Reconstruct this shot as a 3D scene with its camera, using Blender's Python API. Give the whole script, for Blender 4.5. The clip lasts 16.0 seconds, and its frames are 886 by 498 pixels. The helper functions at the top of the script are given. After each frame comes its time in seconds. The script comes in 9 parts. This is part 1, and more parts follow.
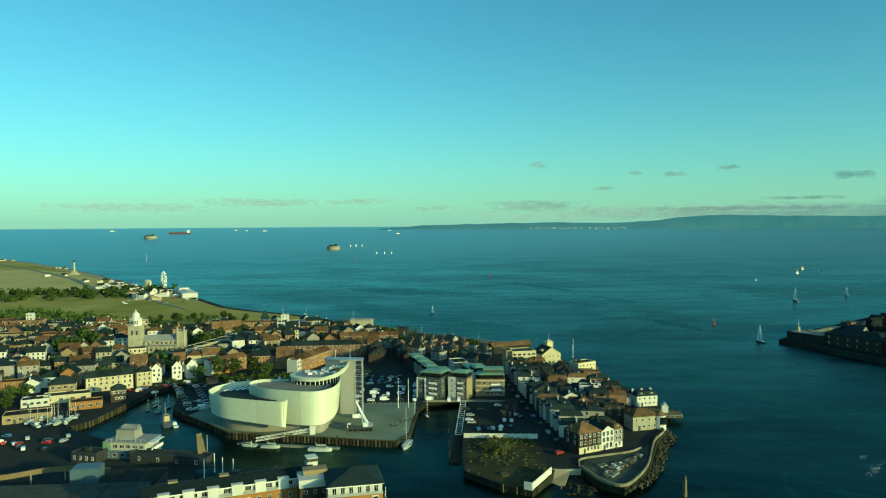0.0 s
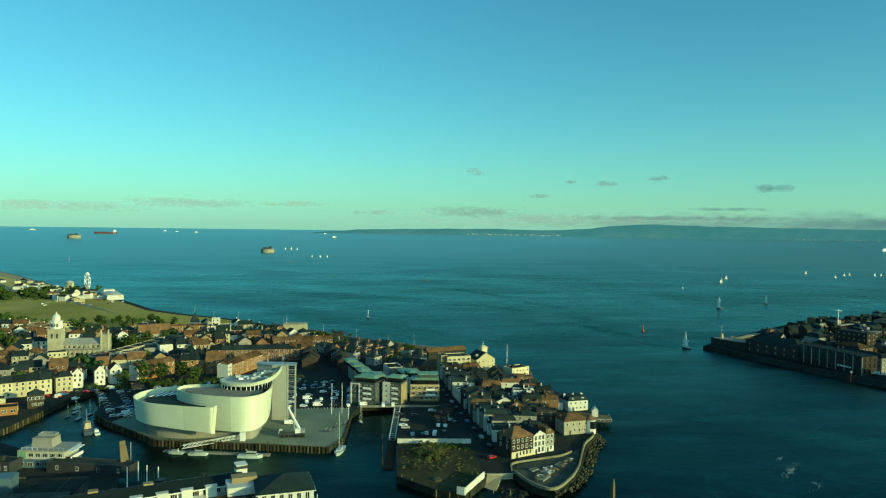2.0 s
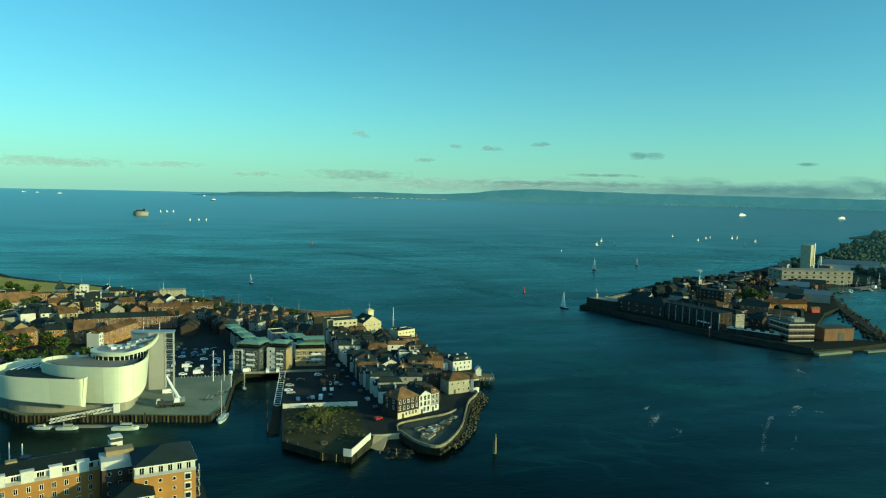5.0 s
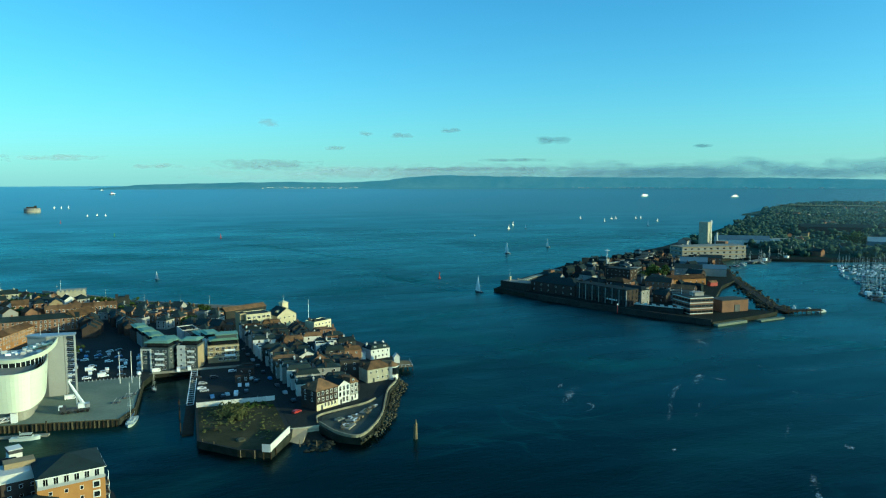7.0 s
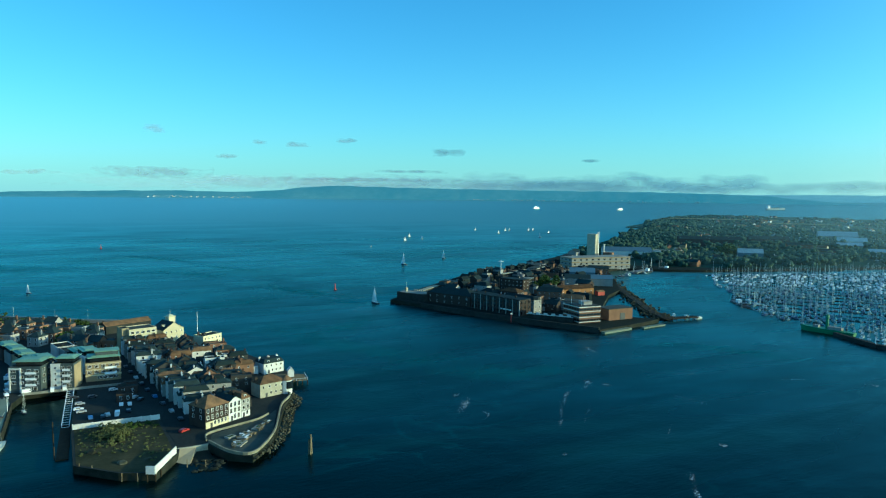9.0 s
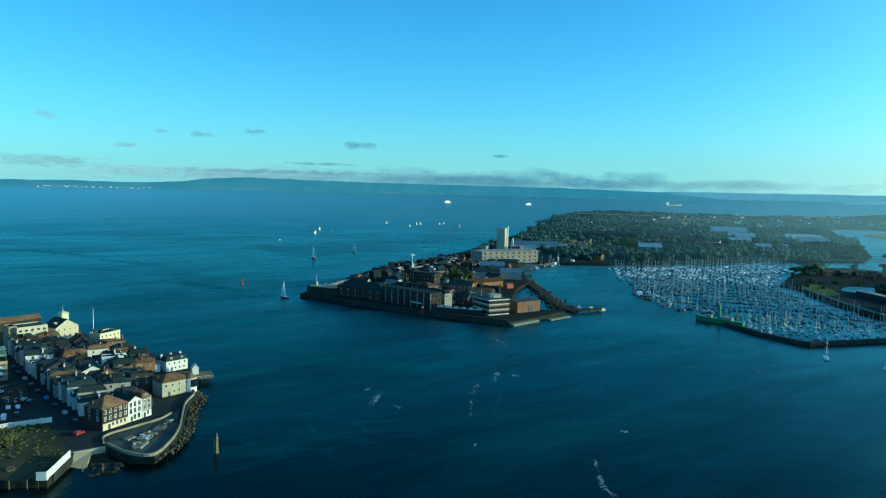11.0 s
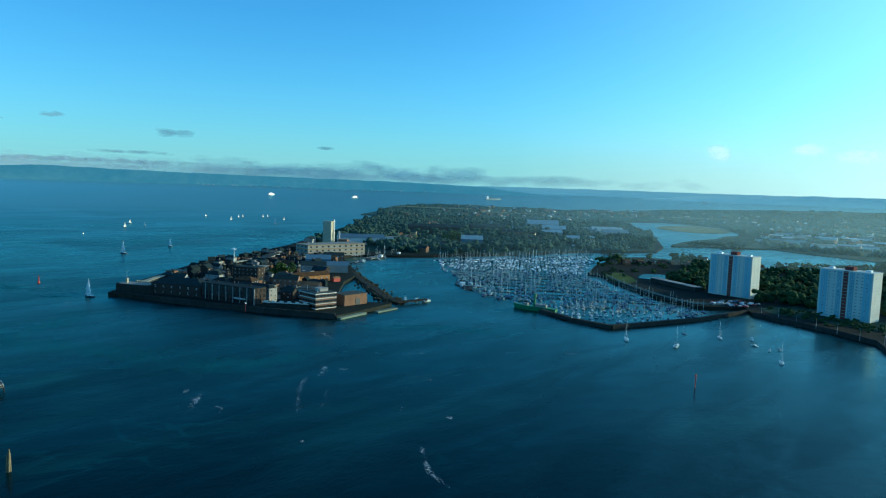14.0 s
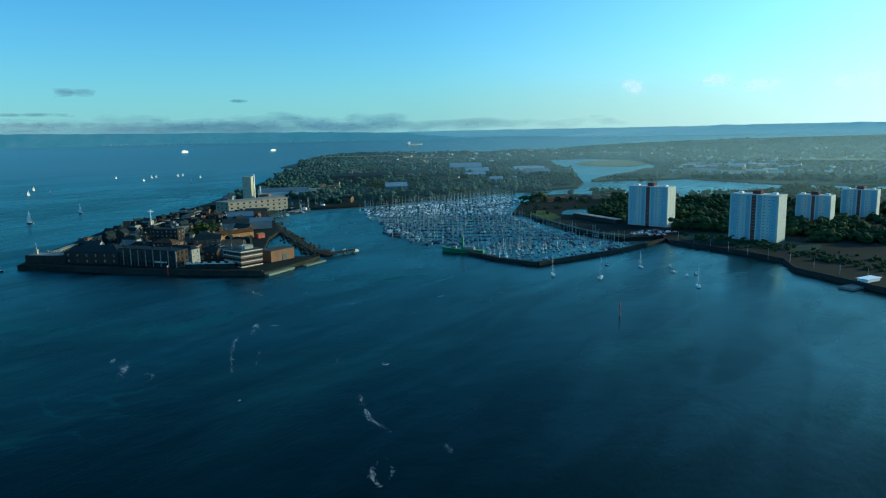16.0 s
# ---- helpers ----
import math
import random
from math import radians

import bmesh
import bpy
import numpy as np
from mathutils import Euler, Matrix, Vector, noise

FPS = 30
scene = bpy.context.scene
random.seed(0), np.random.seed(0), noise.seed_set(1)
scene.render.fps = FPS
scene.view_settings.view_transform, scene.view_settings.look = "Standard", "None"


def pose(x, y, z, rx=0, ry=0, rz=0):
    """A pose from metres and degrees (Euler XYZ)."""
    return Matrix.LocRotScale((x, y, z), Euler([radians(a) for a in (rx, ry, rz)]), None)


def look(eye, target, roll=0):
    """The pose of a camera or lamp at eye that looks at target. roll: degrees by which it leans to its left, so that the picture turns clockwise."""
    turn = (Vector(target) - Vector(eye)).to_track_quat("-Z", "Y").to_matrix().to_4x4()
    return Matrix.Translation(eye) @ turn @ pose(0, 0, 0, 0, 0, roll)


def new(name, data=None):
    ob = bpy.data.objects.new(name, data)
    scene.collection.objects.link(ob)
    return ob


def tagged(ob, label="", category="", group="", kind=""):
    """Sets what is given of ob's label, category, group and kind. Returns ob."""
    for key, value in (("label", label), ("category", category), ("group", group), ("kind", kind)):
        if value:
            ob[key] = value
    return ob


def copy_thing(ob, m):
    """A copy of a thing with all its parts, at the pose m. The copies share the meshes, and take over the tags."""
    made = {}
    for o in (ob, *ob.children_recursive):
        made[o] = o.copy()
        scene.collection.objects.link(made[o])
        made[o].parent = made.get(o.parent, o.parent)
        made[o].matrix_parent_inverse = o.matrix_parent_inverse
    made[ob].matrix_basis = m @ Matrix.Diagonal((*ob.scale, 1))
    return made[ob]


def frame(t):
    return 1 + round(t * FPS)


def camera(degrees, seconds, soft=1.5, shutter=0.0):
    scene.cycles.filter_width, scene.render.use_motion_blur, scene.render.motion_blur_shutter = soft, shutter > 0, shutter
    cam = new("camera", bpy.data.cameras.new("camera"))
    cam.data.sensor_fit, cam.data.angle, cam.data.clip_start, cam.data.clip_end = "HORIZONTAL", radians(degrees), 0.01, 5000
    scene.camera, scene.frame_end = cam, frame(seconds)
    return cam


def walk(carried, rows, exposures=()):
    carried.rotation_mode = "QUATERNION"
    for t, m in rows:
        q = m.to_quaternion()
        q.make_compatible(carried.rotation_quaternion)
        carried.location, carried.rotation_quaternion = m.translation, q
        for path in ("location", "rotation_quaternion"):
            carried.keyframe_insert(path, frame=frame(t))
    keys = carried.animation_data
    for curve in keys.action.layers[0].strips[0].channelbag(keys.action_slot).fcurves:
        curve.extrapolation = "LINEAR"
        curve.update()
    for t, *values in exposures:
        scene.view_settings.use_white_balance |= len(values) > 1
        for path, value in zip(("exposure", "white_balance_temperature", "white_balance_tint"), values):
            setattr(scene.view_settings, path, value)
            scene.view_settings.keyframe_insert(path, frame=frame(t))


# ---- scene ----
cam = camera(63.8, 16.0, soft=1.15)
EYE = 105.0  # metres above the water: a viewing deck high on a tower
# seconds, yaw, pitch, roll
ROWS = [
    (0.0, 0.00, -2.15, -0.30),
    (0.5, -1.20, -1.84, -0.84),
    (1.0, -2.99, -1.33, -0.35),
    (1.5, -3.99, -1.22, 0.36),
    (2.0, -5.09, -1.73, 0.79),
    (2.5, -7.21, -2.06, 1.39),
    (3.0, -9.33, -2.14, 0.92),
    (3.5, -10.98, -2.83, 0.70),
    (4.0, -12.09, -3.39, 1.11),
    (6.5, -18.87, -5.72, 0.21),
    (7.0, -21.22, -5.46, -0.10),
    (7.5, -24.44, -5.09, 0.02),
    (8.0, -26.36, -4.72, 0.46),
    (8.5, -27.60, -4.37, 0.95),
    (9.0, -29.57, -4.53, 0.63),
    (9.5, -32.81, -3.83, 1.12),
    (12.0, -40.92, -5.82, 0.75),
    (12.5, -44.61, -4.83, 0.54),
    (13.0, -45.52, -4.11, 0.78),
    (13.5, -48.20, -4.85, 1.99),
    (14.0, -50.68, -5.07, 2.09),
    (14.5, -53.12, -5.25, 2.22),
    (15.0, -55.12, -5.37, 2.81),
    (15.5, -56.15, -5.97, 2.42),
    (16.0, -56.65, -9.31, -0.97),
]
TURN = Matrix.Translation((0, 0, EYE))
walk(cam, [(t, TURN @ pose(0, 0, 0, 90 + pitch, 0, yaw) @ pose(0, 0, 0, 0, 0, roll)) for t, yaw, pitch, roll in ROWS],
     [(0.0, 0.28, 7150, -25), (4.2, 0.33, 7100, -22), (6.5, 0.42, 5700, -12), (9.5, 0.54, 5150, -8), (12.5, 0.38, 4900, -4), (13.5, 0.38, 5000, 0), (15.0, 0.29, 5200, 3), (16.0, 0.25, 5250, 3)])

# ---- light: a low evening sun, well to the right of the sea view ----
SUN_AZ, SUN_EL = radians(128), radians(11)
way = Vector((math.sin(SUN_AZ) * math.cos(SUN_EL), math.cos(SUN_AZ) * math.cos(SUN_EL), math.sin(SUN_EL)))
world = bpy.data.worlds.new("evening_sky")
scene.world = world
world.use_nodes = True
wn, wl = world.node_tree.nodes, world.node_tree.links
wn.clear()
sky = wn.new("ShaderNodeTexSky")
sky.sky_type, sky.sun_disc = "NISHITA", False
sky.sun_elevation, sky.sun_rotation = SUN_EL, SUN_AZ
sky.altitude, sky.air_density, sky.dust_density, sky.ozone_density = 100, 1.0, 0.6, 3.0
back = wn.new("ShaderNodeBackground")
back.inputs["Strength"].default_value = 1.0
wout = wn.new("ShaderNodeOutputWorld")
clear = wn.new("ShaderNodeMix")
clear.data_type, clear.blend_type = "RGBA", "MULTIPLY"
clear.inputs["Factor"].default_value, clear.inputs[7].default_value = 1.0, (0.083, 0.149, 0.168, 1)  # clean, cool evening air
wl.new(sky.outputs[0], clear.inputs[6])
# a pale layer of haze low over the sea
where, height, low, haze = wn.new("ShaderNodeTexCoord"), wn.new("ShaderNodeSeparateXYZ"), wn.new("ShaderNodeMath"), wn.new("ShaderNodeMath")
wl.new(where.outputs["Generated"], height.inputs[0])
low.operation, low.inputs[0].default_value = "SUBTRACT", 1.0
absz = wn.new("ShaderNodeMath")
absz.operation = "ABSOLUTE"
wl.new(height.outputs["Z"], absz.inputs[0])
wl.new(absz.outputs[0], low.inputs[1])
haze.operation, haze.inputs[1].default_value = "POWER", 13.0
wl.new(low.outputs[0], haze.inputs[0])
most = wn.new("ShaderNodeMath")
most.operation, most.inputs[1].default_value = "MULTIPLY", 0.52
wl.new(haze.outputs[0], most.inputs[0])
layer = wn.new("ShaderNodeMix")
layer.data_type = "RGBA"
glow = wn.new("ShaderNodeVectorMath")  # the haze is paler and warmer towards the sun
glow.operation, glow.inputs[1].default_value = "DOT_PRODUCT", way
wl.new(where.outputs["Generated"], glow.inputs[0])
warm = wn.new("ShaderNodeMapRange")
for k, v in (("From Min", 0.30), ("From Max", 0.86), ("To Min", 0.0), ("To Max", 1.0)):
    warm.inputs[k].default_value = v
wl.new(glow.outputs["Value"], warm.inputs["Value"])
pale = wn.new("ShaderNodeMix")
pale.data_type = "RGBA"
pale.inputs[6].default_value, pale.inputs[7].default_value = (0.34, 0.64, 0.63, 1), (0.74, 0.92, 0.82, 1)
wl.new(warm.outputs[0], pale.inputs["Factor"])
wl.new(pale.outputs[2], layer.inputs[7])
wl.new(most.outputs[0], layer.inputs["Factor"])
wl.new(clear.outputs[2], layer.inputs[6])
# the wide glow round the sun
up, wide, ring = wn.new("ShaderNodeMath"), wn.new("ShaderNodeMath"), wn.new("ShaderNodeMix")
up.operation, up.inputs[1].default_value = "MAXIMUM", 0.0
wide.operation, wide.inputs[1].default_value = "POWER", 3.5
wl.new(glow.outputs["Value"], up.inputs[0])
wl.new(up.outputs[0], wide.inputs[0])
ring.data_type, ring.blend_type = "RGBA", "ADD"
ring.inputs[7].default_value = (0.56, 0.72, 0.68, 1)
wl.new(wide.outputs[0], ring.inputs["Factor"])
wl.new(layer.outputs[2], ring.inputs[6])
wl.new(ring.outputs[2], back.inputs[0])
wl.new(back.outputs[0], wout.inputs[0])
sun = new("sun", bpy.data.lights.new("sun", "SUN"))
sun.data.energy, sun.data.angle, sun.data.color = 3.9, radians(0.6), (1.0, 0.83, 0.42)
sun.matrix_world = look(way * 300, (0, 0, 0))
# ---- materials ----
def material(name, color, rough=0.8, vary=0.25, scale=0.15, fine=2.5, bump=0.15, metal=0.0, spec=0.4, second=None, per_object=0.12, coord="Object"):
    """A surface with stains at one scale and grain at another; second: a colour that the stains turn to."""
    m = bpy.data.materials.new(name)
    m.use_nodes = True
    n, l = m.node_tree.nodes, m.node_tree.links
    b = n["Principled BSDF"]
    b.inputs["Roughness"].default_value, b.inputs["Metallic"].default_value = rough, metal
    b.inputs["Specular IOR Level"].default_value = spec if rough < 0.7 else min(spec, 0.05)
    co = n.new("ShaderNodeTexCoord")
    big, small = n.new("ShaderNodeTexNoise"), n.new("ShaderNodeTexNoise")
    big.inputs["Scale"].default_value, big.inputs["Detail"].default_value = scale, 6
    small.inputs["Scale"].default_value, small.inputs["Detail"].default_value = fine, 4
    for t in (big, small):
        l.new(co.outputs[coord], t.inputs["Vector"])
    ramp = n.new("ShaderNodeValToRGB")
    ramp.color_ramp.elements[0].position, ramp.color_ramp.elements[1].position = 0.32, 0.68
    c2 = second or tuple(c * (1 - vary) for c in color)
    ramp.color_ramp.elements[0].color, ramp.color_ramp.elements[1].color = (*color, 1), (*c2, 1)
    l.new(big.outputs["Fac"], ramp.inputs["Fac"])
    grain = n.new("ShaderNodeMapRange")
    grain.inputs["To Min"].default_value, grain.inputs["To Max"].default_value = 1 - vary, 1 + vary
    l.new(small.outputs["Fac"], grain.inputs["Value"])
    info = n.new("ShaderNodeObjectInfo")
    own = n.new("ShaderNodeMapRange")
    own.inputs["To Min"].default_value, own.inputs["To Max"].default_value = 1 - per_object, 1 + per_object
    l.new(info.outputs["Random"], own.inputs["Value"])
    mul = n.new("ShaderNodeMath")
    mul.operation = "MULTIPLY"
    l.new(grain.outputs[0], mul.inputs[0])
    l.new(own.outputs[0], mul.inputs[1])
    hue = n.new("ShaderNodeHueSaturation")
    l.new(mul.outputs[0], hue.inputs["Value"])
    l.new(ramp.outputs["Color"], hue.inputs["Color"])
    l.new(hue.outputs["Color"], b.inputs["Base Color"])
    if bump:
        bu = n.new("ShaderNodeBump")
        bu.inputs["Strength"].default_value, bu.inputs["Distance"].default_value = bump, 0.1
        l.new(small.outputs["Fac"], bu.inputs["Height"])
        l.new(bu.outputs[0], b.inputs["Normal"])
    return m


WHITE = material("white_render", (0.62, 0.61, 0.56), 0.75, 0.12, 0.2)
CREAM = material("cream_render", (0.54, 0.48, 0.31), 0.8, 0.12, 0.2)
GREYWALL = material("grey_render", (0.30, 0.29, 0.26), 0.85, 0.18, 0.2)
BRICK = material("red_brick", (0.215, 0.125, 0.074), 0.9, 0.2, 0.25, 6, 0.3, second=(0.165, 0.092, 0.058))
BUFF = material("buff_brick", (0.31, 0.24, 0.14), 0.9, 0.2, 0.25, 6, 0.3)
ORANGE = material("orange_brick", (0.30, 0.155, 0.062), 0.9, 0.15, 0.3, 6, 0.3)
# lowered in tone to carry the shade on the fort's harbour side
DARKBRICK = material("dark_brown_brick", (0.058, 0.045, 0.037), 0.9, 0.25, 0.25, 6, 0.3)
STONE = material("pale_stone", (0.40, 0.37, 0.27), 0.9, 0.22, 0.3, 3, 0.3)
# weathered stone, darkened further to carry the shade on the sea walls
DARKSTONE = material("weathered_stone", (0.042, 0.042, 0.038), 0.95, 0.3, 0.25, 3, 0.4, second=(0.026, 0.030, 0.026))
TILE = material("clay_tiles", (0.175, 0.098, 0.048), 0.9, 0.25, 0.3, 5, 0.4, second=(0.075, 0.050, 0.030), per_object=0.5)
SLATE = material("slate", (0.024, 0.037, 0.037), 0.7, 0.25, 0.3, 5, 0.3, per_object=0.35)
FELT = material("flat_roof_felt", (0.048, 0.055, 0.050), 0.95, 0.3, 0.2, 2, 0.2, per_object=0.5)
COPPER = material("green_roof_sheet", (0.20, 0.33, 0.22), 0.55, 0.2, 0.2, 2, 0.1)
GLASS = material("window_glass", (0.012, 0.016, 0.018), 0.12, 0.3, 0.4, 2, 0.0, spec=0.6)
FRAME = material("window_frame", (0.70, 0.69, 0.65), 0.5, 0.08)
ASPHALT = material("asphalt", (0.022, 0.026, 0.025), 0.95, 0.3, 0.03, 0.8, 0.2, second=(0.034, 0.038, 0.034))
CONCRETE = material("concrete", (0.27, 0.26, 0.22), 0.9, 0.2, 0.06, 1.5, 0.2, second=(0.19, 0.185, 0.15))
QUAYTOP = material("quay_paving", (0.195, 0.225, 0.17), 0.9, 0.2, 0.05, 0.8, 0.2, second=(0.14, 0.165, 0.125))
QUAYWALL = material("wet_quay_wall", (0.032, 0.033, 0.025), 0.8, 0.4, 0.2, 2, 0.4, second=(0.014, 0.018, 0.013))
TIMBER = material("dark_timber", (0.05, 0.038, 0.024), 0.9, 0.3, 0.4, 4, 0.4)
PALEWOOD = material("weathered_boards", (0.21, 0.165, 0.095), 0.9, 0.25, 0.4, 4, 0.3)
# kept near-black: shade on the fort and marina ground is in the colour
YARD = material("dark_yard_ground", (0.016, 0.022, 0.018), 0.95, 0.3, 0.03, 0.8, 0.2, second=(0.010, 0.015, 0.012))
GRASS = material("grass", (0.235, 0.205, 0.045), 0.95, 0.3, 0.012, 0.15, 0.2, second=(0.38, 0.31, 0.095))
DRYGRASS = material("dry_grass", (0.56, 0.43, 0.17), 0.95, 0.15, 0.01, 0.1, 0.2, second=(0.44, 0.36, 0.14))
LEAF = material("foliage", (0.062, 0.092, 0.022), 0.9, 0.4, 0.4, 2.5, 0.5, second=(0.03, 0.052, 0.016), spec=0.2, per_object=0.3)
# leaf green tinted blue: a little of the distance haze is in the colour
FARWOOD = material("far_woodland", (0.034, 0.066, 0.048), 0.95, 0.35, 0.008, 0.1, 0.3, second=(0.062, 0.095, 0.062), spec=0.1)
DEEPLEAF = material("deep_green_foliage", (0.040, 0.072, 0.026), 0.9, 0.4, 0.25, 1.2, 0.4, second=(0.022, 0.042, 0.018), spec=0.1)
SCRUB = material("dry_scrub", (0.115, 0.115, 0.042), 0.9, 0.4, 0.4, 2.5, 0.5, second=(0.055, 0.065, 0.024), spec=0.1)
TERRACESTONE = material("weathered_terrace_stone", (0.26, 0.24, 0.165), 0.9, 0.25, 0.3, 3, 0.3, second=(0.16, 0.15, 0.105))
TERRACEPAVE = material("terrace_paving", (0.085, 0.095, 0.078), 0.9, 0.3, 0.15, 1.5, 0.3, second=(0.05, 0.058, 0.048))
BARK = material("bark", (0.09, 0.07, 0.05), 0.95, 0.3, 1, 6, 0.4)
SAND = material("shingle_beach", (0.40, 0.33, 0.21), 0.95, 0.2, 0.05, 0.6, 0.3)
ROCK = material("armour_rock", (0.095, 0.085, 0.055), 0.9, 0.35, 0.3, 2, 0.5, second=(0.035, 0.036, 0.022), per_object=0.5)
MEMBRANE = material("white_membrane", (0.60, 0.63, 0.49), 0.6, 0.05, 0.1, 1.5, 0.05)
mn, ml = MEMBRANE.node_tree.nodes, MEMBRANE.node_tree.links
seams, lines, tone, at = mn.new("ShaderNodeTexBrick"), mn.new("ShaderNodeMix"), next(q for q in mn if q.bl_idname == "ShaderNodeHueSaturation"), mn.new("ShaderNodeMapping")
at.inputs["Rotation"].default_value = (radians(90), 0, 0)  # courses of stretched panels, a faint seam between them
ml.new(next(q for q in mn if q.bl_idname == "ShaderNodeTexCoord").outputs["Object"], at.inputs["Vector"])
ml.new(at.outputs[0], seams.inputs["Vector"])
for k_, v_ in (("Scale", 1.0), ("Mortar Size", 0.045), ("Mortar Smooth", 0.6), ("Brick Width", 4.2), ("Row Height", 2.6)):
    seams.inputs[k_].default_value = v_
seams.offset = 0.0
seams.inputs["Color1"].default_value, seams.inputs["Color2"].default_value, seams.inputs["Mortar"].default_value = (1, 1, 1, 1), (0.965, 0.97, 0.96, 1), (0.84, 0.86, 0.82, 1)
lines.data_type, lines.blend_type = "RGBA", "MULTIPLY"
lines.inputs["Factor"].default_value = 1.0
ml.new(tone.outputs[0], lines.inputs[6])
ml.new(seams.outputs["Color"], lines.inputs[7])
ml.new(lines.outputs[2], mn["Principled BSDF"].inputs["Base Color"])
GREYPANEL = material("grey_cladding", (0.27, 0.27, 0.25), 0.6, 0.12, 0.1, 1.5, 0.05)
METAL = material("galvanised_steel", (0.45, 0.46, 0.46), 0.45, 0.15, 0.5, 3, 0.05, 0.6)
WHITEMETAL = material("white_paint", (0.80, 0.80, 0.77), 0.4, 0.06, 0.5, 3, 0.0)
DARKMETAL = material("dark_steel", (0.05, 0.055, 0.06), 0.5, 0.2, 0.5, 3, 0.1, 0.3)
RUBBER = material("tyre_rubber", (0.02, 0.02, 0.02), 0.9, 0.2)
REDPAINT = material("red_paint", (0.45, 0.05, 0.03), 0.5, 0.2)
GREENPAINT = material("green_paint", (0.05, 0.22, 0.09), 0.5, 0.2)
BLUEPAINT = material("blue_cladding", (0.09, 0.15, 0.19), 0.5, 0.15, 0.1)
SAIL = material("sailcloth", (0.80, 0.79, 0.74), 0.7, 0.08, 0.3, 1, 0.1)
HULLWHITE = material("hull_gelcoat", (0.44, 0.50, 0.47), 0.3, 0.06, 0.5, 2, 0.0, per_object=0.2)
HULLDARK = material("dark_hull", (0.03, 0.05, 0.09), 0.35, 0.2, 0.5, 2, 0.0, per_object=0.5)
SAILCOVER = material("blue_sail_cover", (0.05, 0.10, 0.20), 0.8, 0.2, per_object=0.6)
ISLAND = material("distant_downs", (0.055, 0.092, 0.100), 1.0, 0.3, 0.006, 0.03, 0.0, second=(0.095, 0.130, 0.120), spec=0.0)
isl = ISLAND.node_tree.nodes["Principled BSDF"]  # haze of the air in between, put in as a glow on the backdrop
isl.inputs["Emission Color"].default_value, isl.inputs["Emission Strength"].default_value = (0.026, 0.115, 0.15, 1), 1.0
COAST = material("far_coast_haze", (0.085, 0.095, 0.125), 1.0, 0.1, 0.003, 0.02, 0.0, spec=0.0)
# the far coast carries the same haze as emission
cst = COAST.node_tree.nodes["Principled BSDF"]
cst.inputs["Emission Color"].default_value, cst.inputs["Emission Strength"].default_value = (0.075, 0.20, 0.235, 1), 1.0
# green pulled towards blue, some of the far haze mixed in
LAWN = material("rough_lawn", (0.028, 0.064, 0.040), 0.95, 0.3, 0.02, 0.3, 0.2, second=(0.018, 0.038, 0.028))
EARTH = material("bare_earth", (0.066, 0.058, 0.030), 0.95, 0.3, 0.08, 0.7, 0.3, second=(0.026, 0.031, 0.016))
SPAR = material("grey_spars", (0.60, 0.63, 0.56), 0.5, 0.25, 0.02, 1.0)
CARPAINT = [material("car_paint_" + k, c, 0.3, 0.05, 0.5, 2, 0.0, spec=0.6) for k, c in
            (("white", (0.75, 0.75, 0.75)), ("silver", (0.40, 0.41, 0.42)), ("dark", (0.03, 0.035, 0.045)), ("red", (0.35, 0.03, 0.025)), ("blue", (0.05, 0.12, 0.28)))]


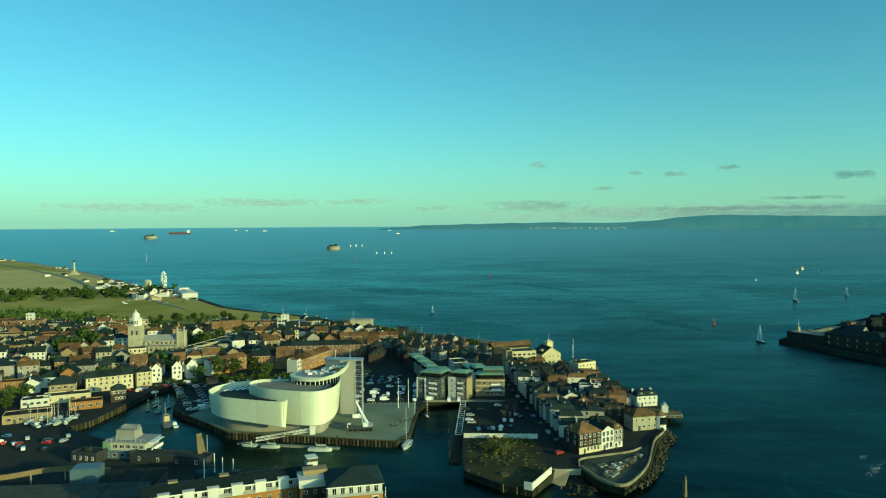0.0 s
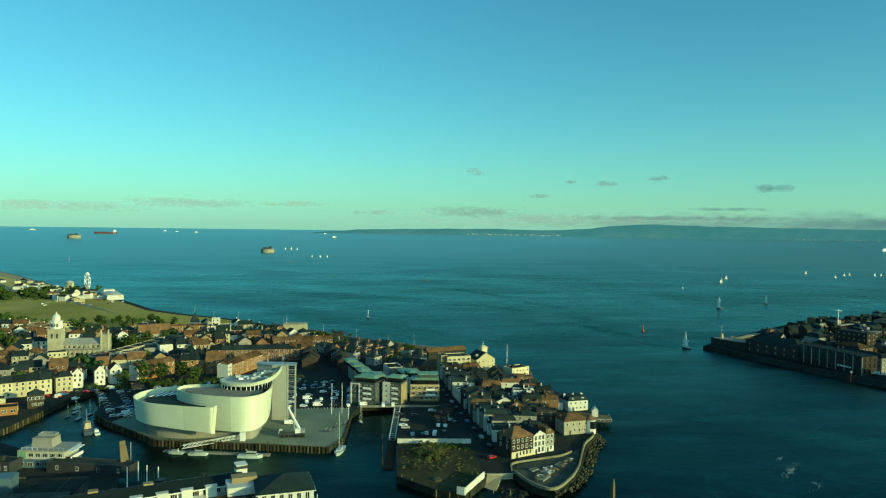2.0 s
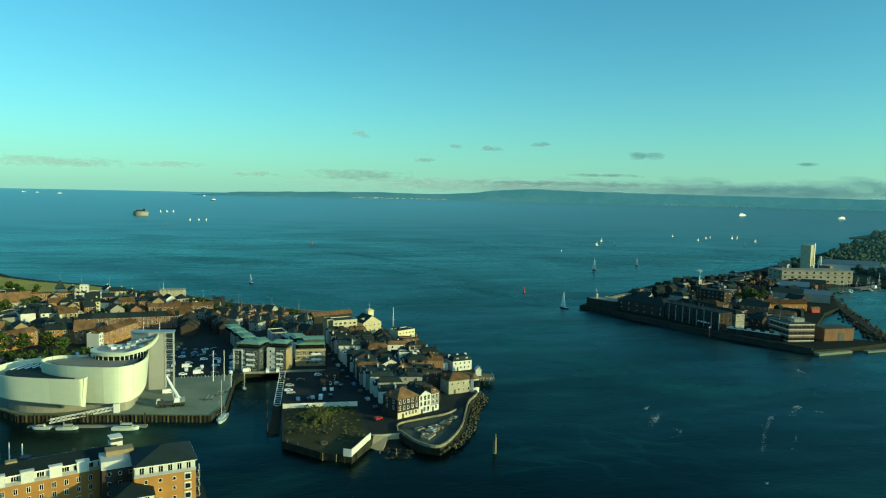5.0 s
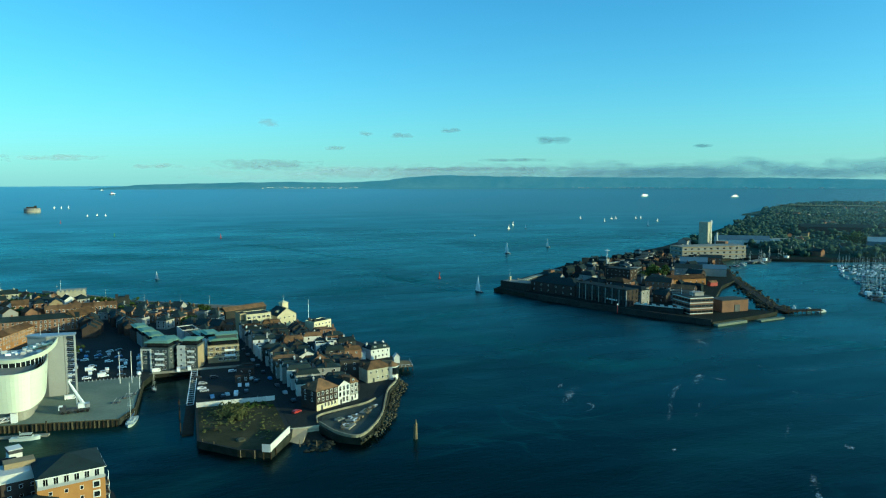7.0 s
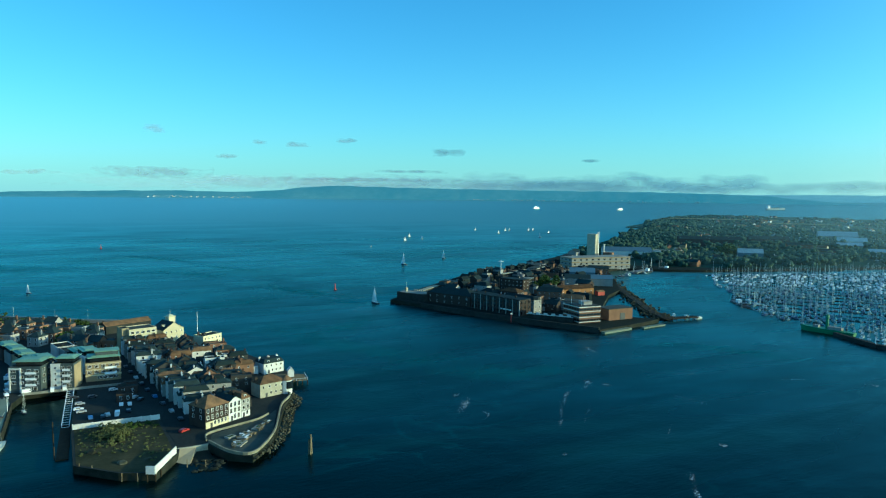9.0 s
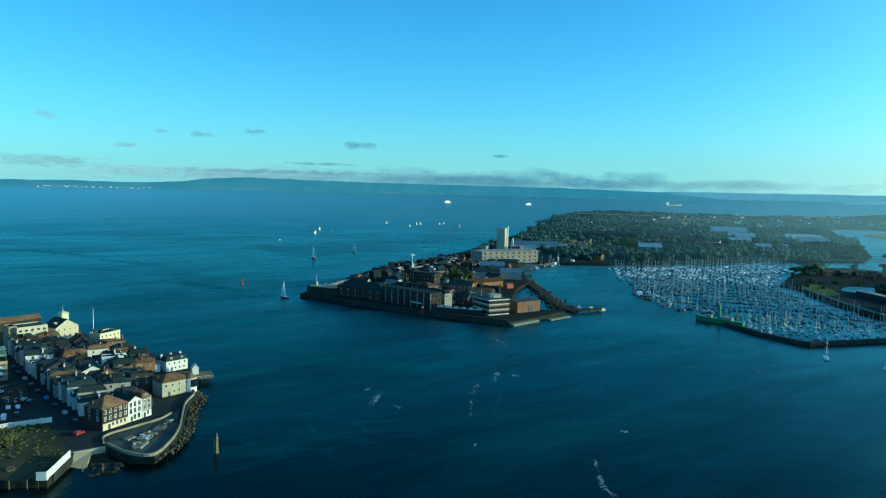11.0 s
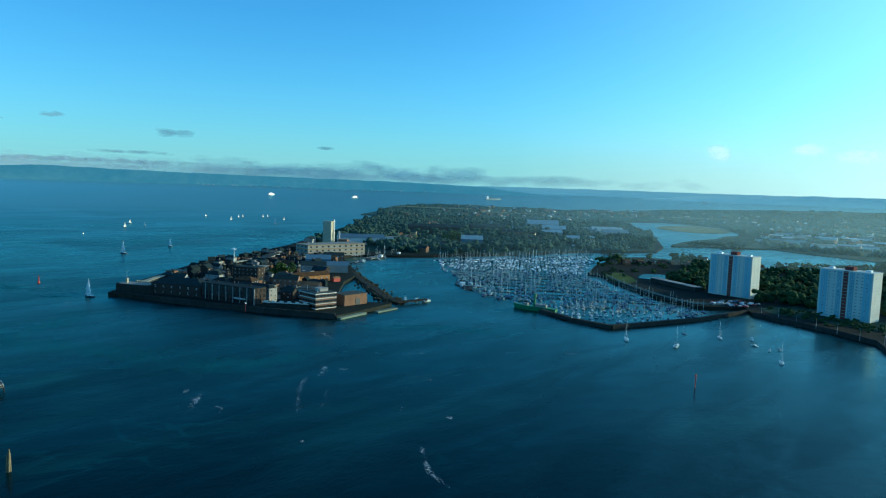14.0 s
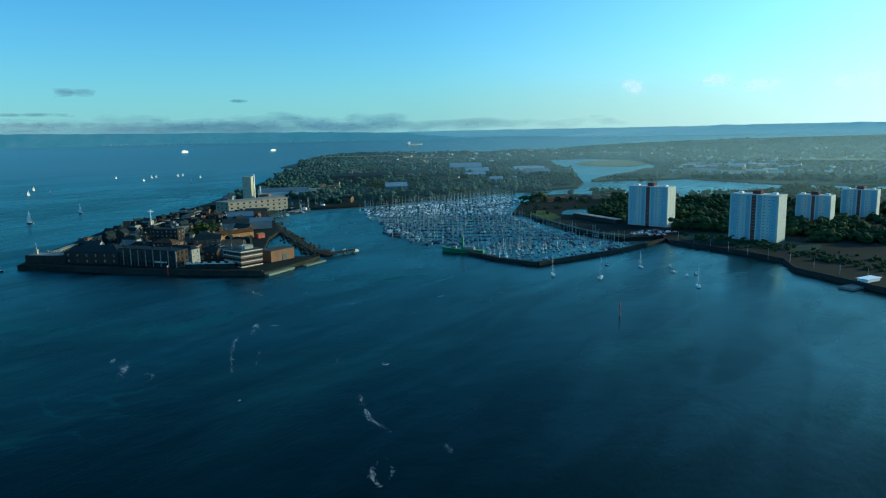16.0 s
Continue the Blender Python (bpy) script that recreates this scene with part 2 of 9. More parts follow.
def water_material():
    m = bpy.data.materials.new("sea_water")
    m.use_nodes = True
    n, l = m.node_tree.nodes, m.node_tree.links
    n.remove(n["Principled BSDF"])
    body, gloss, both, fres = n.new("ShaderNodeBsdfDiffuse"), n.new("ShaderNodeBsdfGlossy"), n.new("ShaderNodeMixShader"), n.new("ShaderNodeFresnel")
    gloss.inputs["Color"].default_value = (0.58, 0.95, 0.92, 1)  # the green water takes the red out of what it mirrors
    fres.inputs["IOR"].default_value = 1.33
    rub, most = n.new("ShaderNodeMath"), n.new("ShaderNodeMath")  # waves hide one another at a low angle
    rub.operation, rub.inputs[1].default_value = "POWER", 1.18
    most.operation = "MULTIPLY"
    l.new(fres.outputs[0], rub.inputs[0])
    l.new(rub.outputs[0], most.inputs[0])
    l.new(most.outputs[0], both.inputs[0])
    l.new(body.outputs[0], both.inputs[1])
    l.new(gloss.outputs[0], both.inputs[2])
    l.new(both.outputs[0], n["Material Output"].inputs["Surface"])
    co = n.new("ShaderNodeTexCoord")

    def noise_tex(scale, detail=4, stretch=(1, 1, 1), distortion=0.0, turn=0.0):
        mp = n.new("ShaderNodeMapping")
        mp.inputs["Scale"].default_value = stretch
        mp.inputs["Rotation"].default_value = (0, 0, turn)
        t = n.new("ShaderNodeTexNoise")
        t.inputs["Scale"].default_value, t.inputs["Detail"].default_value = scale, detail
        t.inputs["Distortion"].default_value = distortion
        l.new(co.outputs["Object"], mp.inputs["Vector"])
        l.new(mp.outputs[0], t.inputs["Vector"])
        return t.outputs["Fac"]

    def remap(v, a, b2, c, d):
        r = n.new("ShaderNodeMapRange")
        for k, x in zip(("From Min", "From Max", "To Min", "To Max"), (a, b2, c, d)):
            r.inputs[k].default_value = x
        l.new(v, r.inputs["Value"])
        return r.outputs[0]

    def mix(fac, a, b2):
        x = n.new("ShaderNodeMix")
        x.data_type = "RGBA"
        l.new(fac, x.inputs["Factor"])
        for s, v in ((x.inputs[6], a), (x.inputs[7], b2)):
            if isinstance(v, tuple):
                s.default_value = (*v, 1)
            else:
                l.new(v, s)
        return x.outputs[2]

    reach = n.new("ShaderNodeVectorMath")
    reach.operation = "LENGTH"
    l.new(co.outputs["Object"], reach.inputs[0])
    even = remap(reach.outputs["Value"], 1300, 2700, 0, 1)  # far out patches and waves are too fine to tell apart

    def calm(v):
        x = n.new("ShaderNodeMix")
        l.new(even, x.inputs["Factor"])
        l.new(v, x.inputs[2])
        x.inputs[3].default_value = 0.56
        return x.outputs[0]

    wind = calm(noise_tex(0.004, 2, (1, 1.6, 1), 0.6, 0.5))
    streak = calm(noise_tex(0.006, 3, (0.6, 1.5, 1), 2.2, 0.35))
    paw, sheen = calm(noise_tex(0.022, 4, (0.45, 1.9, 1), 1.2, 0.45)), n.new("ShaderNodeMath")  # cat's paws
    sheen.operation = "MULTIPLY"
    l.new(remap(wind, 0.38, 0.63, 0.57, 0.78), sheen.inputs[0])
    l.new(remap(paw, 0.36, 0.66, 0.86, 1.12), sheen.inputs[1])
    parts, lean, sunward, screened = n.new("ShaderNodeSeparateXYZ"), n.new("ShaderNodeMath"), n.new("ShaderNodeMath"), n.new("ShaderNodeMath")
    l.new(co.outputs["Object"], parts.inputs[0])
    lean.operation, sunward.operation, screened.operation = "SUBTRACT", "MULTIPLY", "MULTIPLY"
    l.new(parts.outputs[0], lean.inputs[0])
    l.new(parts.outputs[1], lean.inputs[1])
    l.new(sheen.outputs[0], sunward.inputs[0])
    inner = n.new("ShaderNodeMix")  # brighter sunward reflection painted in: the sheen rises towards the right
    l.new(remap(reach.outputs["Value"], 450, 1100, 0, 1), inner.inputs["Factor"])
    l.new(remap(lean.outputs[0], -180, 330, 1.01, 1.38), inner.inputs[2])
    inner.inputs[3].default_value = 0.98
    l.new(inner.outputs[0], sunward.inputs[1])
    l.new(sunward.outputs[0], screened.inputs[0])
    screen = n.new("ShaderNodeMix")  # far waves screen one another; the extra dimming to the right is painted
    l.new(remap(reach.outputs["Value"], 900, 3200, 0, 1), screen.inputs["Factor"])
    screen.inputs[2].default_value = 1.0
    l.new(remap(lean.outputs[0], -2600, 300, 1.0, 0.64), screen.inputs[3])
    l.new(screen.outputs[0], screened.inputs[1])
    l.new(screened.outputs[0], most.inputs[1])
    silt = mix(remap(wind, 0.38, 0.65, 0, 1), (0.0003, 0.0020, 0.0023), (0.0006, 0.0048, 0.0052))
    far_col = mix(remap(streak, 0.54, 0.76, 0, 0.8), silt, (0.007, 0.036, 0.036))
    # thin curling seams where two currents meet, in patches
    seam, patchy = noise_tex(0.011, 5, (0.7, 1.4, 1), 1.6, 0.3), calm(noise_tex(0.0032, 2, (1, 1.3, 1), 0.8, 0.4))
    off, near_seam, both_seams = n.new("ShaderNodeMath"), n.new("ShaderNodeMath"), n.new("ShaderNodeMath")
    off.operation, off.inputs[1].default_value = "SUBTRACT", 0.5
    near_seam.operation, both_seams.operation = "ABSOLUTE", "MULTIPLY"
    l.new(seam, off.inputs[0])
    l.new(off.outputs[0], near_seam.inputs[0])
    l.new(remap(near_seam.outputs[0], 0.0, 0.022, 1, 0), both_seams.inputs[0])
    l.new(remap(patchy, 0.52, 0.66, 0, 0.6), both_seams.inputs[1])
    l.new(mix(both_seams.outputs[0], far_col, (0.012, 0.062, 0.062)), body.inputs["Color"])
    blur, gloom = n.new("ShaderNodeMix"), remap(streak, 0.40, 0.70, 0.23, 0.36)
    l.new(even, blur.inputs["Factor"])
    l.new(gloom, blur.inputs[2])
    blur.inputs[3].default_value = 0.38
    l.new(blur.outputs[0], gloss.inputs["Roughness"])
    swell, chop = noise_tex(0.05, 4, (1, 1.3, 1), 0.3, 0.9), noise_tex(0.42, 4, (0.55, 1.6, 1), 0.3, -0.55)
    add = n.new("ShaderNodeMath")
    add.operation = "MULTIPLY_ADD"
    add.inputs[1].default_value = 0.35
    l.new(chop, add.inputs[0])
    l.new(swell, add.inputs[2])
    bu = n.new("ShaderNodeBump")
    bu.inputs["Distance"].default_value = 1.0
    l.new(add.outputs[0], bu.inputs["Height"])
    l.new(remap(reach.outputs["Value"], 250, 1500, 0.24, 0.02), bu.inputs["Strength"])
    for k in (body, gloss, fres):
        l.new(bu.outputs[0], k.inputs["Normal"])
    return m


WATER = water_material()


def glow_free_foam():
    """Patchy white foam with gaps, for the eddies on the water."""
    m = bpy.data.materials.new("foam")
    m.use_nodes = True
    n, l = m.node_tree.nodes, m.node_tree.links
    b = n["Principled BSDF"]
    b.inputs["Base Color"].default_value, b.inputs["Roughness"].default_value = (0.75, 0.80, 0.80, 1), 0.8
    co, t, r = n.new("ShaderNodeTexCoord"), n.new("ShaderNodeTexNoise"), n.new("ShaderNodeMapRange")
    t.inputs["Scale"].default_value, t.inputs["Detail"].default_value = 1.1, 8
    r.inputs["From Min"].default_value, r.inputs["From Max"].default_value, r.inputs["To Max"].default_value = 0.36, 0.62, 0.75
    l.new(co.outputs["Object"], t.inputs["Vector"])
    l.new(t.outputs["Fac"], r.inputs["Value"])
    l.new(r.outputs[0], b.inputs["Alpha"])
    return m


def cloud_material(name, color, low, high, opacity, sx, sy, lit=0.0):
    m = bpy.data.materials.new(name)
    m.use_nodes = True
    n, l = m.node_tree.nodes, m.node_tree.links
    b = n["Principled BSDF"]
    b.inputs["Base Color"].default_value, b.inputs["Roughness"].default_value = (*color, 1), 1.0
    b.inputs["Specular IOR Level"].default_value = 0
    b.inputs["Emission Color"].default_value, b.inputs["Emission Strength"].default_value = (*color, 1), lit
    co, mp, t = n.new("ShaderNodeTexCoord"), n.new("ShaderNodeMapping"), n.new("ShaderNodeTexNoise")
    mp.inputs["Scale"].default_value = (sx, sx, sy)
    t.inputs["Scale"].default_value, t.inputs["Detail"].default_value = 1.0, 7
    l.new(co.outputs["Object"], mp.inputs["Vector"])
    l.new(mp.outputs[0], t.inputs["Vector"])
    # fade towards the rim of the sheet, by its own generated box
    sep, soft = n.new("ShaderNodeSeparateXYZ"), n.new("ShaderNodeMath")
    uv = n.new("ShaderNodeUVMap")
    l.new(uv.outputs[0], sep.inputs[0])

    def hump(sock):
        a, c = n.new("ShaderNodeMath"), n.new("ShaderNodeMath")
        a.operation, c.operation = "SUBTRACT", "MULTIPLY"
        a.inputs[0].default_value = 1.0
        l.new(sock, a.inputs[1])
        l.new(a.outputs[0], c.inputs[0])
        l.new(sock, c.inputs[1])
        k = n.new("ShaderNodeMath")
        k.operation = "MULTIPLY"
        k.inputs[1].default_value = 4.0
        l.new(c.outputs[0], k.inputs[0])
        return k.outputs[0]

    soft.operation = "MULTIPLY"
    l.new(hump(sep.outputs[0]), soft.inputs[0])
    l.new(hump(sep.outputs[1]), soft.inputs[1])
    su = n.new("ShaderNodeMath")
    su.operation = "ADD"
    half = n.new("ShaderNodeMath")
    half.operation, half.inputs[1].default_value = "MULTIPLY", 0.5
    l.new(soft.outputs[0], half.inputs[0])
    l.new(t.outputs["Fac"], su.inputs[0])
    l.new(half.outputs[0], su.inputs[1])
    r = n.new("ShaderNodeMapRange")
    for k, x in zip(("From Min", "From Max", "To Min", "To Max"), (low, high, 0, opacity)):
        r.inputs[k].default_value = x
    l.new(su.outputs[0], r.inputs["Value"])
    l.new(r.outputs[0], b.inputs["Alpha"])
    return m
# ---- small mesh tools ----
class Shape:
    """Collects boxes, prisms, roofs and tubes into one mesh; mat picks the material slot."""

    def __init__(self):
        self.v, self.f, self.m = [], [], []

    def add(self, verts, faces, mat=0):
        k = len(self.v)
        self.v += [tuple(p) for p in verts]
        self.f += [tuple(i + k for i in f) for f in faces]
        self.m += [mat] * len(faces)
        return self

    def box(self, x, y, z, sx, sy, sz, rot=0.0, mat=0, taper=1.0):
        """A box that stands on z, centred at x, y."""
        c, s = math.cos(rot), math.sin(rot)
        vs = []
        for zz, k in ((z, 1.0), (z + sz, taper)):
            for a, b in ((-1, -1), (1, -1), (1, 1), (-1, 1)):
                px, py = a * sx / 2 * k, b * sy / 2 * k
                vs.append((x + c * px - s * py, y + s * px + c * py, zz))
        return self.add(vs, [(3, 2, 1, 0), (4, 5, 6, 7), (0, 1, 5, 4), (1, 2, 6, 5), (2, 3, 7, 6), (3, 0, 4, 7)], mat)

    def prism(self, outline, z0, z1, mat=0, bottom=False):
        n = len(outline)
        area = sum(outline[i][0] * outline[(i + 1) % n][1] - outline[(i + 1) % n][0] * outline[i][1] for i in range(n))
        o = list(outline) if area > 0 else list(outline)[::-1]
        vs = [(*p, z0) for p in o] + [(*p, z1) for p in o]
        fs = [(i, (i + 1) % n, n + (i + 1) % n, n + i) for i in range(n)] + [tuple(range(n, 2 * n))]
        if bottom:
            fs.append(tuple(range(n))[::-1])
        return self.add(vs, fs, mat)

    def gable(self, w, d, z, h, over=0.3, mat=0, x=0.0, y=0.0, thick=0.18, gable_mat=None):
        """A pitched roof with its ridge along x and real thickness."""
        a, b = w / 2 + over, d / 2 + over
        drop = h * over / (d / 2)
        for s in (-1, 1):
            vs = [(x - a, y + s * b, z - drop), (x + a, y + s * b, z - drop), (x + a, y, z + h), (x - a, y, z + h)]
            vs += [(p, q, r + thick) for p, q, r in vs]
            fs = [(0, 1, 5, 4), (1, 2, 6, 5), (3, 0, 4, 7), (4, 5, 6, 7), (3, 2, 1, 0)]
            self.add(vs, fs if s < 0 else [f[::-1] for f in fs], mat)
        return self

    def gable_ends(self, w, d, z, h, mat=0, x=0.0, y=0.0):
        return self.add([(x - w / 2, y - d / 2, z), (x - w / 2, y + d / 2, z), (x - w / 2, y, z + h),
                         (x + w / 2, y - d / 2, z), (x + w / 2, y + d / 2, z), (x + w / 2, y, z + h)], [(1, 0, 2), (3, 4, 5)], mat)

    def hip(self, w, d, z, h, over=0.3, mat=0, x=0.0, y=0.0, flat=0.0):
        a, b = w / 2 + over, d / 2 + over
        r = max(a - b, 0.05) if a >= b else 0.05
        q = 0.05 if a >= b else b - a
        r, q = r + flat, q + flat
        vs = [(x - a, y - b, z), (x + a, y - b, z), (x + a, y + b, z), (x - a, y + b, z),
              (x - a, y - b, z + 0.15), (x + a, y - b, z + 0.15), (x + a, y + b, z + 0.15), (x - a, y + b, z + 0.15),
              (x - r, y - q, z + h), (x + r, y - q, z + h), (x + r, y + q, z + h), (x - r, y + q, z + h)]
        return self.add(vs, [(3, 2, 1, 0), (0, 1, 5, 4), (1, 2, 6, 5), (2, 3, 7, 6), (3, 0, 4, 7),
                             (4, 5, 9, 8), (5, 6, 10, 9), (6, 7, 11, 10), (7, 4, 8, 11), (8, 9, 10, 11)], mat)

    def tube(self, p, q, r0, r1=None, n=8, mat=0):
        p, q = Vector(p), Vector(q)
        r1 = r0 if r1 is None else r1
        d = (q - p).normalized()
        u = d.orthogonal().normalized()
        w = d.cross(u)
        ring = [(math.cos(2 * math.pi * i / n), math.sin(2 * math.pi * i / n)) for i in range(n)]
        vs = [p + r0 * (c * u + s * w) for c, s in ring] + [q + r1 * (c * u + s * w) for c, s in ring]
        return self.add(vs, [(i, (i + 1) % n, n + (i + 1) % n, n + i) for i in range(n)] + [tuple(range(n, 2 * n)), tuple(range(n))[::-1]], mat)

    def clump(self, x, y, z, r, rng, squash=0.8, mat=0):
        """A ragged low blob: an octahedron split once, each corner pushed in or out."""
        t = 0.526, 0.851
        ico = [(-t[0], t[1], 0), (t[0], t[1], 0), (-t[0], -t[1], 0), (t[0], -t[1], 0), (0, -t[0], t[1]), (0, t[0], t[1]),
               (0, -t[0], -t[1]), (0, t[0], -t[1]), (t[1], 0, -t[0]), (t[1], 0, t[0]), (-t[1], 0, -t[0]), (-t[1], 0, t[0])]
        fs = [(0, 11, 5), (0, 5, 1), (0, 1, 7), (0, 7, 10), (0, 10, 11), (1, 5, 9), (5, 11, 4), (11, 10, 2), (10, 7, 6), (7, 1, 8),
              (3, 9, 4), (3, 4, 2), (3, 2, 6), (3, 6, 8), (3, 8, 9), (4, 9, 5), (2, 4, 11), (6, 2, 10), (8, 6, 7), (9, 8, 1)]
        a = rng.uniform(0, 6.28)
        c, s = math.cos(a), math.sin(a)
        vs = []
        for px, py, pz in ico:
            k = r * rng.uniform(0.55, 1.2)
            vs.append((x + k * (c * px - s * py), y + k * (s * px + c * py), z + k * pz * squash))
        return self.add(vs, fs, mat)

    def mesh(self, name, *mats):
        me = bpy.data.meshes.new(name)
        me.from_pydata(self.v, [], self.f)
        for m in mats:
            me.materials.append(m)
        if len(mats) > 1:
            me.polygons.foreach_set("material_index", self.m)
        me.update()
        return me


def thing(name, x, y, z, rot=0.0, label="", category="", group="", kind=""):
    ob = new(name)
    ob.empty_display_size = 0.5
    ob.location, ob.rotation_euler = (x, y, z), (0, 0, rot)
    return tagged(ob, label, category, group, kind)


def part(name, shape, mats, parent, label="", loc=(0, 0, 0), rot=0.0):
    mats = mats if isinstance(mats, (tuple, list)) else (mats,)
    me = shape if isinstance(shape, bpy.types.Mesh) else shape.mesh(name, *mats)
    ob = new(name, me)
    ob.parent = parent
    ob.location, ob.rotation_euler = loc, (0, 0, rot)
    return tagged(ob, label)


def solid(name, shape, mats, label="", category="", kind="", loc=(0, 0, 0), rot=0.0, group=""):
    """A thing or a piece of the setting that is one mesh."""
    mats = mats if isinstance(mats, (tuple, list)) else (mats,)
    ob = new(name, shape.mesh(name, *mats))
    ob.location, ob.rotation_euler = loc, (0, 0, rot)
    return tagged(ob, label, category, group, kind)


def smooth_line(points, steps=6, closed=False):
    """A Catmull-Rom curve through plan points."""
    pts = [Vector(p) for p in points]
    n, out = len(pts), []
    for i in range(n if closed else n - 1):
        p0 = pts[i - 1] if closed or i else pts[0] * 2 - pts[1]
        p1, p2 = pts[i], pts[(i + 1) % n]
        p3 = pts[(i + 2) % n] if closed or i + 2 < n else p2 * 2 - p1
        for k in range(steps):
            t = k / steps
            out.append(tuple(0.5 * (2 * p1 + (p2 - p0) * t + (2 * p0 - 5 * p1 + 4 * p2 - p3) * t * t + (3 * p1 - p0 - 3 * p2 + p3) * t ** 3)))
    if not closed:
        out.append(tuple(pts[-1]))
    return out


def band(points, z0, z1, thick, lean=0.0):
    """A wall of that thickness along an open plan line; lean pushes its top outward (to the right of the line)."""
    s = Shape()
    pts = [Vector(p) for p in points]
    n, vs = len(pts), []
    for i, p in enumerate(pts):
        d = (pts[min(i + 1, n - 1)] - pts[max(i - 1, 0)]).normalized()
        o = Vector((d.y, -d.x))
        zb, zt = (z0(i / (n - 1)) if callable(z0) else z0), (z1(i / (n - 1)) if callable(z1) else z1)
        a, b = p + o * thick / 2, p - o * thick / 2
        vs += [(*a, zb), (*b, zb), (*(b + o * lean), zt), (*(a + o * lean), zt)]
    fs = []
    for i in range(n - 1):
        k = 4 * i
        fs += [(k, k + 4, k + 7, k + 3), (k + 5, k + 1, k + 2, k + 6), (k + 3, k + 7, k + 6, k + 2), (k + 1, k + 5, k + 4, k)]
    fs += [(0, 3, 2, 1), (4 * n - 4, 4 * n - 3, 4 * n - 2, 4 * n - 1)]
    return s.add(vs, fs)


FLAT = 2400.0


def bowl(r):
    """Past FLAT the far water is drawn in: its true distance for a reach r, so that the skyline lies within five kilometres."""
    s = max(0.0, (r - FLAT) / 2450.0)
    return r * (1 + 2.7 * s * s)


def sheet_z(r):
    return EYE * (1 - r / bowl(r))


def drawn_in(x, y):
    """A far place on the map: where it stands on the drawn-in sheet, and its scale."""
    d = math.hypot(x, y)
    if d <= FLAT:
        return x, y, 0.0, 1.0
    lo, hi = FLAT, 4850.0
    for _ in range(40):
        mid = (lo + hi) / 2
        lo, hi = (mid, hi) if bowl(mid) < d else (lo, mid)
    k = lo / d
    return x * k, y * k, sheet_z(lo), k


def inside(x, y, poly):
    hit = False
    for (x0, y0), (x1, y1) in zip(poly, poly[1:] + poly[:1]):
        if (y0 > y) != (y1 > y) and x < (x1 - x0) * (y - y0) / (y1 - y0) + x0:
            hit = not hit
    return hit
# ---- sea and land ----
GROUND = 3.0


def build_sea():
    rings = [0.0, 60, 120, 180, 240, 300, 400, 500, 650, 800, 1000, 1250, 1500, 1800, 2100, 2400] + [2400 + 122.5 * i for i in range(1, 21)]
    n, s = 144, Shape()
    vs = [(r * math.sin(2 * math.pi * k / n), r * math.cos(2 * math.pi * k / n), sheet_z(r)) for r in rings[1:] for k in range(n)] + [(0, 0, 0)]
    fs = [((i + 1) * n + k, (i + 1) * n + (k + 1) % n, i * n + (k + 1) % n, i * n + k) for i in range(len(rings) - 2) for k in range(n)]
    fs += [(k, (k + 1) % n, len(vs) - 1) for k in range(n)]
    s.add(vs, [f[::-1] for f in fs])
    ob = solid("water", s, WATER, "teal evening sea with wind streaks and tide eddies", "sea", "structure")
    me = ob.data
    if me.polygons[len(me.polygons) // 2].normal.z < 0:
        me.flip_normals()
    me.polygons.foreach_set("use_smooth", [True] * len(me.polygons))
    me.normals_split_custom_set_from_vertices([(0, 0, 1)] * len(me.vertices))  # the sea is level all the way out


build_sea()

SEAFRONT = [(-2600, 2500), (-1650, 1990), (-1283, 2070), (-1084, 1883), (-832, 1598), (-675, 1404), (-574, 1265), (-499, 1172), (-400, 1050), (-344, 985),
            (-266, 868), (-221, 828), (-160, 786), (-108, 735), (-69, 695), (-34, 652), (-2, 626), (24, 606), (50, 590), (74, 550), (88, 520), (102, 473), (113, 430)]
POINT = [(119, 400), (121, 378), (112, 364), (106, 350), (108, 341), (99, 327), (92.5, 310), (86.5, 294.5), (79, 280.5), (69, 268.8), (61, 275), (56, 290), (46, 291),
         (44, 284), (34, 268), (22, 274), (8, 289), (9, 335), (14, 398), (6, 406), (-9, 404), (-14, 388), (-16, 342), (-22, 328), (-52, 334)]
CAMBER = [(-105, 343), (-116, 355), (-138, 376), (-151, 393), (-156, 420), (-162, 445), (-170, 450), (-178, 430), (-180, 400), (-183, 366), (-190, 353), (-178, 346),
          (-159, 332), (-150, 317), (-122, 308), (-103, 292), (-96, 268), (-24, 259), (-19.5, 250), (-17, 236), (-16, 200), (5, 120), (40, 60), (50, 0), (50, -250), (-2600, -250)]
TOWN_LAND = SEAFRONT + POINT + CAMBER
s = Shape().prism(TOWN_LAND, -2, GROUND)
s.m = [1] * (len(s.f) - 1) + [0]
solid("ground_town", s, (ASPHALT, QUAYWALL), "dark asphalt and cobbled ground behind weathered quay walls", "ground", "structure")

HASLAR_SEA = [(288, 608), (344, 660), (448, 746), (546, 796), (721, 906), (1099, 1195), (1690, 1640), (1900, 1300), (2060, 960), (1760, 800), (1744, 740), (1500, 622), (1330, 540), (1215, 505),
              (1110, 572), (1000, 602), (880, 634), (790, 668), (745, 696), (700, 735), (661, 722), (600, 640), (540, 566), (500, 540), (432, 476), (424, 440), (442, 417),
              (418, 411), (392, 407), (366, 403), (345, 447), (325, 494), (305, 554)]
s = Shape().prism(HASLAR_SEA, -2, GROUND)
s.m = [1] * (len(s.f) - 1) + [0]
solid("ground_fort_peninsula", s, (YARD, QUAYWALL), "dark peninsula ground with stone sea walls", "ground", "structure")
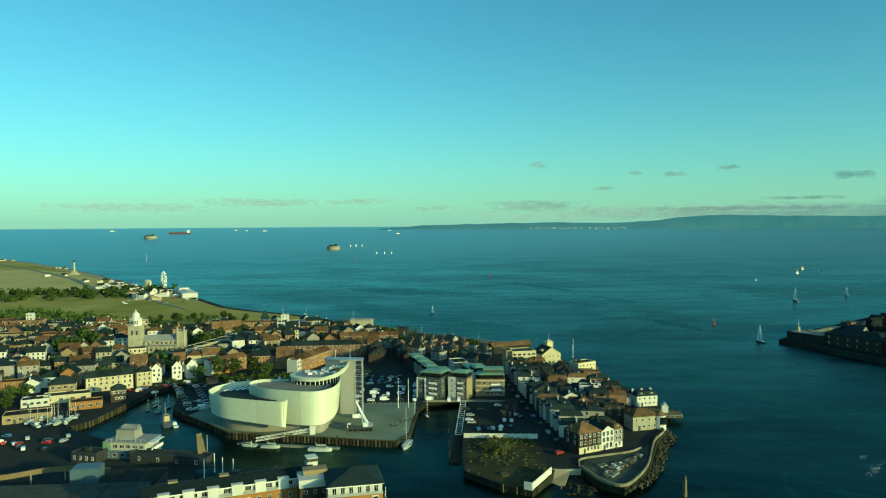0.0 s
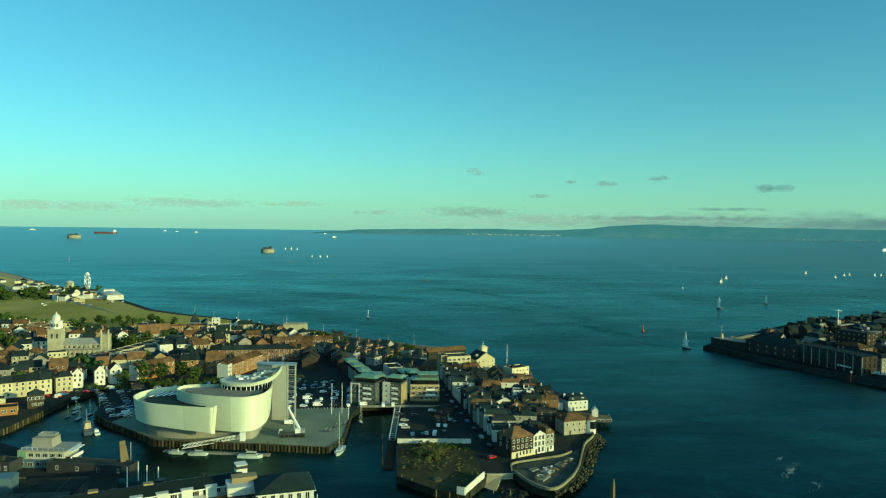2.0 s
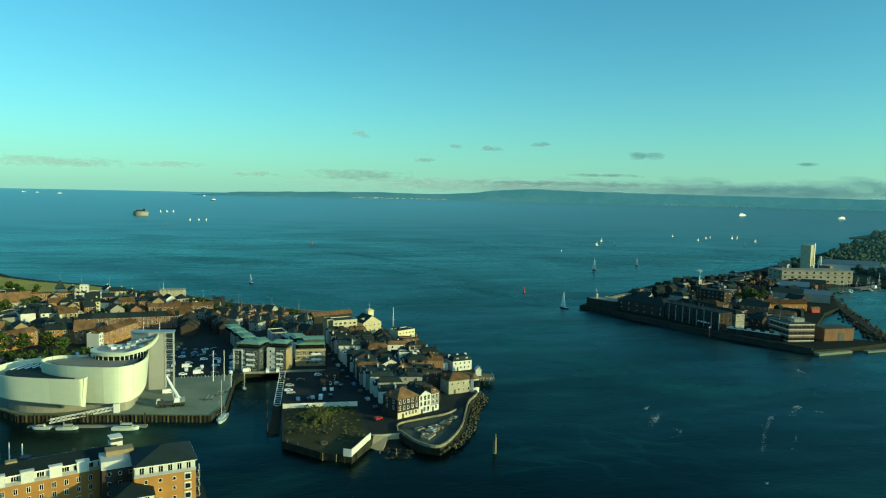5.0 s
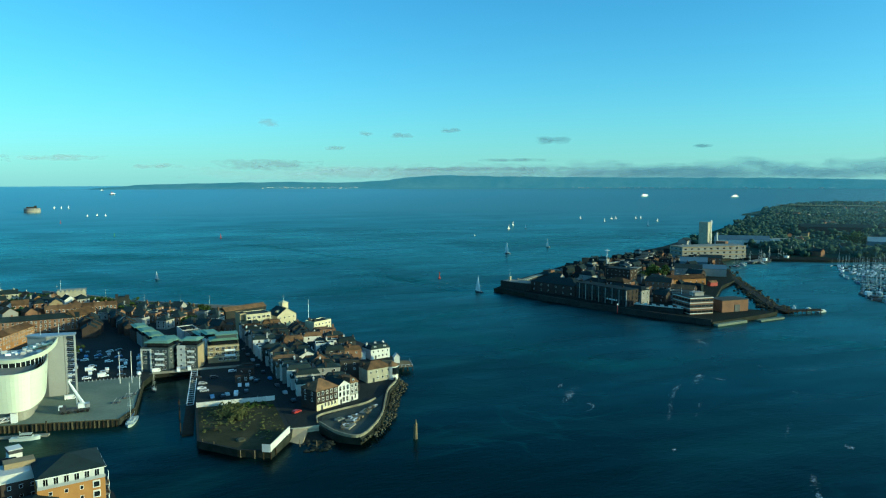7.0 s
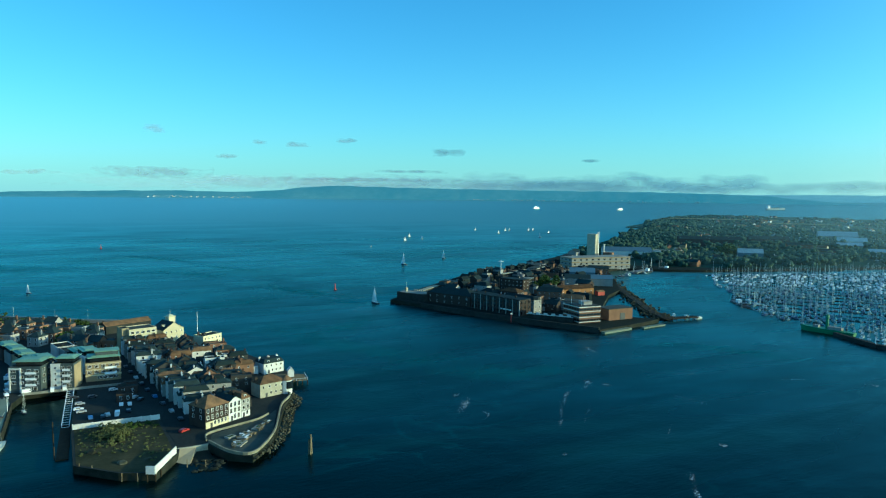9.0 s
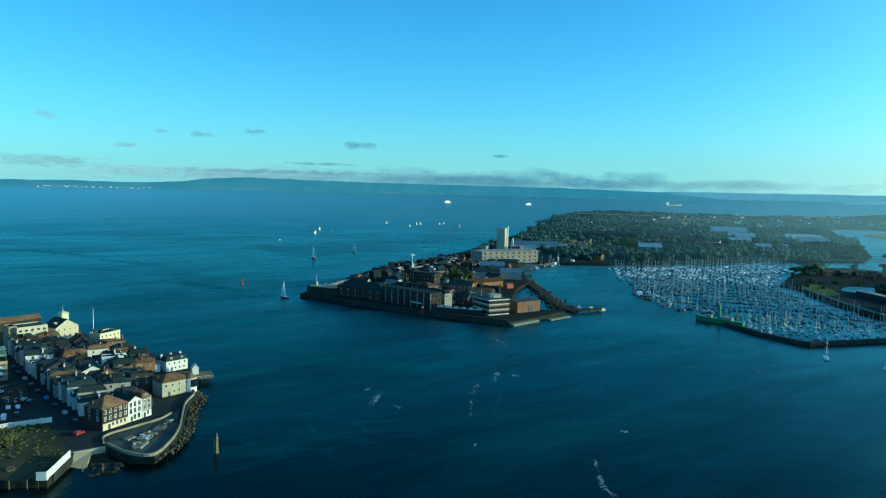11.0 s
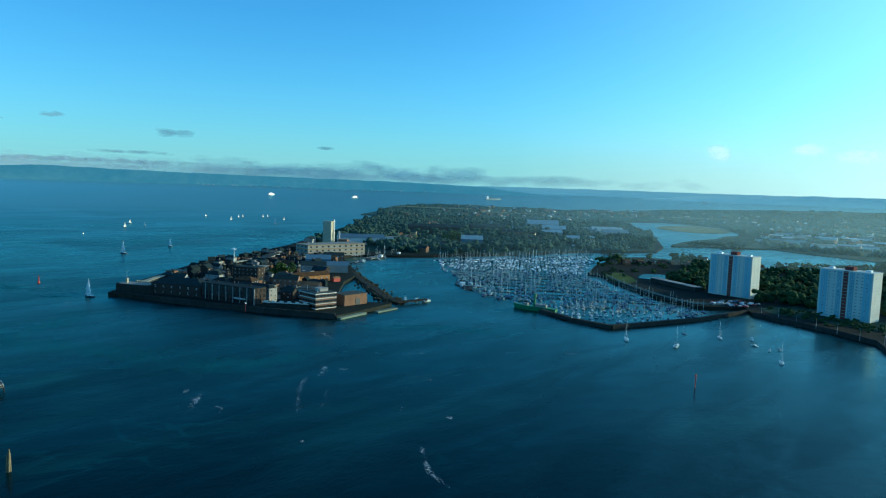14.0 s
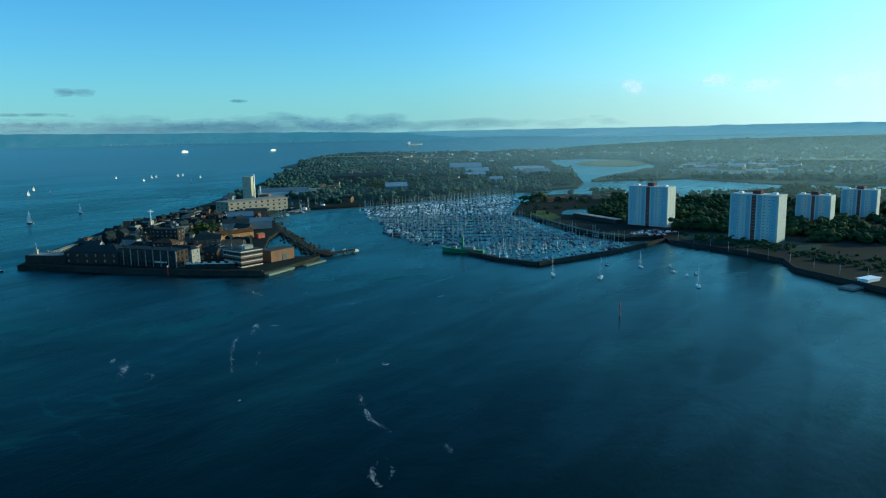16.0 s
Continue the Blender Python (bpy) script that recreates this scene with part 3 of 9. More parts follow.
TOWERS_LAND = [(682, 196), (656, 226), (662, 257), (724, 336), (790, 396), (800, 420), (900, 460), (952, 472), (1020, 500), (1080, 470), (1082, 367), (1109, 254), (1202, 204), (1330, 170),
               (1301, 98), (1325, 37), (1300, -400), (430, -400), (500, -20), (518, 8), (565, 66), (600, 78), (625, 114), (640, 148), (655, 181)]
s = Shape().prism(TOWERS_LAND, -2, GROUND)
s.m = [1] * (len(s.f) - 1) + [0]
solid("ground_marina_side", s, (YARD, QUAYWALL), "dark promenade and car parks behind a sea wall", "ground", "structure")


def far_land():
    """Gosport's low far shore, beyond the creek, up to the open Solent."""
    near = [(44, 2330), (46, 2330), (52, 2300), (60, 2270), (63, 2350), (65, 2560), (68, 2680), (72, 2480), (73, 2200), (74, 1900), (75, 1600), (77, 1530), (82, 1440), (90, 1450), (100, 1400), (125, 1500)]
    far = [(44, 2345), (45, 2560), (46, 2900), (48, 3500), (50, 3800), (55, 3780), (60, 3640), (66, 3900), (72, 4600), (80, 5600), (90, 6600), (125, 7000)]

    def at(table, a):
        return float(np.interp(a, [p[0] for p in table], [p[1] for p in table]))

    n, k, s = 150, 16, Shape()
    vs = []
    for i in range(n + 1):
        a = 44 + 81 * i / n
        d0, d1 = at(near, a), at(far, a)
        for j in range(k + 1):
            d = d0 + (d1 - d0) * j / k
            x, y, z, sc = drawn_in(d * math.sin(radians(a)), d * math.cos(radians(a)))
            rise = 3 + 14 * max(0, min(1, (d - 2600) / 2500)) * (1 if a > 66 else 0.35) + 7 * max(0, noise.noise((x / 420, y / 420, 3))) * (j > 2)
            vs.append((x, y, z + rise * min(1, j / 1.0 + 0.55)))
    fs = [(i * (k + 1) + j, i * (k + 1) + j + 1, (i + 1) * (k + 1) + j + 1, (i + 1) * (k + 1) + j) for i in range(n) for j in range(k)]
    # a bank down into the water along the near and far shores
    m = len(vs)
    for i in range(n + 1):
        for j in (0, k):
            x, y, z = vs[i * (k + 1) + j]
            vs.append((x, y, z - 12))
    for i in range(n):
        fs.append((i * (k + 1), (i + 1) * (k + 1), m + 2 * (i + 1), m + 2 * i))
        fs.append(((i + 1) * (k + 1) + k, i * (k + 1) + k, m + 2 * i + 1, m + 2 * (i + 1) + 1))
    s.add(vs, fs)
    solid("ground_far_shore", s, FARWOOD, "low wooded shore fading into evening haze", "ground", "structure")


far_land()


def island_town():
    """Pale specks of houses along the island's shore."""
    s, g = Shape(), random.Random(5)
    for _ in range(150):
        a = radians(g.choice((g.gauss(38, 2.0), g.gauss(36, 4), g.uniform(6, 15), g.uniform(44, 50))))
        d = 4178 + g.uniform(4, 60)
        s.box(d * math.sin(a), d * math.cos(a), sheet_z(4180) + (d - 4186) * 0.10, g.uniform(5, 12), 5, g.uniform(4, 7), -a)
    solid("island_houses", s, WHITE, "pale specks of a seaside town across the strait", "houses", "stuff")


def downs(name, table, d, label, mat, seed, deep=500):
    """A long line of distant hills: azimuth and angle of the skyline, at a reach d."""
    s, n = Shape(), 260
    a0, a1 = table[0][0], table[-1][0]
    vs, base = [], sheet_z(d)
    for i in range(n + 1):
        a = a0 + (a1 - a0) * i / n
        el = float(np.interp(a, [p[0] for p in table], [p[1] for p in table]))
        fade = min(1, i / 20, (n - i) / 30)
        top = EYE + (d + 150) * math.tan(radians(el)) + 3.5 * noise.noise((a * 0.8, seed, 0)) + 1.2 * noise.noise((a * 4.1, seed, 5))
        top = base - 3 + max(0.3, top - base + 3) * fade
        sx, sy = math.sin(radians(a)), math.cos(radians(a))
        low = base + (top - base) * (0.30 + 0.12 * noise.noise((a * 1.7, seed, 9)))
        vs += [(sx * d, sy * d, base - 4), (sx * (d + 8), sy * (d + 8), base + 1), (sx * (d + 70), sy * (d + 70), low), (sx * (d + 150), sy * (d + 150), top), (sx * (d + deep), sy * (d + deep), base - 10)]
    fs = [(5 * i + j, 5 * i + j + 1, 5 * i + 6 + j, 5 * i + 5 + j) for i in range(n) for j in range(4)]
    s.add(vs, fs)
    ob = solid(name, s, mat, label, "hills", "structure")
    ob.data.polygons.foreach_set("use_smooth", [True] * len(ob.data.polygons))


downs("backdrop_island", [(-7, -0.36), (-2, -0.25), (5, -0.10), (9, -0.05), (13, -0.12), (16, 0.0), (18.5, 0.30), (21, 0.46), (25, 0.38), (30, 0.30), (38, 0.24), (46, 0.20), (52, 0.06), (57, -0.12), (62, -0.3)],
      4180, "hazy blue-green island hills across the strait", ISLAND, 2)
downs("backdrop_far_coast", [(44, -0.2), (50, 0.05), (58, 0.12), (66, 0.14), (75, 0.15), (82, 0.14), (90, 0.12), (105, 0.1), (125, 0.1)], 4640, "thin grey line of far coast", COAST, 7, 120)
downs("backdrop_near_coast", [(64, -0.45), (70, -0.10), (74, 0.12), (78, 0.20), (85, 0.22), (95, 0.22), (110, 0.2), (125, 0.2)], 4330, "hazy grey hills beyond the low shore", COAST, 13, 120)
island_town()
# ---- kinds of things ----
rng = random.Random(11)


def window_mesh(w, h, bars=1, frame=FRAME, glass=GLASS):
    """A window that looks along -y, centred; its frame stands proud of the wall."""
    s, t = Shape(), 0.10
    ring = lambda a, b, y: [(-a, y, -b), (a, y, -b), (a, y, b), (-a, y, b)]
    a, b = w / 2, h / 2
    s.v = ring(a + t, b + t, 0.02) + ring(a + t, b + t, -0.07) + ring(a, b, -0.07) + ring(a, b, -0.02)
    for k in range(3):
        s.f += [(4 * k + i, 4 * k + (i + 1) % 4, 4 * k + 4 + (i + 1) % 4, 4 * k + 4 + i) for i in range(4)]
    s.m = [0] * 12
    if bars:
        # the pane is split by glazing bars that belong to the same sheet
        cuts = [-a] + [x for i in range(bars) for x in (-a + w * (i + 1) / (bars + 1) - 0.045, -a + w * (i + 1) / (bars + 1) + 0.045)] + [a]
        low = [12] + [len(s.v) + i for i in range(len(cuts) - 2)] + [13]
        s.v += [(x, -0.02, -b) for x in cuts[1:-1]]
        top = [15] + [len(s.v) + i for i in range(len(cuts) - 2)] + [14]
        s.v += [(x, -0.02, b) for x in cuts[1:-1]]
        for i in range(len(cuts) - 1):
            s.f.append((low[i], low[i + 1], top[i + 1], top[i]))
            s.m.append(1 if i % 2 == 0 else 0)
    else:
        s.f.append((12, 13, 14, 15))
        s.m.append(1)
    return s.mesh("window", frame, glass)


WIN = {"sash": window_mesh(1.0, 1.6), "wide": window_mesh(1.9, 1.4, 2), "small": window_mesh(0.8, 1.0, 0), "tall": window_mesh(1.2, 2.1, 1), "shop": window_mesh(2.6, 1.9, 2)}


def windows(parent, cx, cy, ang, width, sills, cols, kind="sash", margin=0.0):
    """A grid of windows on a wall whose middle is cx, cy and that looks along -y turned by ang."""
    c, s = math.cos(ang), math.sin(ang)
    for z in sills:
        for i in range(cols):
            u = (i + 0.5) / cols * (width - margin) - (width - margin) / 2
            part("window", WIN[kind], None, parent, loc=(cx + c * u, cy + s * u, z), rot=ang)


DOOR = Shape().box(0, -0.03, 0, 1.1, 0.1, 2.1).mesh("door", DARKMETAL)
POTS = {}


def chimney(parent, x, y, z, mat, h=1.6):
    key = (mat.name, round(h, 1))
    if key not in POTS:
        h *= 0.7
        s = Shape().box(0, 0, -1.2, 1.2, 0.7, h + 1.2).box(0, 0, h, 1.4, 0.9, 0.18)
        for k in (-0.4, 0, 0.4):
            s.tube((k, 0, h + 0.18), (k, 0, h + 0.75), 0.14, 0.11, 6)
        POTS[key] = s.mesh("chimney", mat)
    part("chimney", POTS[key], None, parent, loc=(x, y, z))


def house(x, y, rot, w, d, storeys, roof="gable", wall=BRICK, cover=SLATE, faces="f", cols=3, label="", z=None, storey=2.9, pitch=0.75, stacks=1,
          win="sash", name="house", group="houses of the old town", across=False, extra=0.0, ground_floor=None):
    """One house: walls with gables, roof, chimneys, door and windows. faces: f, b, l, r have windows."""
    z = GROUND if z is None else z
    ob = thing(name, x, y, z, rot, label, "house" if name == "house" else "building", group)
    h = storeys * storey + 0.5 + extra
    s = Shape().box(0, 0, -0.5, w, d, h + 0.5)
    r = Shape()
    if roof == "gable":
        rh = pitch * (w if across else d) / 2
        if across:
            e = Shape().gable_ends(d, w, h, rh)
            s.add([(q, p, k) for p, q, k in e.v], [f[::-1] for f in e.f])
            g = Shape().gable(d, w, h, rh)
            r.add([(-q, p, k) for p, q, k in g.v], g.f)
        else:
            s.gable_ends(w, d, h, rh)
            r.gable(w, d, h, rh)
        top = h + rh
    elif roof == "hip":
        rh = pitch * min(w, d) / 2
        r.hip(w, d, h, rh)
        top = h + rh
    elif roof == "mansard":
        r.hip(w, d, h, 2.2, 0.25, flat=min(w, d) / 2 - 1.3)
        top = h + 2.2
    else:
        for px, py, sx, sy in ((0, -d / 2 + 0.15, w, 0.3), (0, d / 2 - 0.15, w, 0.3), (-w / 2 + 0.15, 0, 0.3, d - 0.6), (w / 2 - 0.15, 0, 0.3, d - 0.6)):
            s.box(px, py, h, sx, sy, 0.6)
        r.box(0, 0, h, w - 0.62, d - 0.62, 0.12)
        if w > 7 and rng.random() < 0.7:
            r.box(rng.uniform(-w / 5, w / 5), rng.uniform(-d / 6, d / 6), h + 0.1, rng.uniform(1.5, 3), rng.uniform(1.5, 2.5), rng.uniform(0.9, 1.8))
        top = h + 0.6
    part("wall", s, wall, ob)
    part("roof", r, cover, ob)
    if roof == "mansard":
        for u in ((-0.25, 0.25) if w > 6 else (0.0,)):
            dm = part("dormer", Shape().box(u * w, -d / 2 + 0.9, h + 0.3, 1.3, 1.2, 1.4), wall, ob)
            part("window", WIN["small"], None, dm, loc=(u * w, -d / 2 + 0.3, h + 1.0))
    if ground_floor:
        part("ground_floor_front", Shape().box(0, -d / 2 - 0.06, 0, w - 0.3, 0.12, storey), ground_floor, ob)
    sills = [0.5 + storey * (i + 0.5) + extra for i in range(storeys)]
    up = sills[1:] if storeys > 1 else sills
    if "f" in faces:
        windows(ob, 0, -d / 2, 0, w, up, cols, win, 0.4)
        if y < 400:
            part("door", DOOR, None, ob, loc=(-w / 4, -d / 2 - (0.12 if ground_floor else 0), 0.05))
        windows(ob, w / 8, -d / 2 - (0.12 if ground_floor else 0), 0, w * 0.6, sills[:1] if storeys > 1 else [], max(1, cols - 1), "sash" if win == "sash" else win)
    side = max(1, int(d / 4.5))
    if "b" in faces:
        windows(ob, 0, d / 2, math.pi, w, up, cols, win, 0.4)
    if "r" in faces:
        windows(ob, w / 2, 0, math.pi / 2, d, up, side, win, 1)
    if "l" in faces:
        windows(ob, -w / 2, 0, -math.pi / 2, d, up, side, win, 1)
    for i in range(stacks):
        sgn = (-1, 1, 0)[i % 3]
        if across:
            chimney(ob, 0.28 * w, sgn * (d / 2 - 1), h + (0.4 if roof in ("gable", "hip") else 1.0), wall if wall in (BRICK, BUFF, DARKBRICK, WHITE) else DARKBRICK, 2.2)
        else:
            chimney(ob, sgn * (w / 2 - 0.8), 0.12 * d, top - 0.6 if roof == "gable" else h + 1.2, wall if wall in (BRICK, BUFF, DARKBRICK, WHITE) else DARKBRICK)
    return ob


WALLWORD = {WHITE.name: "white rendered", CREAM.name: "cream rendered", GREYWALL.name: "grey rendered", BRICK.name: "red brick", BUFF.name: "buff brick",
            ORANGE.name: "orange brick", DARKBRICK.name: "dark brown brick", STONE.name: "pale stone", DARKSTONE.name: "weathered stone", "dark_house_brick": "dark grey brick"}
ROOFWORD = {TILE.name: "brown clay tiles", SLATE.name: "dark slates", FELT.name: "grey roofing felt", COPPER.name: "pale green sheet"}


def words(wall, roof, cover, storeys):
    return f"{('low', 'low', 'two-storey', 'three-storey', 'four-storey', 'five-storey')[min(5, storeys)]} {WALLWORD[wall.name]} house, {roof} roof of {ROOFWORD[cover.name]}"


def tree_kind(seed, h, r, trunk=None):
    """A tree: tapered trunk, limbs, and a ragged crown of many clumps."""
    g = random.Random(seed)
    ob = thing("tree", 0, 0, -500, 0, "broad green leafy tree with an uneven crown", "tree", "trees")
    s = Shape().tube((0, 0, -0.3), (0.1, 0, h * 0.45), 0.35, 0.2, 7)
    for k in range(5):
        a = k * 1.257 + g.uniform(-0.3, 0.3)
        s.tube((0.05, 0, h * g.uniform(0.25, 0.42)), (math.cos(a) * r * 0.6, math.sin(a) * r * 0.6, h * g.uniform(0.55, 0.75)), 0.16, 0.06, 5)
    part("trunk", s, BARK, ob)
    c = Shape()
    for _ in range(95):
        a, u = g.uniform(0, 6.283), g.random() ** 0.45
        zz = g.uniform(-1, 1)
        rr = r * u * math.sqrt(max(0.05, 1 - zz * zz)) * g.uniform(0.75, 1.15)
        c.clump(math.cos(a) * rr, math.sin(a) * rr, h * 0.62 + zz * h * 0.36, g.uniform(0.5, 1.15) * r / 4.2, g, 0.75)
    part("crown", c, LEAF, ob)
    return ob


TREES = [tree_kind(1, 9, 4.2), tree_kind(2, 12, 5.0), tree_kind(3, 7, 3.6), tree_kind(4, 14, 4.6)]


def plant(x, y, k=None, size=1.0, z=None):
    o = copy_thing(TREES[rng.randrange(4) if k is None else k], pose(x, y, GROUND if z is None else z, 0, 0, rng.uniform(0, 360)) @ Matrix.Scale(size, 4))
    return o


def woods(name, places, label, mat=LEAF, clumps=7, height=9.0, spread=4.0, fine=1.0):
    """A wood that nobody could count: ragged clumps of leaf on one mesh."""
    s = Shape()
    for x, y, z, k in places:
        h = height * k * rng.uniform(0.7, 1.25)
        for _ in range(clumps):
            s.clump(x + rng.gauss(0, spread * 0.5 * k), y + rng.gauss(0, spread * 0.5 * k), z + h * rng.uniform(0.25, 0.9), fine * k * spread * rng.uniform(0.22, 0.55), rng, 0.8)
        s.clump(x, y, z + 0.3 * h, k * spread * 0.8 * min(1, fine * 1.2), rng, 0.9)
    ob = solid(name, s, mat, label, "trees", "stuff")
    if mat in (FARWOOD, DEEPLEAF):
        ob.data.polygons.foreach_set("use_smooth", [True] * len(ob.data.polygons))
    return ob


def car_kind(paint, van=False):
    word = {"car_paint_white": "white", "car_paint_silver": "silver", "car_paint_dark": "dark", "car_paint_red": "red", "car_paint_blue": "blue"}[paint.name]
    ob = thing("van" if van else "car", 0, 0, -500, 0, f"parked {word} {'panel van' if van else 'hatchback car'} on dark asphalt", "van" if van else "car", "parked cars")
    L, H = (5.4, 2.2) if van else (4.3, 1.45)
    s = Shape()
    prof = [(-L / 2, 0.35), (L / 2, 0.35), (L / 2, 0.9), (L / 2 - 0.9, 1.0), (L / 2 - 1.5, H), (-L / 2 + (0.1 if van else 0.6), H), (-L / 2, 1.0 if not van else H - 0.1)]
    n, w = len(prof), 0.9
    vs = [(x, -w, z) for x, z in prof] + [(x, w, z) for x, z in prof]
    s.add(vs, [tuple(range(n)), tuple(range(2 * n - 1, n - 1, -1))] + [(i + n, (i + 1) % n + n, (i + 1) % n, i) for i in range(n)])
    part("body", s, paint, ob)
    g = Shape().box(-0.1 if not van else 1.1, 0, 1.0, L * (0.42 if not van else 0.16), 1.84, 0.32)
    g.add([(L / 2 - 0.93, -0.75, 1.03), (L / 2 - 0.93, 0.75, 1.03), (L / 2 - 1.42, 0.75, H - 0.06), (L / 2 - 1.42, -0.75, H - 0.06)], [(0, 1, 2, 3)])
    part("window_glass", g, GLASS, ob)
    wh = Shape()
    for x in (-L / 2 + 0.8, L / 2 - 0.85):
        wh.tube((x, -0.92, 0.33), (x, 0.92, 0.33), 0.33, n=8)
    part("wheels", wh, RUBBER, ob)
    return ob


CARS = [car_kind(c) for c in CARPAINT] + [car_kind(CARPAINT[0], True)]


def park(x, y, deg, k=None):
    return copy_thing(CARS[rng.choice((0, 0, 1, 1, 2, 2, 3, 4, 5)) if k is None else k], pose(x, y, GROUND + 0.02, 0, 0, deg))


def hull_shape(L, B, F, mat=0, stern=0.75):
    """A boat's hull lofted from sections, with a sheer and a deck."""
    s, secs, rows = Shape(), 9, []
    for i in range(secs):
        t = i / (secs - 1)
        x = -L / 2 + L * t
        b = B / 2 * (stern + (1 - stern) * min(1, t * 2.6)) * math.sqrt(max(0.0, 1 - max(0, (t - 0.42) / 0.58) ** 2.2))
        f = F * (0.85 + 0.35 * t * t)
        rows.append([(x, -max(b, 0.02), f), (x - 0.02 * L * t, -max(b * 0.82, 0.015), -0.15), (x - 0.02 * L * t, max(b * 0.82, 0.015), -0.15), (x, max(b, 0.02), f)])
    vs = [p for r in rows for p in r]
    fs = [(4 * i + j, 4 * i + 4 + j, 4 * i + 5 + j, 4 * i + 1 + j) for i in range(secs - 1) for j in range(3)]
    fs += [(4 * i + 3, 4 * i + 7, 4 * i + 4, 4 * i) for i in range(secs - 1)] + [(0, 1, 2, 3)]
    return s.add(vs, fs, mat)


def yacht_kind(L, hull_mat, label, sails=False, cover=True, name="yacht", group="moored yachts"):
    ob = thing(name, 0, 0, -500, 0, label, "yacht", group)
    B, F = L * 0.31, L * 0.085
    part("hull", hull_shape(L, B, F), hull_mat, ob)
    c = Shape().box(0.02 * L, 0, F, L * 0.42, B * 0.55, L * 0.045, taper=0.86).box(-0.3 * L, 0, F, L * 0.2, B * 0.5, 0.08)
    part("cabin", c, HULLWHITE, ob)
    mh, mx = L * 1.28, 0.08 * L
    m = Shape().tube((mx, 0, F), (mx, 0, F + mh), 0.11, 0.08, 5)
    for zz in (0.4, 0.7):
        m.tube((mx, -B * 0.3, F + mh * zz), (mx, B * 0.3, F + mh * zz), 0.05, n=4)
    for p in ((L * 0.49, 0), (-L * 0.49, 0), (mx - 0.2, B * 0.48), (mx - 0.2, -B * 0.48)):
        m.tube((p[0], p[1], F + 0.1), (mx, 0, F + mh * 0.98), 0.02, n=3)
    m.tube((mx, 0, F + L * 0.11), (-0.36 * L, 0, F + L * 0.11), 0.09, n=6)
    part("mast", m, SPAR, ob)
    if sails:
        def sail(pts):
            s, n = Shape(), 8
            (ax, az), (bx, bz), (cx, cz) = pts
            vs = []
            for i in range(n + 1):
                for j in range(n + 1):
                    u, v = i / n, j / n
                    x = ax + (cx - ax) * u + ((bx - ax) + (ax - bx) * u) * v
                    z = az + (cz - az) * u + (bz - az) * v * (1 - u)
                    y = 0.09 * L * math.sin(math.pi * v) * math.sin(math.pi * min(1, u * 0.9 + 0.1)) + 0.10 * L * v * (1 - u)
                    vs.append((x, y, z))
            k = len(vs)
            vs += [(x, y + 0.03, z) for x, y, z in vs]
            fs = [(i * (n + 1) + j, i * (n + 1) + j + 1, (i + 1) * (n + 1) + j + 1, (i + 1) * (n + 1) + j) for i in range(n) for j in range(n)]
            return s.add(vs, fs + [tuple(q + k for q in f[::-1]) for f in fs])
        part("mainsail", sail(((mx - 0.1, F + L * 0.13), (-0.38 * L, F + L * 0.13), (mx - 0.1, F + mh * 0.98))), SAIL, ob)
        part("headsail", sail(((L * 0.47, F + 0.3), (mx - 0.1 * L, F + 0.6), (mx + 0.15, F + mh * 0.88))), SAIL, ob)
    elif cover:
        part("sail_cover", Shape().box(-0.13 * L, 0, F + L * 0.11, L * 0.42, 0.35, 0.38, taper=0.7), SAILCOVER, ob)
    return ob


def motorboat_kind(L, hull_mat, label, name="motorboat"):
    ob = thing(name, 0, 0, -500, 0, label, "boat", "moored motorboats")
    B, F = L * 0.33, L * 0.12
    part("hull", hull_shape(L, B, F, stern=0.9), hull_mat, ob)
    part("cabin", Shape().box(0.02 * L, 0, F, L * 0.45, B * 0.72, L * 0.12, taper=0.82).tube((-0.15 * L, -B * 0.3, F + L * 0.1), (-0.19 * L, 0, F + L * 0.22), 0.07, n=5).tube((-0.15 * L, B * 0.3, F + L * 0.1), (-0.19 * L, 0, F + L * 0.22), 0.07, n=5), HULLWHITE, ob)
    part("windscreen", Shape().box(0.03 * L, 0, F + L * 0.055, L * 0.42, B * 0.70, L * 0.04, taper=0.94), GLASS, ob)
    return ob


YACHTS = [yacht_kind(10.5, HULLWHITE, "white moored yacht with blue sail cover and bare mast"), yacht_kind(12.5, HULLWHITE, "long white moored yacht, sails furled, bare mast"),
          yacht_kind(9.0, HULLDARK, "dark-hulled moored yacht with bare mast"), motorboat_kind(9.0, HULLWHITE, "white moored motor cruiser with dark windscreen")]
SAILING = yacht_kind(13.0, HULLDARK, "sailing yacht under full white sails on open water", True, name="sailing_yacht", group="yachts under sail")


def pole(name, x, y, z, h, r=0.12, mat=WHITEMETAL, label="", category="pole", group=""):
    return solid(name, Shape().tube((0, 0, -0.3), (0, 0, h), r, r * 0.6, 8), mat, label, category, loc=(x, y, z), group=group)


JOINED = (WHITE, CREAM, BRICK, BUFF, GREYWALL, ORANGE, STONE, TILE, SLATE, FELT, FRAME, GLASS)


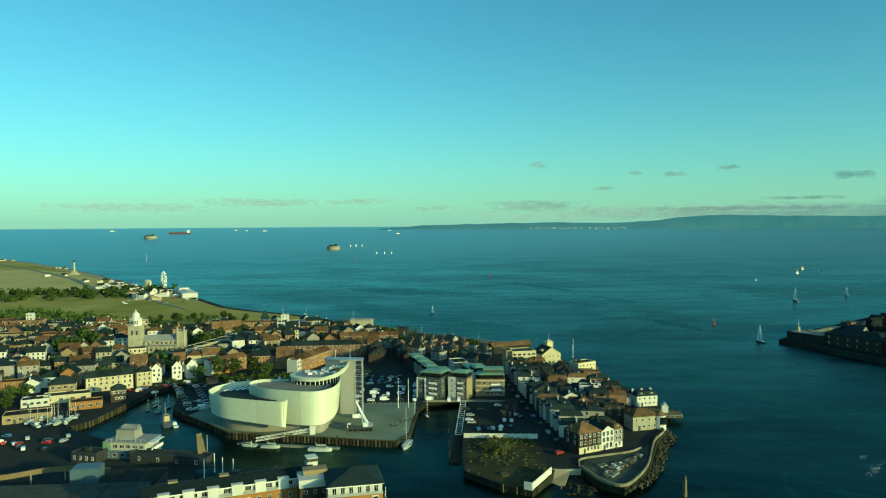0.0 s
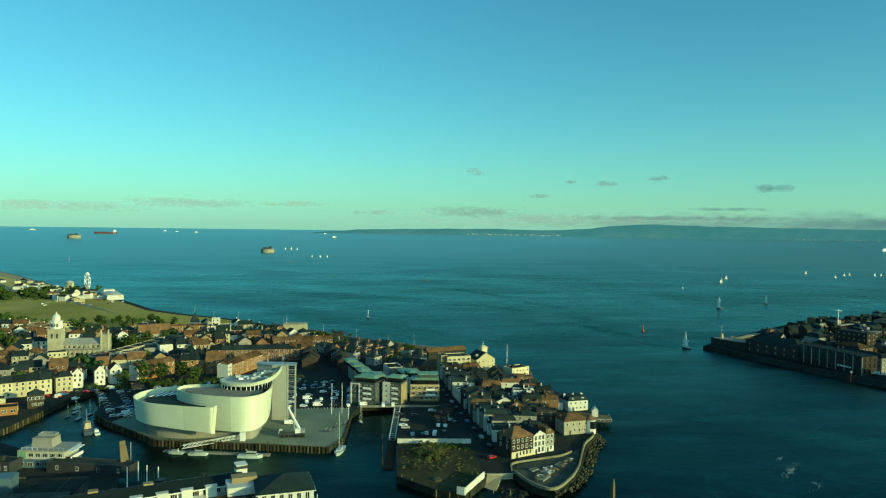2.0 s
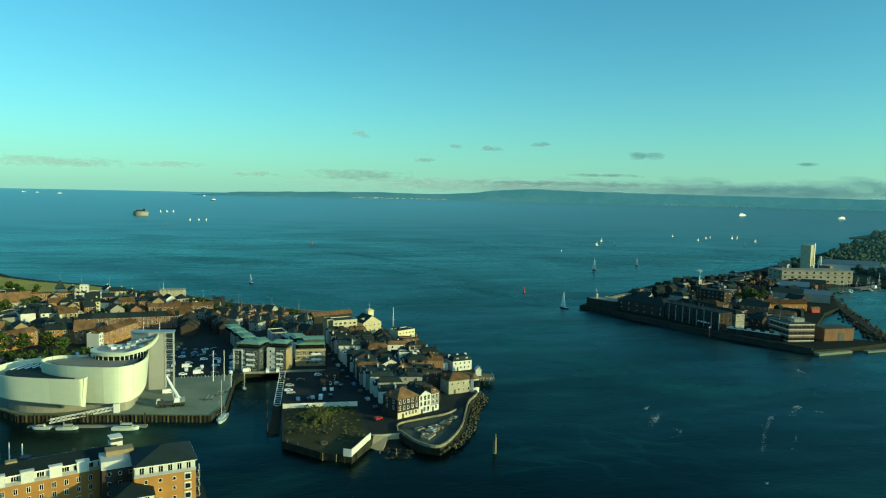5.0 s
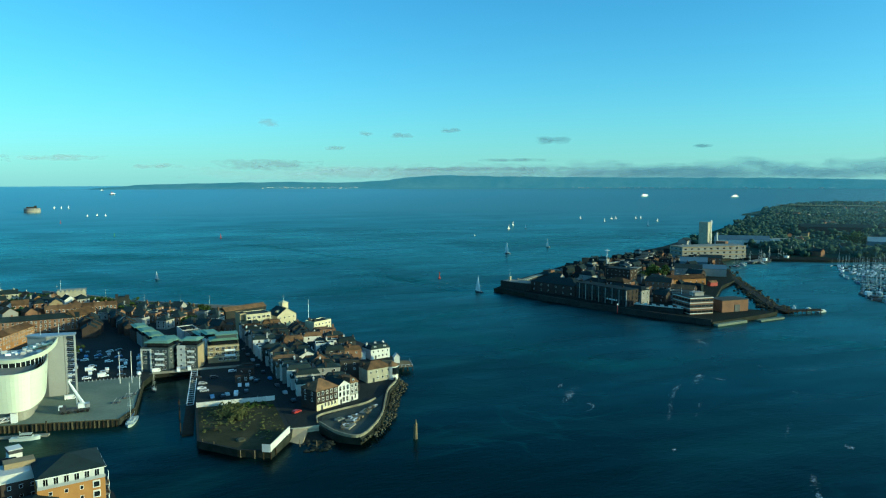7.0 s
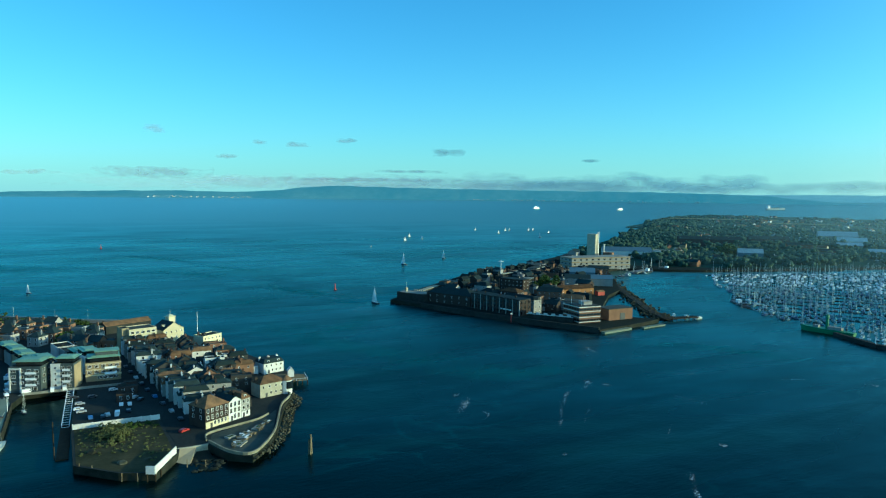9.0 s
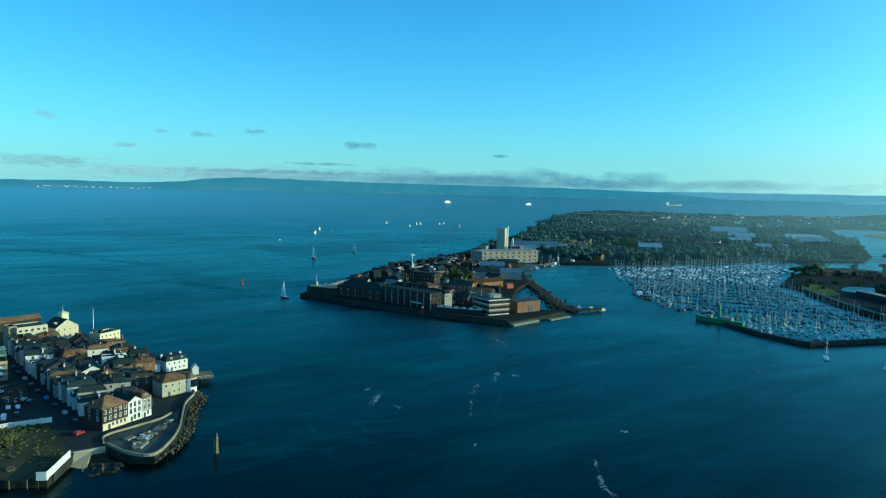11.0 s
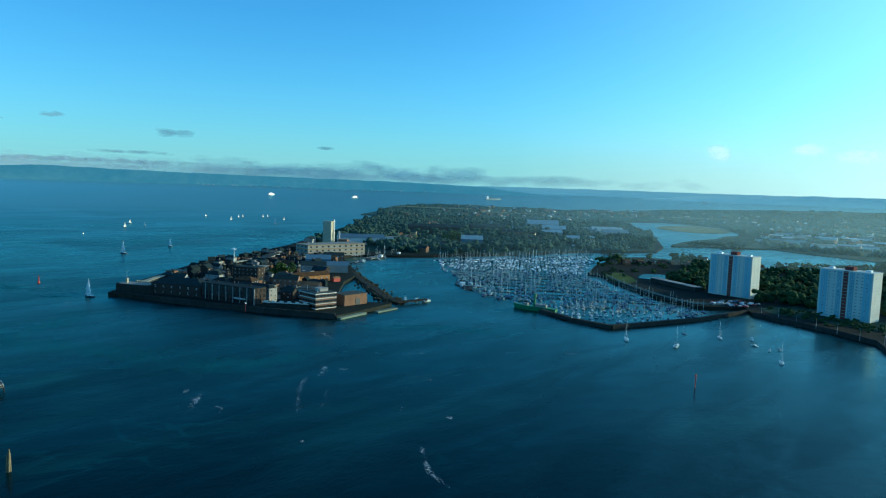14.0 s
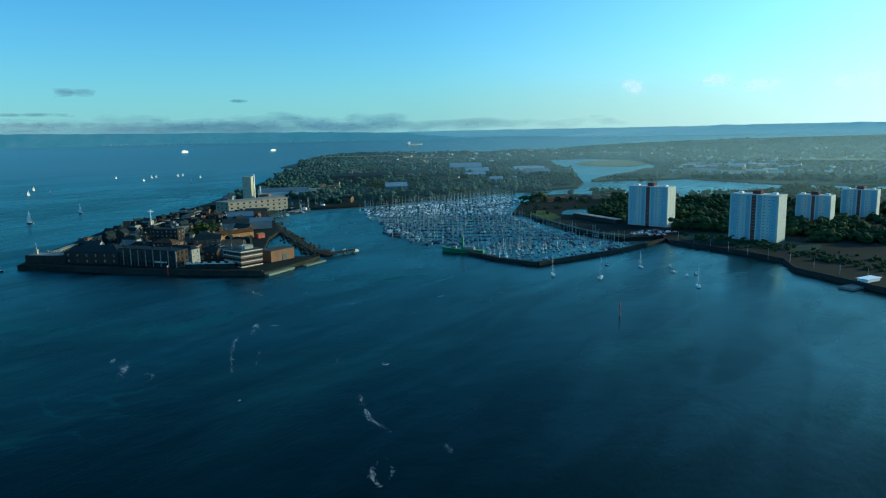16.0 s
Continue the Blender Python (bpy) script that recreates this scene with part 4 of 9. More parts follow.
def far_house(shape, x, y, z, rot, w, d, h, roof, wall, cover, panes=True):
    """A house of the joined rest, farther off: walls, roof, chimney and window panes, all real geometry."""
    wi, ci = JOINED.index(wall), JOINED.index(cover)
    t = Shape().box(0, 0, -1, w, d, h + 1, mat=wi)
    if roof == "gable":
        t.gable_ends(w, d, h, d * 0.36, mat=wi).gable(w, d, h, d * 0.36, mat=ci)
    elif roof == "hip":
        t.hip(w, d, h, min(w, d) * 0.36, mat=ci)
    else:
        t.box(0, 0, h, w - 0.5, d - 0.5, 0.1, mat=ci)
        t.box(0, -d / 2 + 0.15, h, w, 0.3, 0.5, mat=wi).box(w / 2 - 0.15, 0, h, 0.3, d - 0.6, 0.5, mat=wi)
    if rng.random() < 0.7:
        t.box(w * 0.3, 0, h, 1.1, 0.7, d * 0.36 + 1.0 if roof != "flat" else 1.6, mat=wi)
    if panes:
        for k in range(max(1, int(h / 2.8))):
            for i in range(max(2, int(w / 3))):
                u = (i + 0.5) / max(2, int(w / 3)) * w - w / 2
                t.box(u, -d / 2 - 0.02, 1.1 + 2.8 * k, 1.3, 0.1, 1.6, mat=10).box(u, -d / 2 - 0.05, 1.2 + 2.8 * k, 1.05, 0.1, 1.4, mat=11)
            for i in range(2):
                t.box(w / 2 + 0.02, (i - 0.5) * d / 2, 1.1 + 2.8 * k, 0.1, 1.3, 1.6, mat=10).box(w / 2 + 0.05, (i - 0.5) * d / 2, 1.2 + 2.8 * k, 0.1, 1.05, 1.4, mat=11)
    c, s = math.cos(rot), math.sin(rot)
    k = len(shape.v)
    shape.v += [(x + c * p - s * q, y + s * p + c * q, z + r) for p, q, r in t.v]
    shape.f += [tuple(i + k for i in f) for f in t.f]
    shape.m += t.m
# ---- the old point: street, inn, quay, terrace ----
def patch(name, outline, mat, label, z=GROUND + 0.05, category="ground"):
    return solid(name, Shape().prism(outline, z - 0.3, z), mat, label, category, "structure")


patch("pavement_quay", [(-15, 388), (-17, 342), (-22.6, 329), (-52, 335), (-104, 344), (-114, 354), (-136, 375), (-128, 400), (-100, 405), (-48, 399), (-16, 399)], QUAYTOP, "pale grey concrete quay apron round the white headquarters")
patch("pavement_slip_head", [(45, 292), (56, 291), (58, 304), (56, 318), (48, 345), (44, 331)], ASPHALT, "worn concrete hard at the head of the slipway")
patch("ground_plot", [(43, 284.5), (33.6, 269), (22, 275), (9, 290), (10, 333), (43, 331)], EARTH, "fenced plot of dry grass and bare earth")

# slipway: a ramp into the water
solid("slipway", Shape().add([(44, 290.5, 0.9), (56, 290.0, 0.9), (58, 274, -1.0), (46, 268, -1.0), (44, 290.5, -2), (56, 290, -2), (58, 274, -2), (46, 268, -2)],
      [(3, 2, 1, 0), (0, 1, 5, 4), (1, 2, 6, 5), (2, 3, 7, 6), (3, 0, 4, 7)]), QUAYWALL, "sloping weedy hard down to the water", "slipway", "structure")
solid("hard_apron", Shape().add([(43.6, 289.2, 2.9), (51.5, 288.8, 2.7), (47.2, 277.5, -0.2), (42.6, 283.2, 0.3), (43.6, 289.2, -1.5), (51.5, 288.8, -1.5), (47.2, 277.5, -1.5), (42.6, 283.2, -1.5)],
      [(3, 2, 1, 0), (0, 1, 5, 4), (1, 2, 6, 5), (2, 3, 7, 6), (3, 0, 4, 7)]), SAND, "sunlit tan shingle apron beside the hoarding", "ramp", "structure")
hw = thing("hard_wall", 0, 0, 0, 0, "sunlit tan stone wall at the head of the hard", "wall")
for i in range(4):
    part("stone_course", band([(44.2, 289.8), (50, 289.4), (56.6, 289.6)], 0.9 * i - 0.5, 0.9 * i + 0.38, 0.9), STONE, hw)
s = Shape()
for _ in range(40):
    u = rng.random()
    s.clump(49 + 10 * u + rng.uniform(-2, 2), 281 - 12 * rng.random(), 0.1, rng.uniform(0.5, 1.6), rng, 0.4)
solid("foreshore_stones", s, QUAYWALL, "dark weedy stones on the low foreshore", "stones", "stuff")

# white hoarding and its end wall
fence = thing("boundary_wall", 0, 0, GROUND, 0, "white painted boundary wall round the plot", "wall")
for i in range(9):
    x0 = 9.5 + i * 3.85
    part("panel", Shape().box(x0 + 1.9, 333.2 - i * 0.2, 0, 3.75, 0.25, 2.2), WHITE, fence)
    part("post", Shape().box(x0, 333.3 - i * 0.2, 0, 0.3, 0.3, 2.4), WHITE, fence)
blk = thing("white_hoarding", 0, 0, GROUND - 2.5, 0, "bright white hoarding at the tip of the plot", "hoarding")
part("panel", band([(33.5, 267.4), (37, 273.5), (40, 279), (43.5, 285)], 2.2, 5.2, 0.3), WHITE, blk)
part("panel", band([(30.6, 269), (33.4, 267.4)], 2.2, 5.2, 0.3), WHITE, blk)
for x, y in ((31, 268.2), (33.6, 266.8), (36, 270.6)):
    part("post", Shape().tube((x, y, -3), (x, y, 2.4), 0.2), TIMBER, blk)
for x, y in ((10, 287.5), (14, 283.5), (18, 279), (23, 273), (28, 270.3), (46, 276), (52, 272)):
    pole("mooring_post", x, y, -1.0, rng.uniform(3.5, 5.2), 0.22, PALEWOOD, "weathered timber mooring post standing in the water", "post", "mooring posts")
woods("bush_thicket", [(24 + rng.gauss(0, 2.9), 317 + rng.gauss(0, 5.2), GROUND, rng.uniform(0.3, 0.7)) for _ in range(66)], "thicket of dry green bushes on the fenced plot", SCRUB, 26, 5.0, 3.4, 0.45)
woods("bush_row", [(32 + rng.gauss(0, 4), 326 + rng.gauss(0, 3), GROUND, rng.uniform(0.2, 0.4)) for _ in range(26)], "low dark bushes beside the boundary wall", LEAF, 7, 4.0, 3.0)
woods("rough_grass", [(x := rng.uniform(11, 42), rng.uniform(294 if x < 30 else 280, 331), GROUND, rng.uniform(0.08, 0.2)) for _ in range(170)], "tufts of rough grass and weeds on the plot", SCRUB, 5, 2.5, 4)
for x, y, w, d in ((24, 284, 3, 1.2), (33, 283, 2.2, 1.2), (15, 300, 2.5, 1.4)):
    solid("rubble_heap", Shape().clump(0, 0, 0.2, w, rng, 0.35), ROCK, "grey heap of rubble on dry ground", "rubble", loc=(x, y, GROUND))

# terrace by the inn: bowed sea wall, tables, planters
TERRACE = smooth_line([(57, 291), (61.8, 276), (69, 270), (78.3, 281), (85.8, 295), (91.8, 311), (98, 327), (106.5, 341), (105, 349)], 5)
tw = thing("terrace_wall", 0, 0, GROUND, 0, "pale stone sea wall bowed round the inn terrace", "wall")
for i in range(0, len(TERRACE) - 1, 3):
    seg = TERRACE[i:i + 4]
    part("stone", band(seg, 0, 1.0, 0.5), TERRACESTONE, tw)
    part("coping", band(seg, 1.0, 1.18, 0.65), TERRACESTONE, tw)
iw = thing("terrace_kerb_wall", 0, 0, GROUND, 0, "low stone wall between street and terrace", "wall")
INNER = smooth_line([(56.5, 293), (58.5, 301), (70, 306), (82, 310.5), (88.5, 316)], 4)
for i in range(0, len(INNER) - 1, 3):
    part("stone", band(INNER[i:i + 4], 0, 0.9, 0.5), TERRACESTONE, iw)
patch("pavement_terrace", [(58, 293), (62.3, 277.5), (69, 271.2), (77.4, 281.6), (84.8, 295.5), (90, 310), (94, 322), (90, 317), (82, 310), (70, 305), (60, 300)], TERRACEPAVE, "dark paved terrace beside the sea wall")
for _ in range(34):
    u, v = rng.random(), rng.random()
    x, y = 63 + 19 * u + 4 * v, 279 + 20 * u + 12 * v * (1 - 0.4 * u)
    t = thing("picnic_table", x, y, GROUND + 0.05, rng.uniform(0, 3), "weathered wooden picnic table on the terrace", "table", "terrace tables")
    part("tabletop", Shape().box(0, 0, 0.7, 1.8, 0.9, 0.06), SAIL if _ % 3 == 0 else PALEWOOD, t)
    for k in (-0.7, 0.7):
        part("bench", Shape().box(0, k, 0.42, 1.8, 0.28, 0.05), PALEWOOD, t)
    for k in (-0.7, 0.7):
        part("leg", Shape().box(k, 0, 0, 0.1, 1.3, 0.7, taper=0.6), PALEWOOD, t)
for x, y, w, d, a in ((67.5, 283, 7, 3.6, 0.9), (72, 292, 8, 4.4, 1.0), (79, 299, 6, 3.4, 0.9), (84.5, 305, 4, 2.6, 0.9), (66, 293, 4, 2.6, 0.5)):
    g = thing("raised_planter", x, y, GROUND + 0.05, a, "grey raised planter with low planting on the terrace", "planter")
    part("kerb", Shape().box(0, 0, 0, w, d, 0.6), CONCRETE, g)
    sh = Shape()
    for _ in range(9):
        sh.clump(rng.uniform(-w / 3, w / 3), rng.uniform(-d / 4, d / 4), 0.62, 0.42, rng, 0.45)
    tagged(part("planting", sh, LEAF, g), kind="stuff")

# rock armour outside the terrace
k = 0
ROCKS = []
for v in range(5):
    s = Shape().clump(0, 0, 0, 1.0, random.Random(40 + v), 0.75)
    ROCKS.append(s.mesh("boulder", ROCK))
armour = thing("rock_armour", 0, 0, 0, 0, "slope of dark armour boulders below the sea wall", "boulders")
OUT = smooth_line([(71, 268.5), (80, 279.5), (87.6, 294), (94, 310), (100, 326), (108, 340), (108, 352)], 8)
for i, (x, y) in enumerate(OUT):
    for j in range(5):
        u = j / 4 * (1.2 + 2.4 * min(1, i / 26))
        n = Vector((y - 330 if i < 4 else 4.0, -3.5)).normalized() if i < 8 else Vector((1, -0.35)).normalized()
        o = part("boulder", ROCKS[(i + j) % 5], None, armour, loc=(x + n.x * u + rng.uniform(-0.7, 0.7), y + n.y * u + rng.uniform(-0.7, 0.7), 2.0 - u * 0.36), rot=rng.uniform(0, 6))
        q = rng.uniform(0.35, 0.85)
        o.scale = (q, q, q)

# the inn and its neighbours
A = radians(26.6)
house(62.1, 315.7, A, 12.4, 11, 3, "hip", DARKBRICK, TILE, "flr", 5, "three-storey brown brick inn with a hipped tiled roof", storey=2.8, pitch=0.7, stacks=1, name="inn", group="", ground_floor=CREAM)
house(70.8, 320.1, A, 7.0, 11, 3, "gable", WHITE, SLATE, "f", 3, "white gabled house with tall windows beside the inn", storey=2.7, pitch=0.6, across=True, stacks=0, win="tall")
house(76.5, 322.6, A, 5.0, 10, 3, "mansard", GREYWALL, TILE, "fr", 2, "narrow grey house with a tiled mansard by the terrace", storey=2.6, stacks=1, ground_floor=WHITE)
house(97.6, 348.6, radians(14), 14, 9, 2, "hip", STONE, TILE, "fr", 4, "pale public house with a red hipped roof on the sea wall", storey=3.1, pitch=0.7, stacks=1, win="small")
bay = thing("bay_tower", 106.4, 347.2, GROUND, 0, "white bay with a glazed front facing the harbour mouth", "bay window")
part("wall", Shape().tube((0, 0, -0.4), (0, 0, 6.8), 3.0, n=12), WHITE, bay)
part("glazing", Shape().tube((0.5, -0.4, 2.6), (0.5, -0.4, 6.2), 2.9, n=12), GLASS, bay)
part("roof", Shape().tube((0, 0, 6.8), (0, 0, 9.0), 3.3, 0.4, n=12), TILE, bay)
wh = house(111, 394, radians(14), 12.5, 10, 2, "mansard", WHITE, SLATE, "fr", 4, "bright white house with white chimneys above the pier", storey=2.6, stacks=3, win="small")
pier = thing("pier", 0, 0, 0, 0, "timber pier on dark piles with white railings", "pier")
part("deck", Shape().prism([(108, 368), (124, 366), (126, 378), (112, 386)], 2.7, 3.05, bottom=True), PALEWOOD, pier)
for i in range(6):
    for j in range(3):
        part("support_post", Shape().tube((0, 0, -2), (0, 0, 2.7), 0.22, n=6), TIMBER, pier, loc=(110 + 2.9 * i, 367.5 + 4.2 * j + 0.8 * i * (j > 0), 0))
for i in range(9):
    part("rail_post", Shape().box(0, 0, 0, 0.1, 0.1, 1.1), WHITEMETAL, pier, loc=(108 + 2 * i, 367.8 - 0.24 * i, 3.05))
part("rail", Shape().tube((108, 367.8, 4.1), (124, 365.9, 4.1), 0.06, n=5), WHITEMETAL, pier)
part("rail", Shape().tube((124, 365.9, 4.1), (126, 378, 4.1), 0.06, n=5), WHITEMETAL, pier)
house(118, 377, radians(-8), 3.2, 3.6, 1, "gable", WHITE, WHITE, "", 1, "small white gabled hut on the pier", across=True, stacks=0, name="hut", group="", z=3.05, pitch=1.1)

# cream landmarks at the seaward end of the street
house(53, 484, radians(14), 17, 13, 4, "flat", CREAM, FELT, "fr", 5, "four-storey cream block of flats with a flat roof", storey=3.45, win="wide", stacks=0, name="apartment_block", group="")
lift = house(43.5, 483, radians(14), 4.4, 9, 4, "flat", BUFF, FELT, "", 1, "tall buff brick stair tower beside the flats", storey=3.6, stacks=0, name="stair_tower", group="")
club = house(72, 495, radians(24), 15, 13, 3, "gable", CREAM, SLATE, "fr", 4, "cream gabled clubhouse with a small lookout turret", storey=3.4, pitch=0.62, across=True, stacks=0, win="small", name="clubhouse", group="")
part("turret", Shape().box(3.5, 3, 9, 4.6, 4.6, 8.4).hip(5, 5, 17.4, 1.8, x=3.5, y=3), CREAM, club)
part("flagpole", Shape().tube((3.5, 3, 18.5), (3.5, 3, 23.5), 0.1, 0.05), WHITEMETAL, club)
part("dormer", Shape().box(-4, -2, 10, 2.4, 3, 2.6).gable(3, 3, 12.6, 0.9, x=-4, y=-2), CREAM, club)
house(92, 468, radians(30), 15, 9, 3, "flat", CREAM, FELT, "fr", 5, "cream three-storey house with a flat roof terrace", storey=2.9, stacks=1, win="small")
pole("flagpole", 86, 470, GROUND, 24, 0.22, WHITEMETAL, "tall white signal mast above the roofs", "mast")
house(52, 556, radians(24), 34, 9, 2, "gable", DARKSTONE, TILE, "", 3, "long low stone battery with a reddish tiled roof", storey=2.6, pitch=0.5, stacks=1, name="battery", group="")

# the crowd of houses between street and sea
STREET = [(318, 55.5), (375, 48.5), (441, 43), (494, 38)]


def street_x(y):
    return float(np.interp(y, [p[0] for p in STREET], [p[1] for p in STREET]))


HOUSEBRICK = material("dark_house_brick", (0.060, 0.055, 0.046), 0.9, 0.25, 0.25, 6, 0.3, second=(0.036, 0.036, 0.034), per_object=0.4)
COAST = [(325, 88), (345, 84), (365, 100), (385, 98), (400, 108), (430, 103), (465, 90), (480, 60)]
for row, (off, turn, depth) in enumerate(((8, -90, 12), (22.5, 90, 11), (36, -90, 11), (49, 90, 10))):
    y = 331.0 if row else 333.0
    while y < 478:
        w = rng.uniform(4.3, 6.8)
        x = street_x(y + w / 2) + off
        if x + depth / 2 < float(np.interp(y, [p[0] for p in COAST], [p[1] for p in COAST])) and not (row > 0 and rng.random() < 0.08):
            st = rng.choice((2, 3, 3, 3) if row == 0 else (2, 2, 2, 3))
            wall = rng.choice((WHITE, GREYWALL, HOUSEBRICK, HOUSEBRICK, HOUSEBRICK, BRICK, HOUSEBRICK) if row else (WHITE, WHITE, GREYWALL, WHITE, HOUSEBRICK, GREYWALL))
            cover = rng.choice((TILE, SLATE, SLATE, SLATE, SLATE, SLATE, FELT, FELT))
            roof = "flat" if cover is FELT else rng.choice(("gable", "mansard", "mansard", "hip"))
            hs = house(x + rng.uniform(-0.6, 0.6), y + w / 2, radians(turn + rng.uniform(-4, 4) - 5), w - 0.1, depth + rng.uniform(-1, 1.2), st, roof, wall, cover, ("fr" if row == 0 else "r") if turn < 0 else "bl",
                  2 if w < 6.5 else 3, words(wall, roof, cover, st), storey=rng.uniform(2.6, 2.95), pitch=rng.uniform(0.5, 0.8), stacks=rng.choice((1, 1, 2)), across=rng.random() < 0.15, win=rng.choice(("sash", "small", "sash")))
            back = -1 if turn > 0 else 1
            if rng.random() < 0.55:
                eh = rng.uniform(2.8, 5.6)
                part("rear_extension", Shape().box(rng.uniform(-0.8, 0.8), back * (depth / 2 + 1.4), -0.4, w * rng.uniform(0.4, 0.7), 3.2, eh).box(0, back * (depth / 2 + 1.4), eh - 0.4, w * 0.7, 3.3, 0.15), rng.choice((HOUSEBRICK, GREYWALL, SLATE, WHITE)), hs)
            if rng.random() < 0.5:
                part("roof_box", Shape().box(rng.uniform(-1, 1), back * rng.uniform(0.5, 2.5), st * 2.75 + 0.3, rng.uniform(1.2, 2.2), rng.uniform(1.2, 2.4), rng.uniform(1.4, 2.6)), rng.choice((SLATE, SLATE, WHITE, GREYWALL)), hs)
        y += w

# inner dock: shore, car park, sheds, pontoon
patch("road_dock_head", [(-12, 401.5), (36, 399.5), (36, 404), (-9, 408)], CONCRETE, "pale concrete edge of the dock head")
rw = thing("dock_railing", 0, 0, GROUND, 0, "low pale wall along the dock head", "railing")
for i in range(12):
    part("panel", Shape().box(-8 + 4 * i, 401 - 0.1 * i, 0, 3.9, 0.3, 1.1), CONCRETE, rw)
for x, y, d, k in ((12, 383, 5, 2), (14, 371, -3, 1), (13, 362, 8, 0), (14, 357.5, 4, 1), (20, 381, 0, 2), (31, 361, 85, 0), (34.5, 360, 88, 0), (28, 346, 80, 5), (33, 349, 84, 2), (24, 347, 95, 1), (36, 376, 60, 0),
                   (38, 371, 60, 1), (40, 366, 60, 2), (30, 390, 0, 0), (35, 392, 3, 1), (3, 402.5, 90, 5), (8.5, 403, 90, 5), (-8, 405, 20, 5), (22, 345, 88, 2), (17, 346, 92, 4)):
    park(x, y, d, k)
for x, y, w, d in ((36, 383, 9, 6), (33, 369, 7, 4), (38, 391, 6, 5)):
    house(x, y, radians(-4), w, d, 1, "flat", DARKBRICK, FELT, "f", 2, "low dark flat-roofed store beside the car park", stacks=0, name="store_shed", group="")
for i in range(9):
    park(street_x(322 + 14 * i) - 3.2, 326 + 14 * i, 95, (2, 1, 2, 4, 2, 2, 1, 2, 2)[i])
park(50.5, 309, 35, 3)
for i in range(36):
    park(-164 + 15 * (i // 9) * 0.62 + 3.2 * (i % 9) + rng.uniform(-0.5, 0.5), 436 - 6.4 * (i % 9) + 5.4 * (i // 9) + rng.uniform(-0.5, 0.5), 25 + rng.uniform(-6, 6), rng.choice((1, 2, 2, 2, 4)))
pon = thing("pontoon", 0, 0, 0, 0, "dark floating pontoon with a lattice gangway", "pontoon")
part("deck", Shape().prism([(2.5, 305), (7, 305), (9.5, 350), (5.5, 350)], -0.2, 0.6, bottom=True), TIMBER, pon)
gw = Shape()
for sx in (5.6, 8.6):
    gw.tube((sx, 345, 1.0), (sx + 4.0, 398, 3.2), 0.12, n=4).tube((sx, 345, 2.2), (sx + 4.0, 398, 4.4), 0.12, n=4)
for i in range(17):
    u = i / 16
    x, y, zz = 5.6 + 4 * u, 345 + 53 * u, 1.0 + 2.2 * u
    gw.tube((x, y, zz), (x + 3, y, zz), 0.12, n=4).tube((x, y, zz), (x, y, zz + 1.2), 0.08, n=4).tube((x + 3, y, zz), (x + 3, y, zz + 1.2), 0.08, n=4)
part("gangway", gw, WHITEMETAL, pon)
for y in (308, 325, 342):
    part("support_post", Shape().tube((0, 0, -2), (0, 0, 5), 0.25), TIMBER, pon, loc=(2.2, y, 0))

# flats with green roofs
def green_flats(x, y, rot, w, d, st, wall, label, penthouse=True):
    ob = house(x, y, rot, w, d, st, "flat", wall, FELT, "fr" if y < 445 else "r", max(2, int(w / 3.4)), label, storey=3.0, stacks=0, win="wide", name="apartment_block", group="flats with green roofs")
    h = st * 3.0 + 0.5
    if penthouse:
        part("penthouse", Shape().box(0.6, 0.8, h + 0.1, w - 3, d - 3.4, 2.6), GLASS, ob, "set-back glazed top storey")
        part("canopy_roof", Shape().box(0.4, 0.6, h + 2.7, w - 0.8, d - 1.4, 0.3).box(0.4, 0.6, h + 3.0, w - 3, d - 4, 0.5, taper=0.8), COPPER, ob, "pale green overhanging roof")
    for i in range(1, st):
        part("balcony", Shape().box(w * 0.2, -d / 2 - 0.6, 0.5 + 3.0 * i, w * 0.34, 1.2, 0.15).box(w * 0.2, -d / 2 - 1.15, 0.65 + 3.0 * i, w * 0.34, 0.08, 1.0), WHITEMETAL, ob)
    return ob


FLATGREY = material("blue_black_cladding", (0.050, 0.066, 0.066), 0.6, 0.2, 0.2)
gf = green_flats(-6, 412, radians(-24), 15, 13, 4, FLATGREY, "dark four-storey flats with white edges under a green canopy roof")
for u in (-7.3, -2.2):
    part("white_edge", Shape().box(u, -6.65, -0.3, 0.7, 0.5, 12.8), WHITE, gf)
part("white_edge", Shape().box(-4.7, -6.65, 11.6, 5.2, 0.5, 0.8), WHITE, gf)
gf = green_flats(10, 411, radians(-22), 11, 12, 4, FLATGREY, "dark four-storey flats with white gable and orange brick flank")
part("white_gable", Shape().box(-3.2, -6.1, -0.3, 4.6, 0.4, 13.4), WHITE, gf)
for k in range(4):
    part("gable_window", WIN["small"], None, gf, loc=(-3.2, -6.32, 2 + 3 * k))
part("brick_flank", Shape().box(5.55, -1, -0.3, 0.3, 9, 12.4), BUFF, gf)
gf = green_flats(27.5, 420, radians(-2), 17, 13, 3, BUFF, "buff three-storey waterside flats with stepped top floor")
for k in (1, 2, 3):
    part("floor_band", Shape().box(0, -6.6, 3.0 * k + 0.1, 17.4, 0.5, 0.45), CREAM, gf)
part("upper_step", Shape().box(2, 2, 9.6, 11, 8, 5.2), FLATGREY, gf)
part("upper_canopy", Shape().box(2, 2, 14.8, 12.4, 9.4, 0.3), COPPER, gf)
for i in range(5):
    green_flats(0 - 4.6 * i, 432 + 15.5 * i, radians(104), 15, 10, 2 if i else 3, (GREYWALL, DARKBRICK, BUFF)[i % 3], "terrace of grey flats with green sheet roofs")
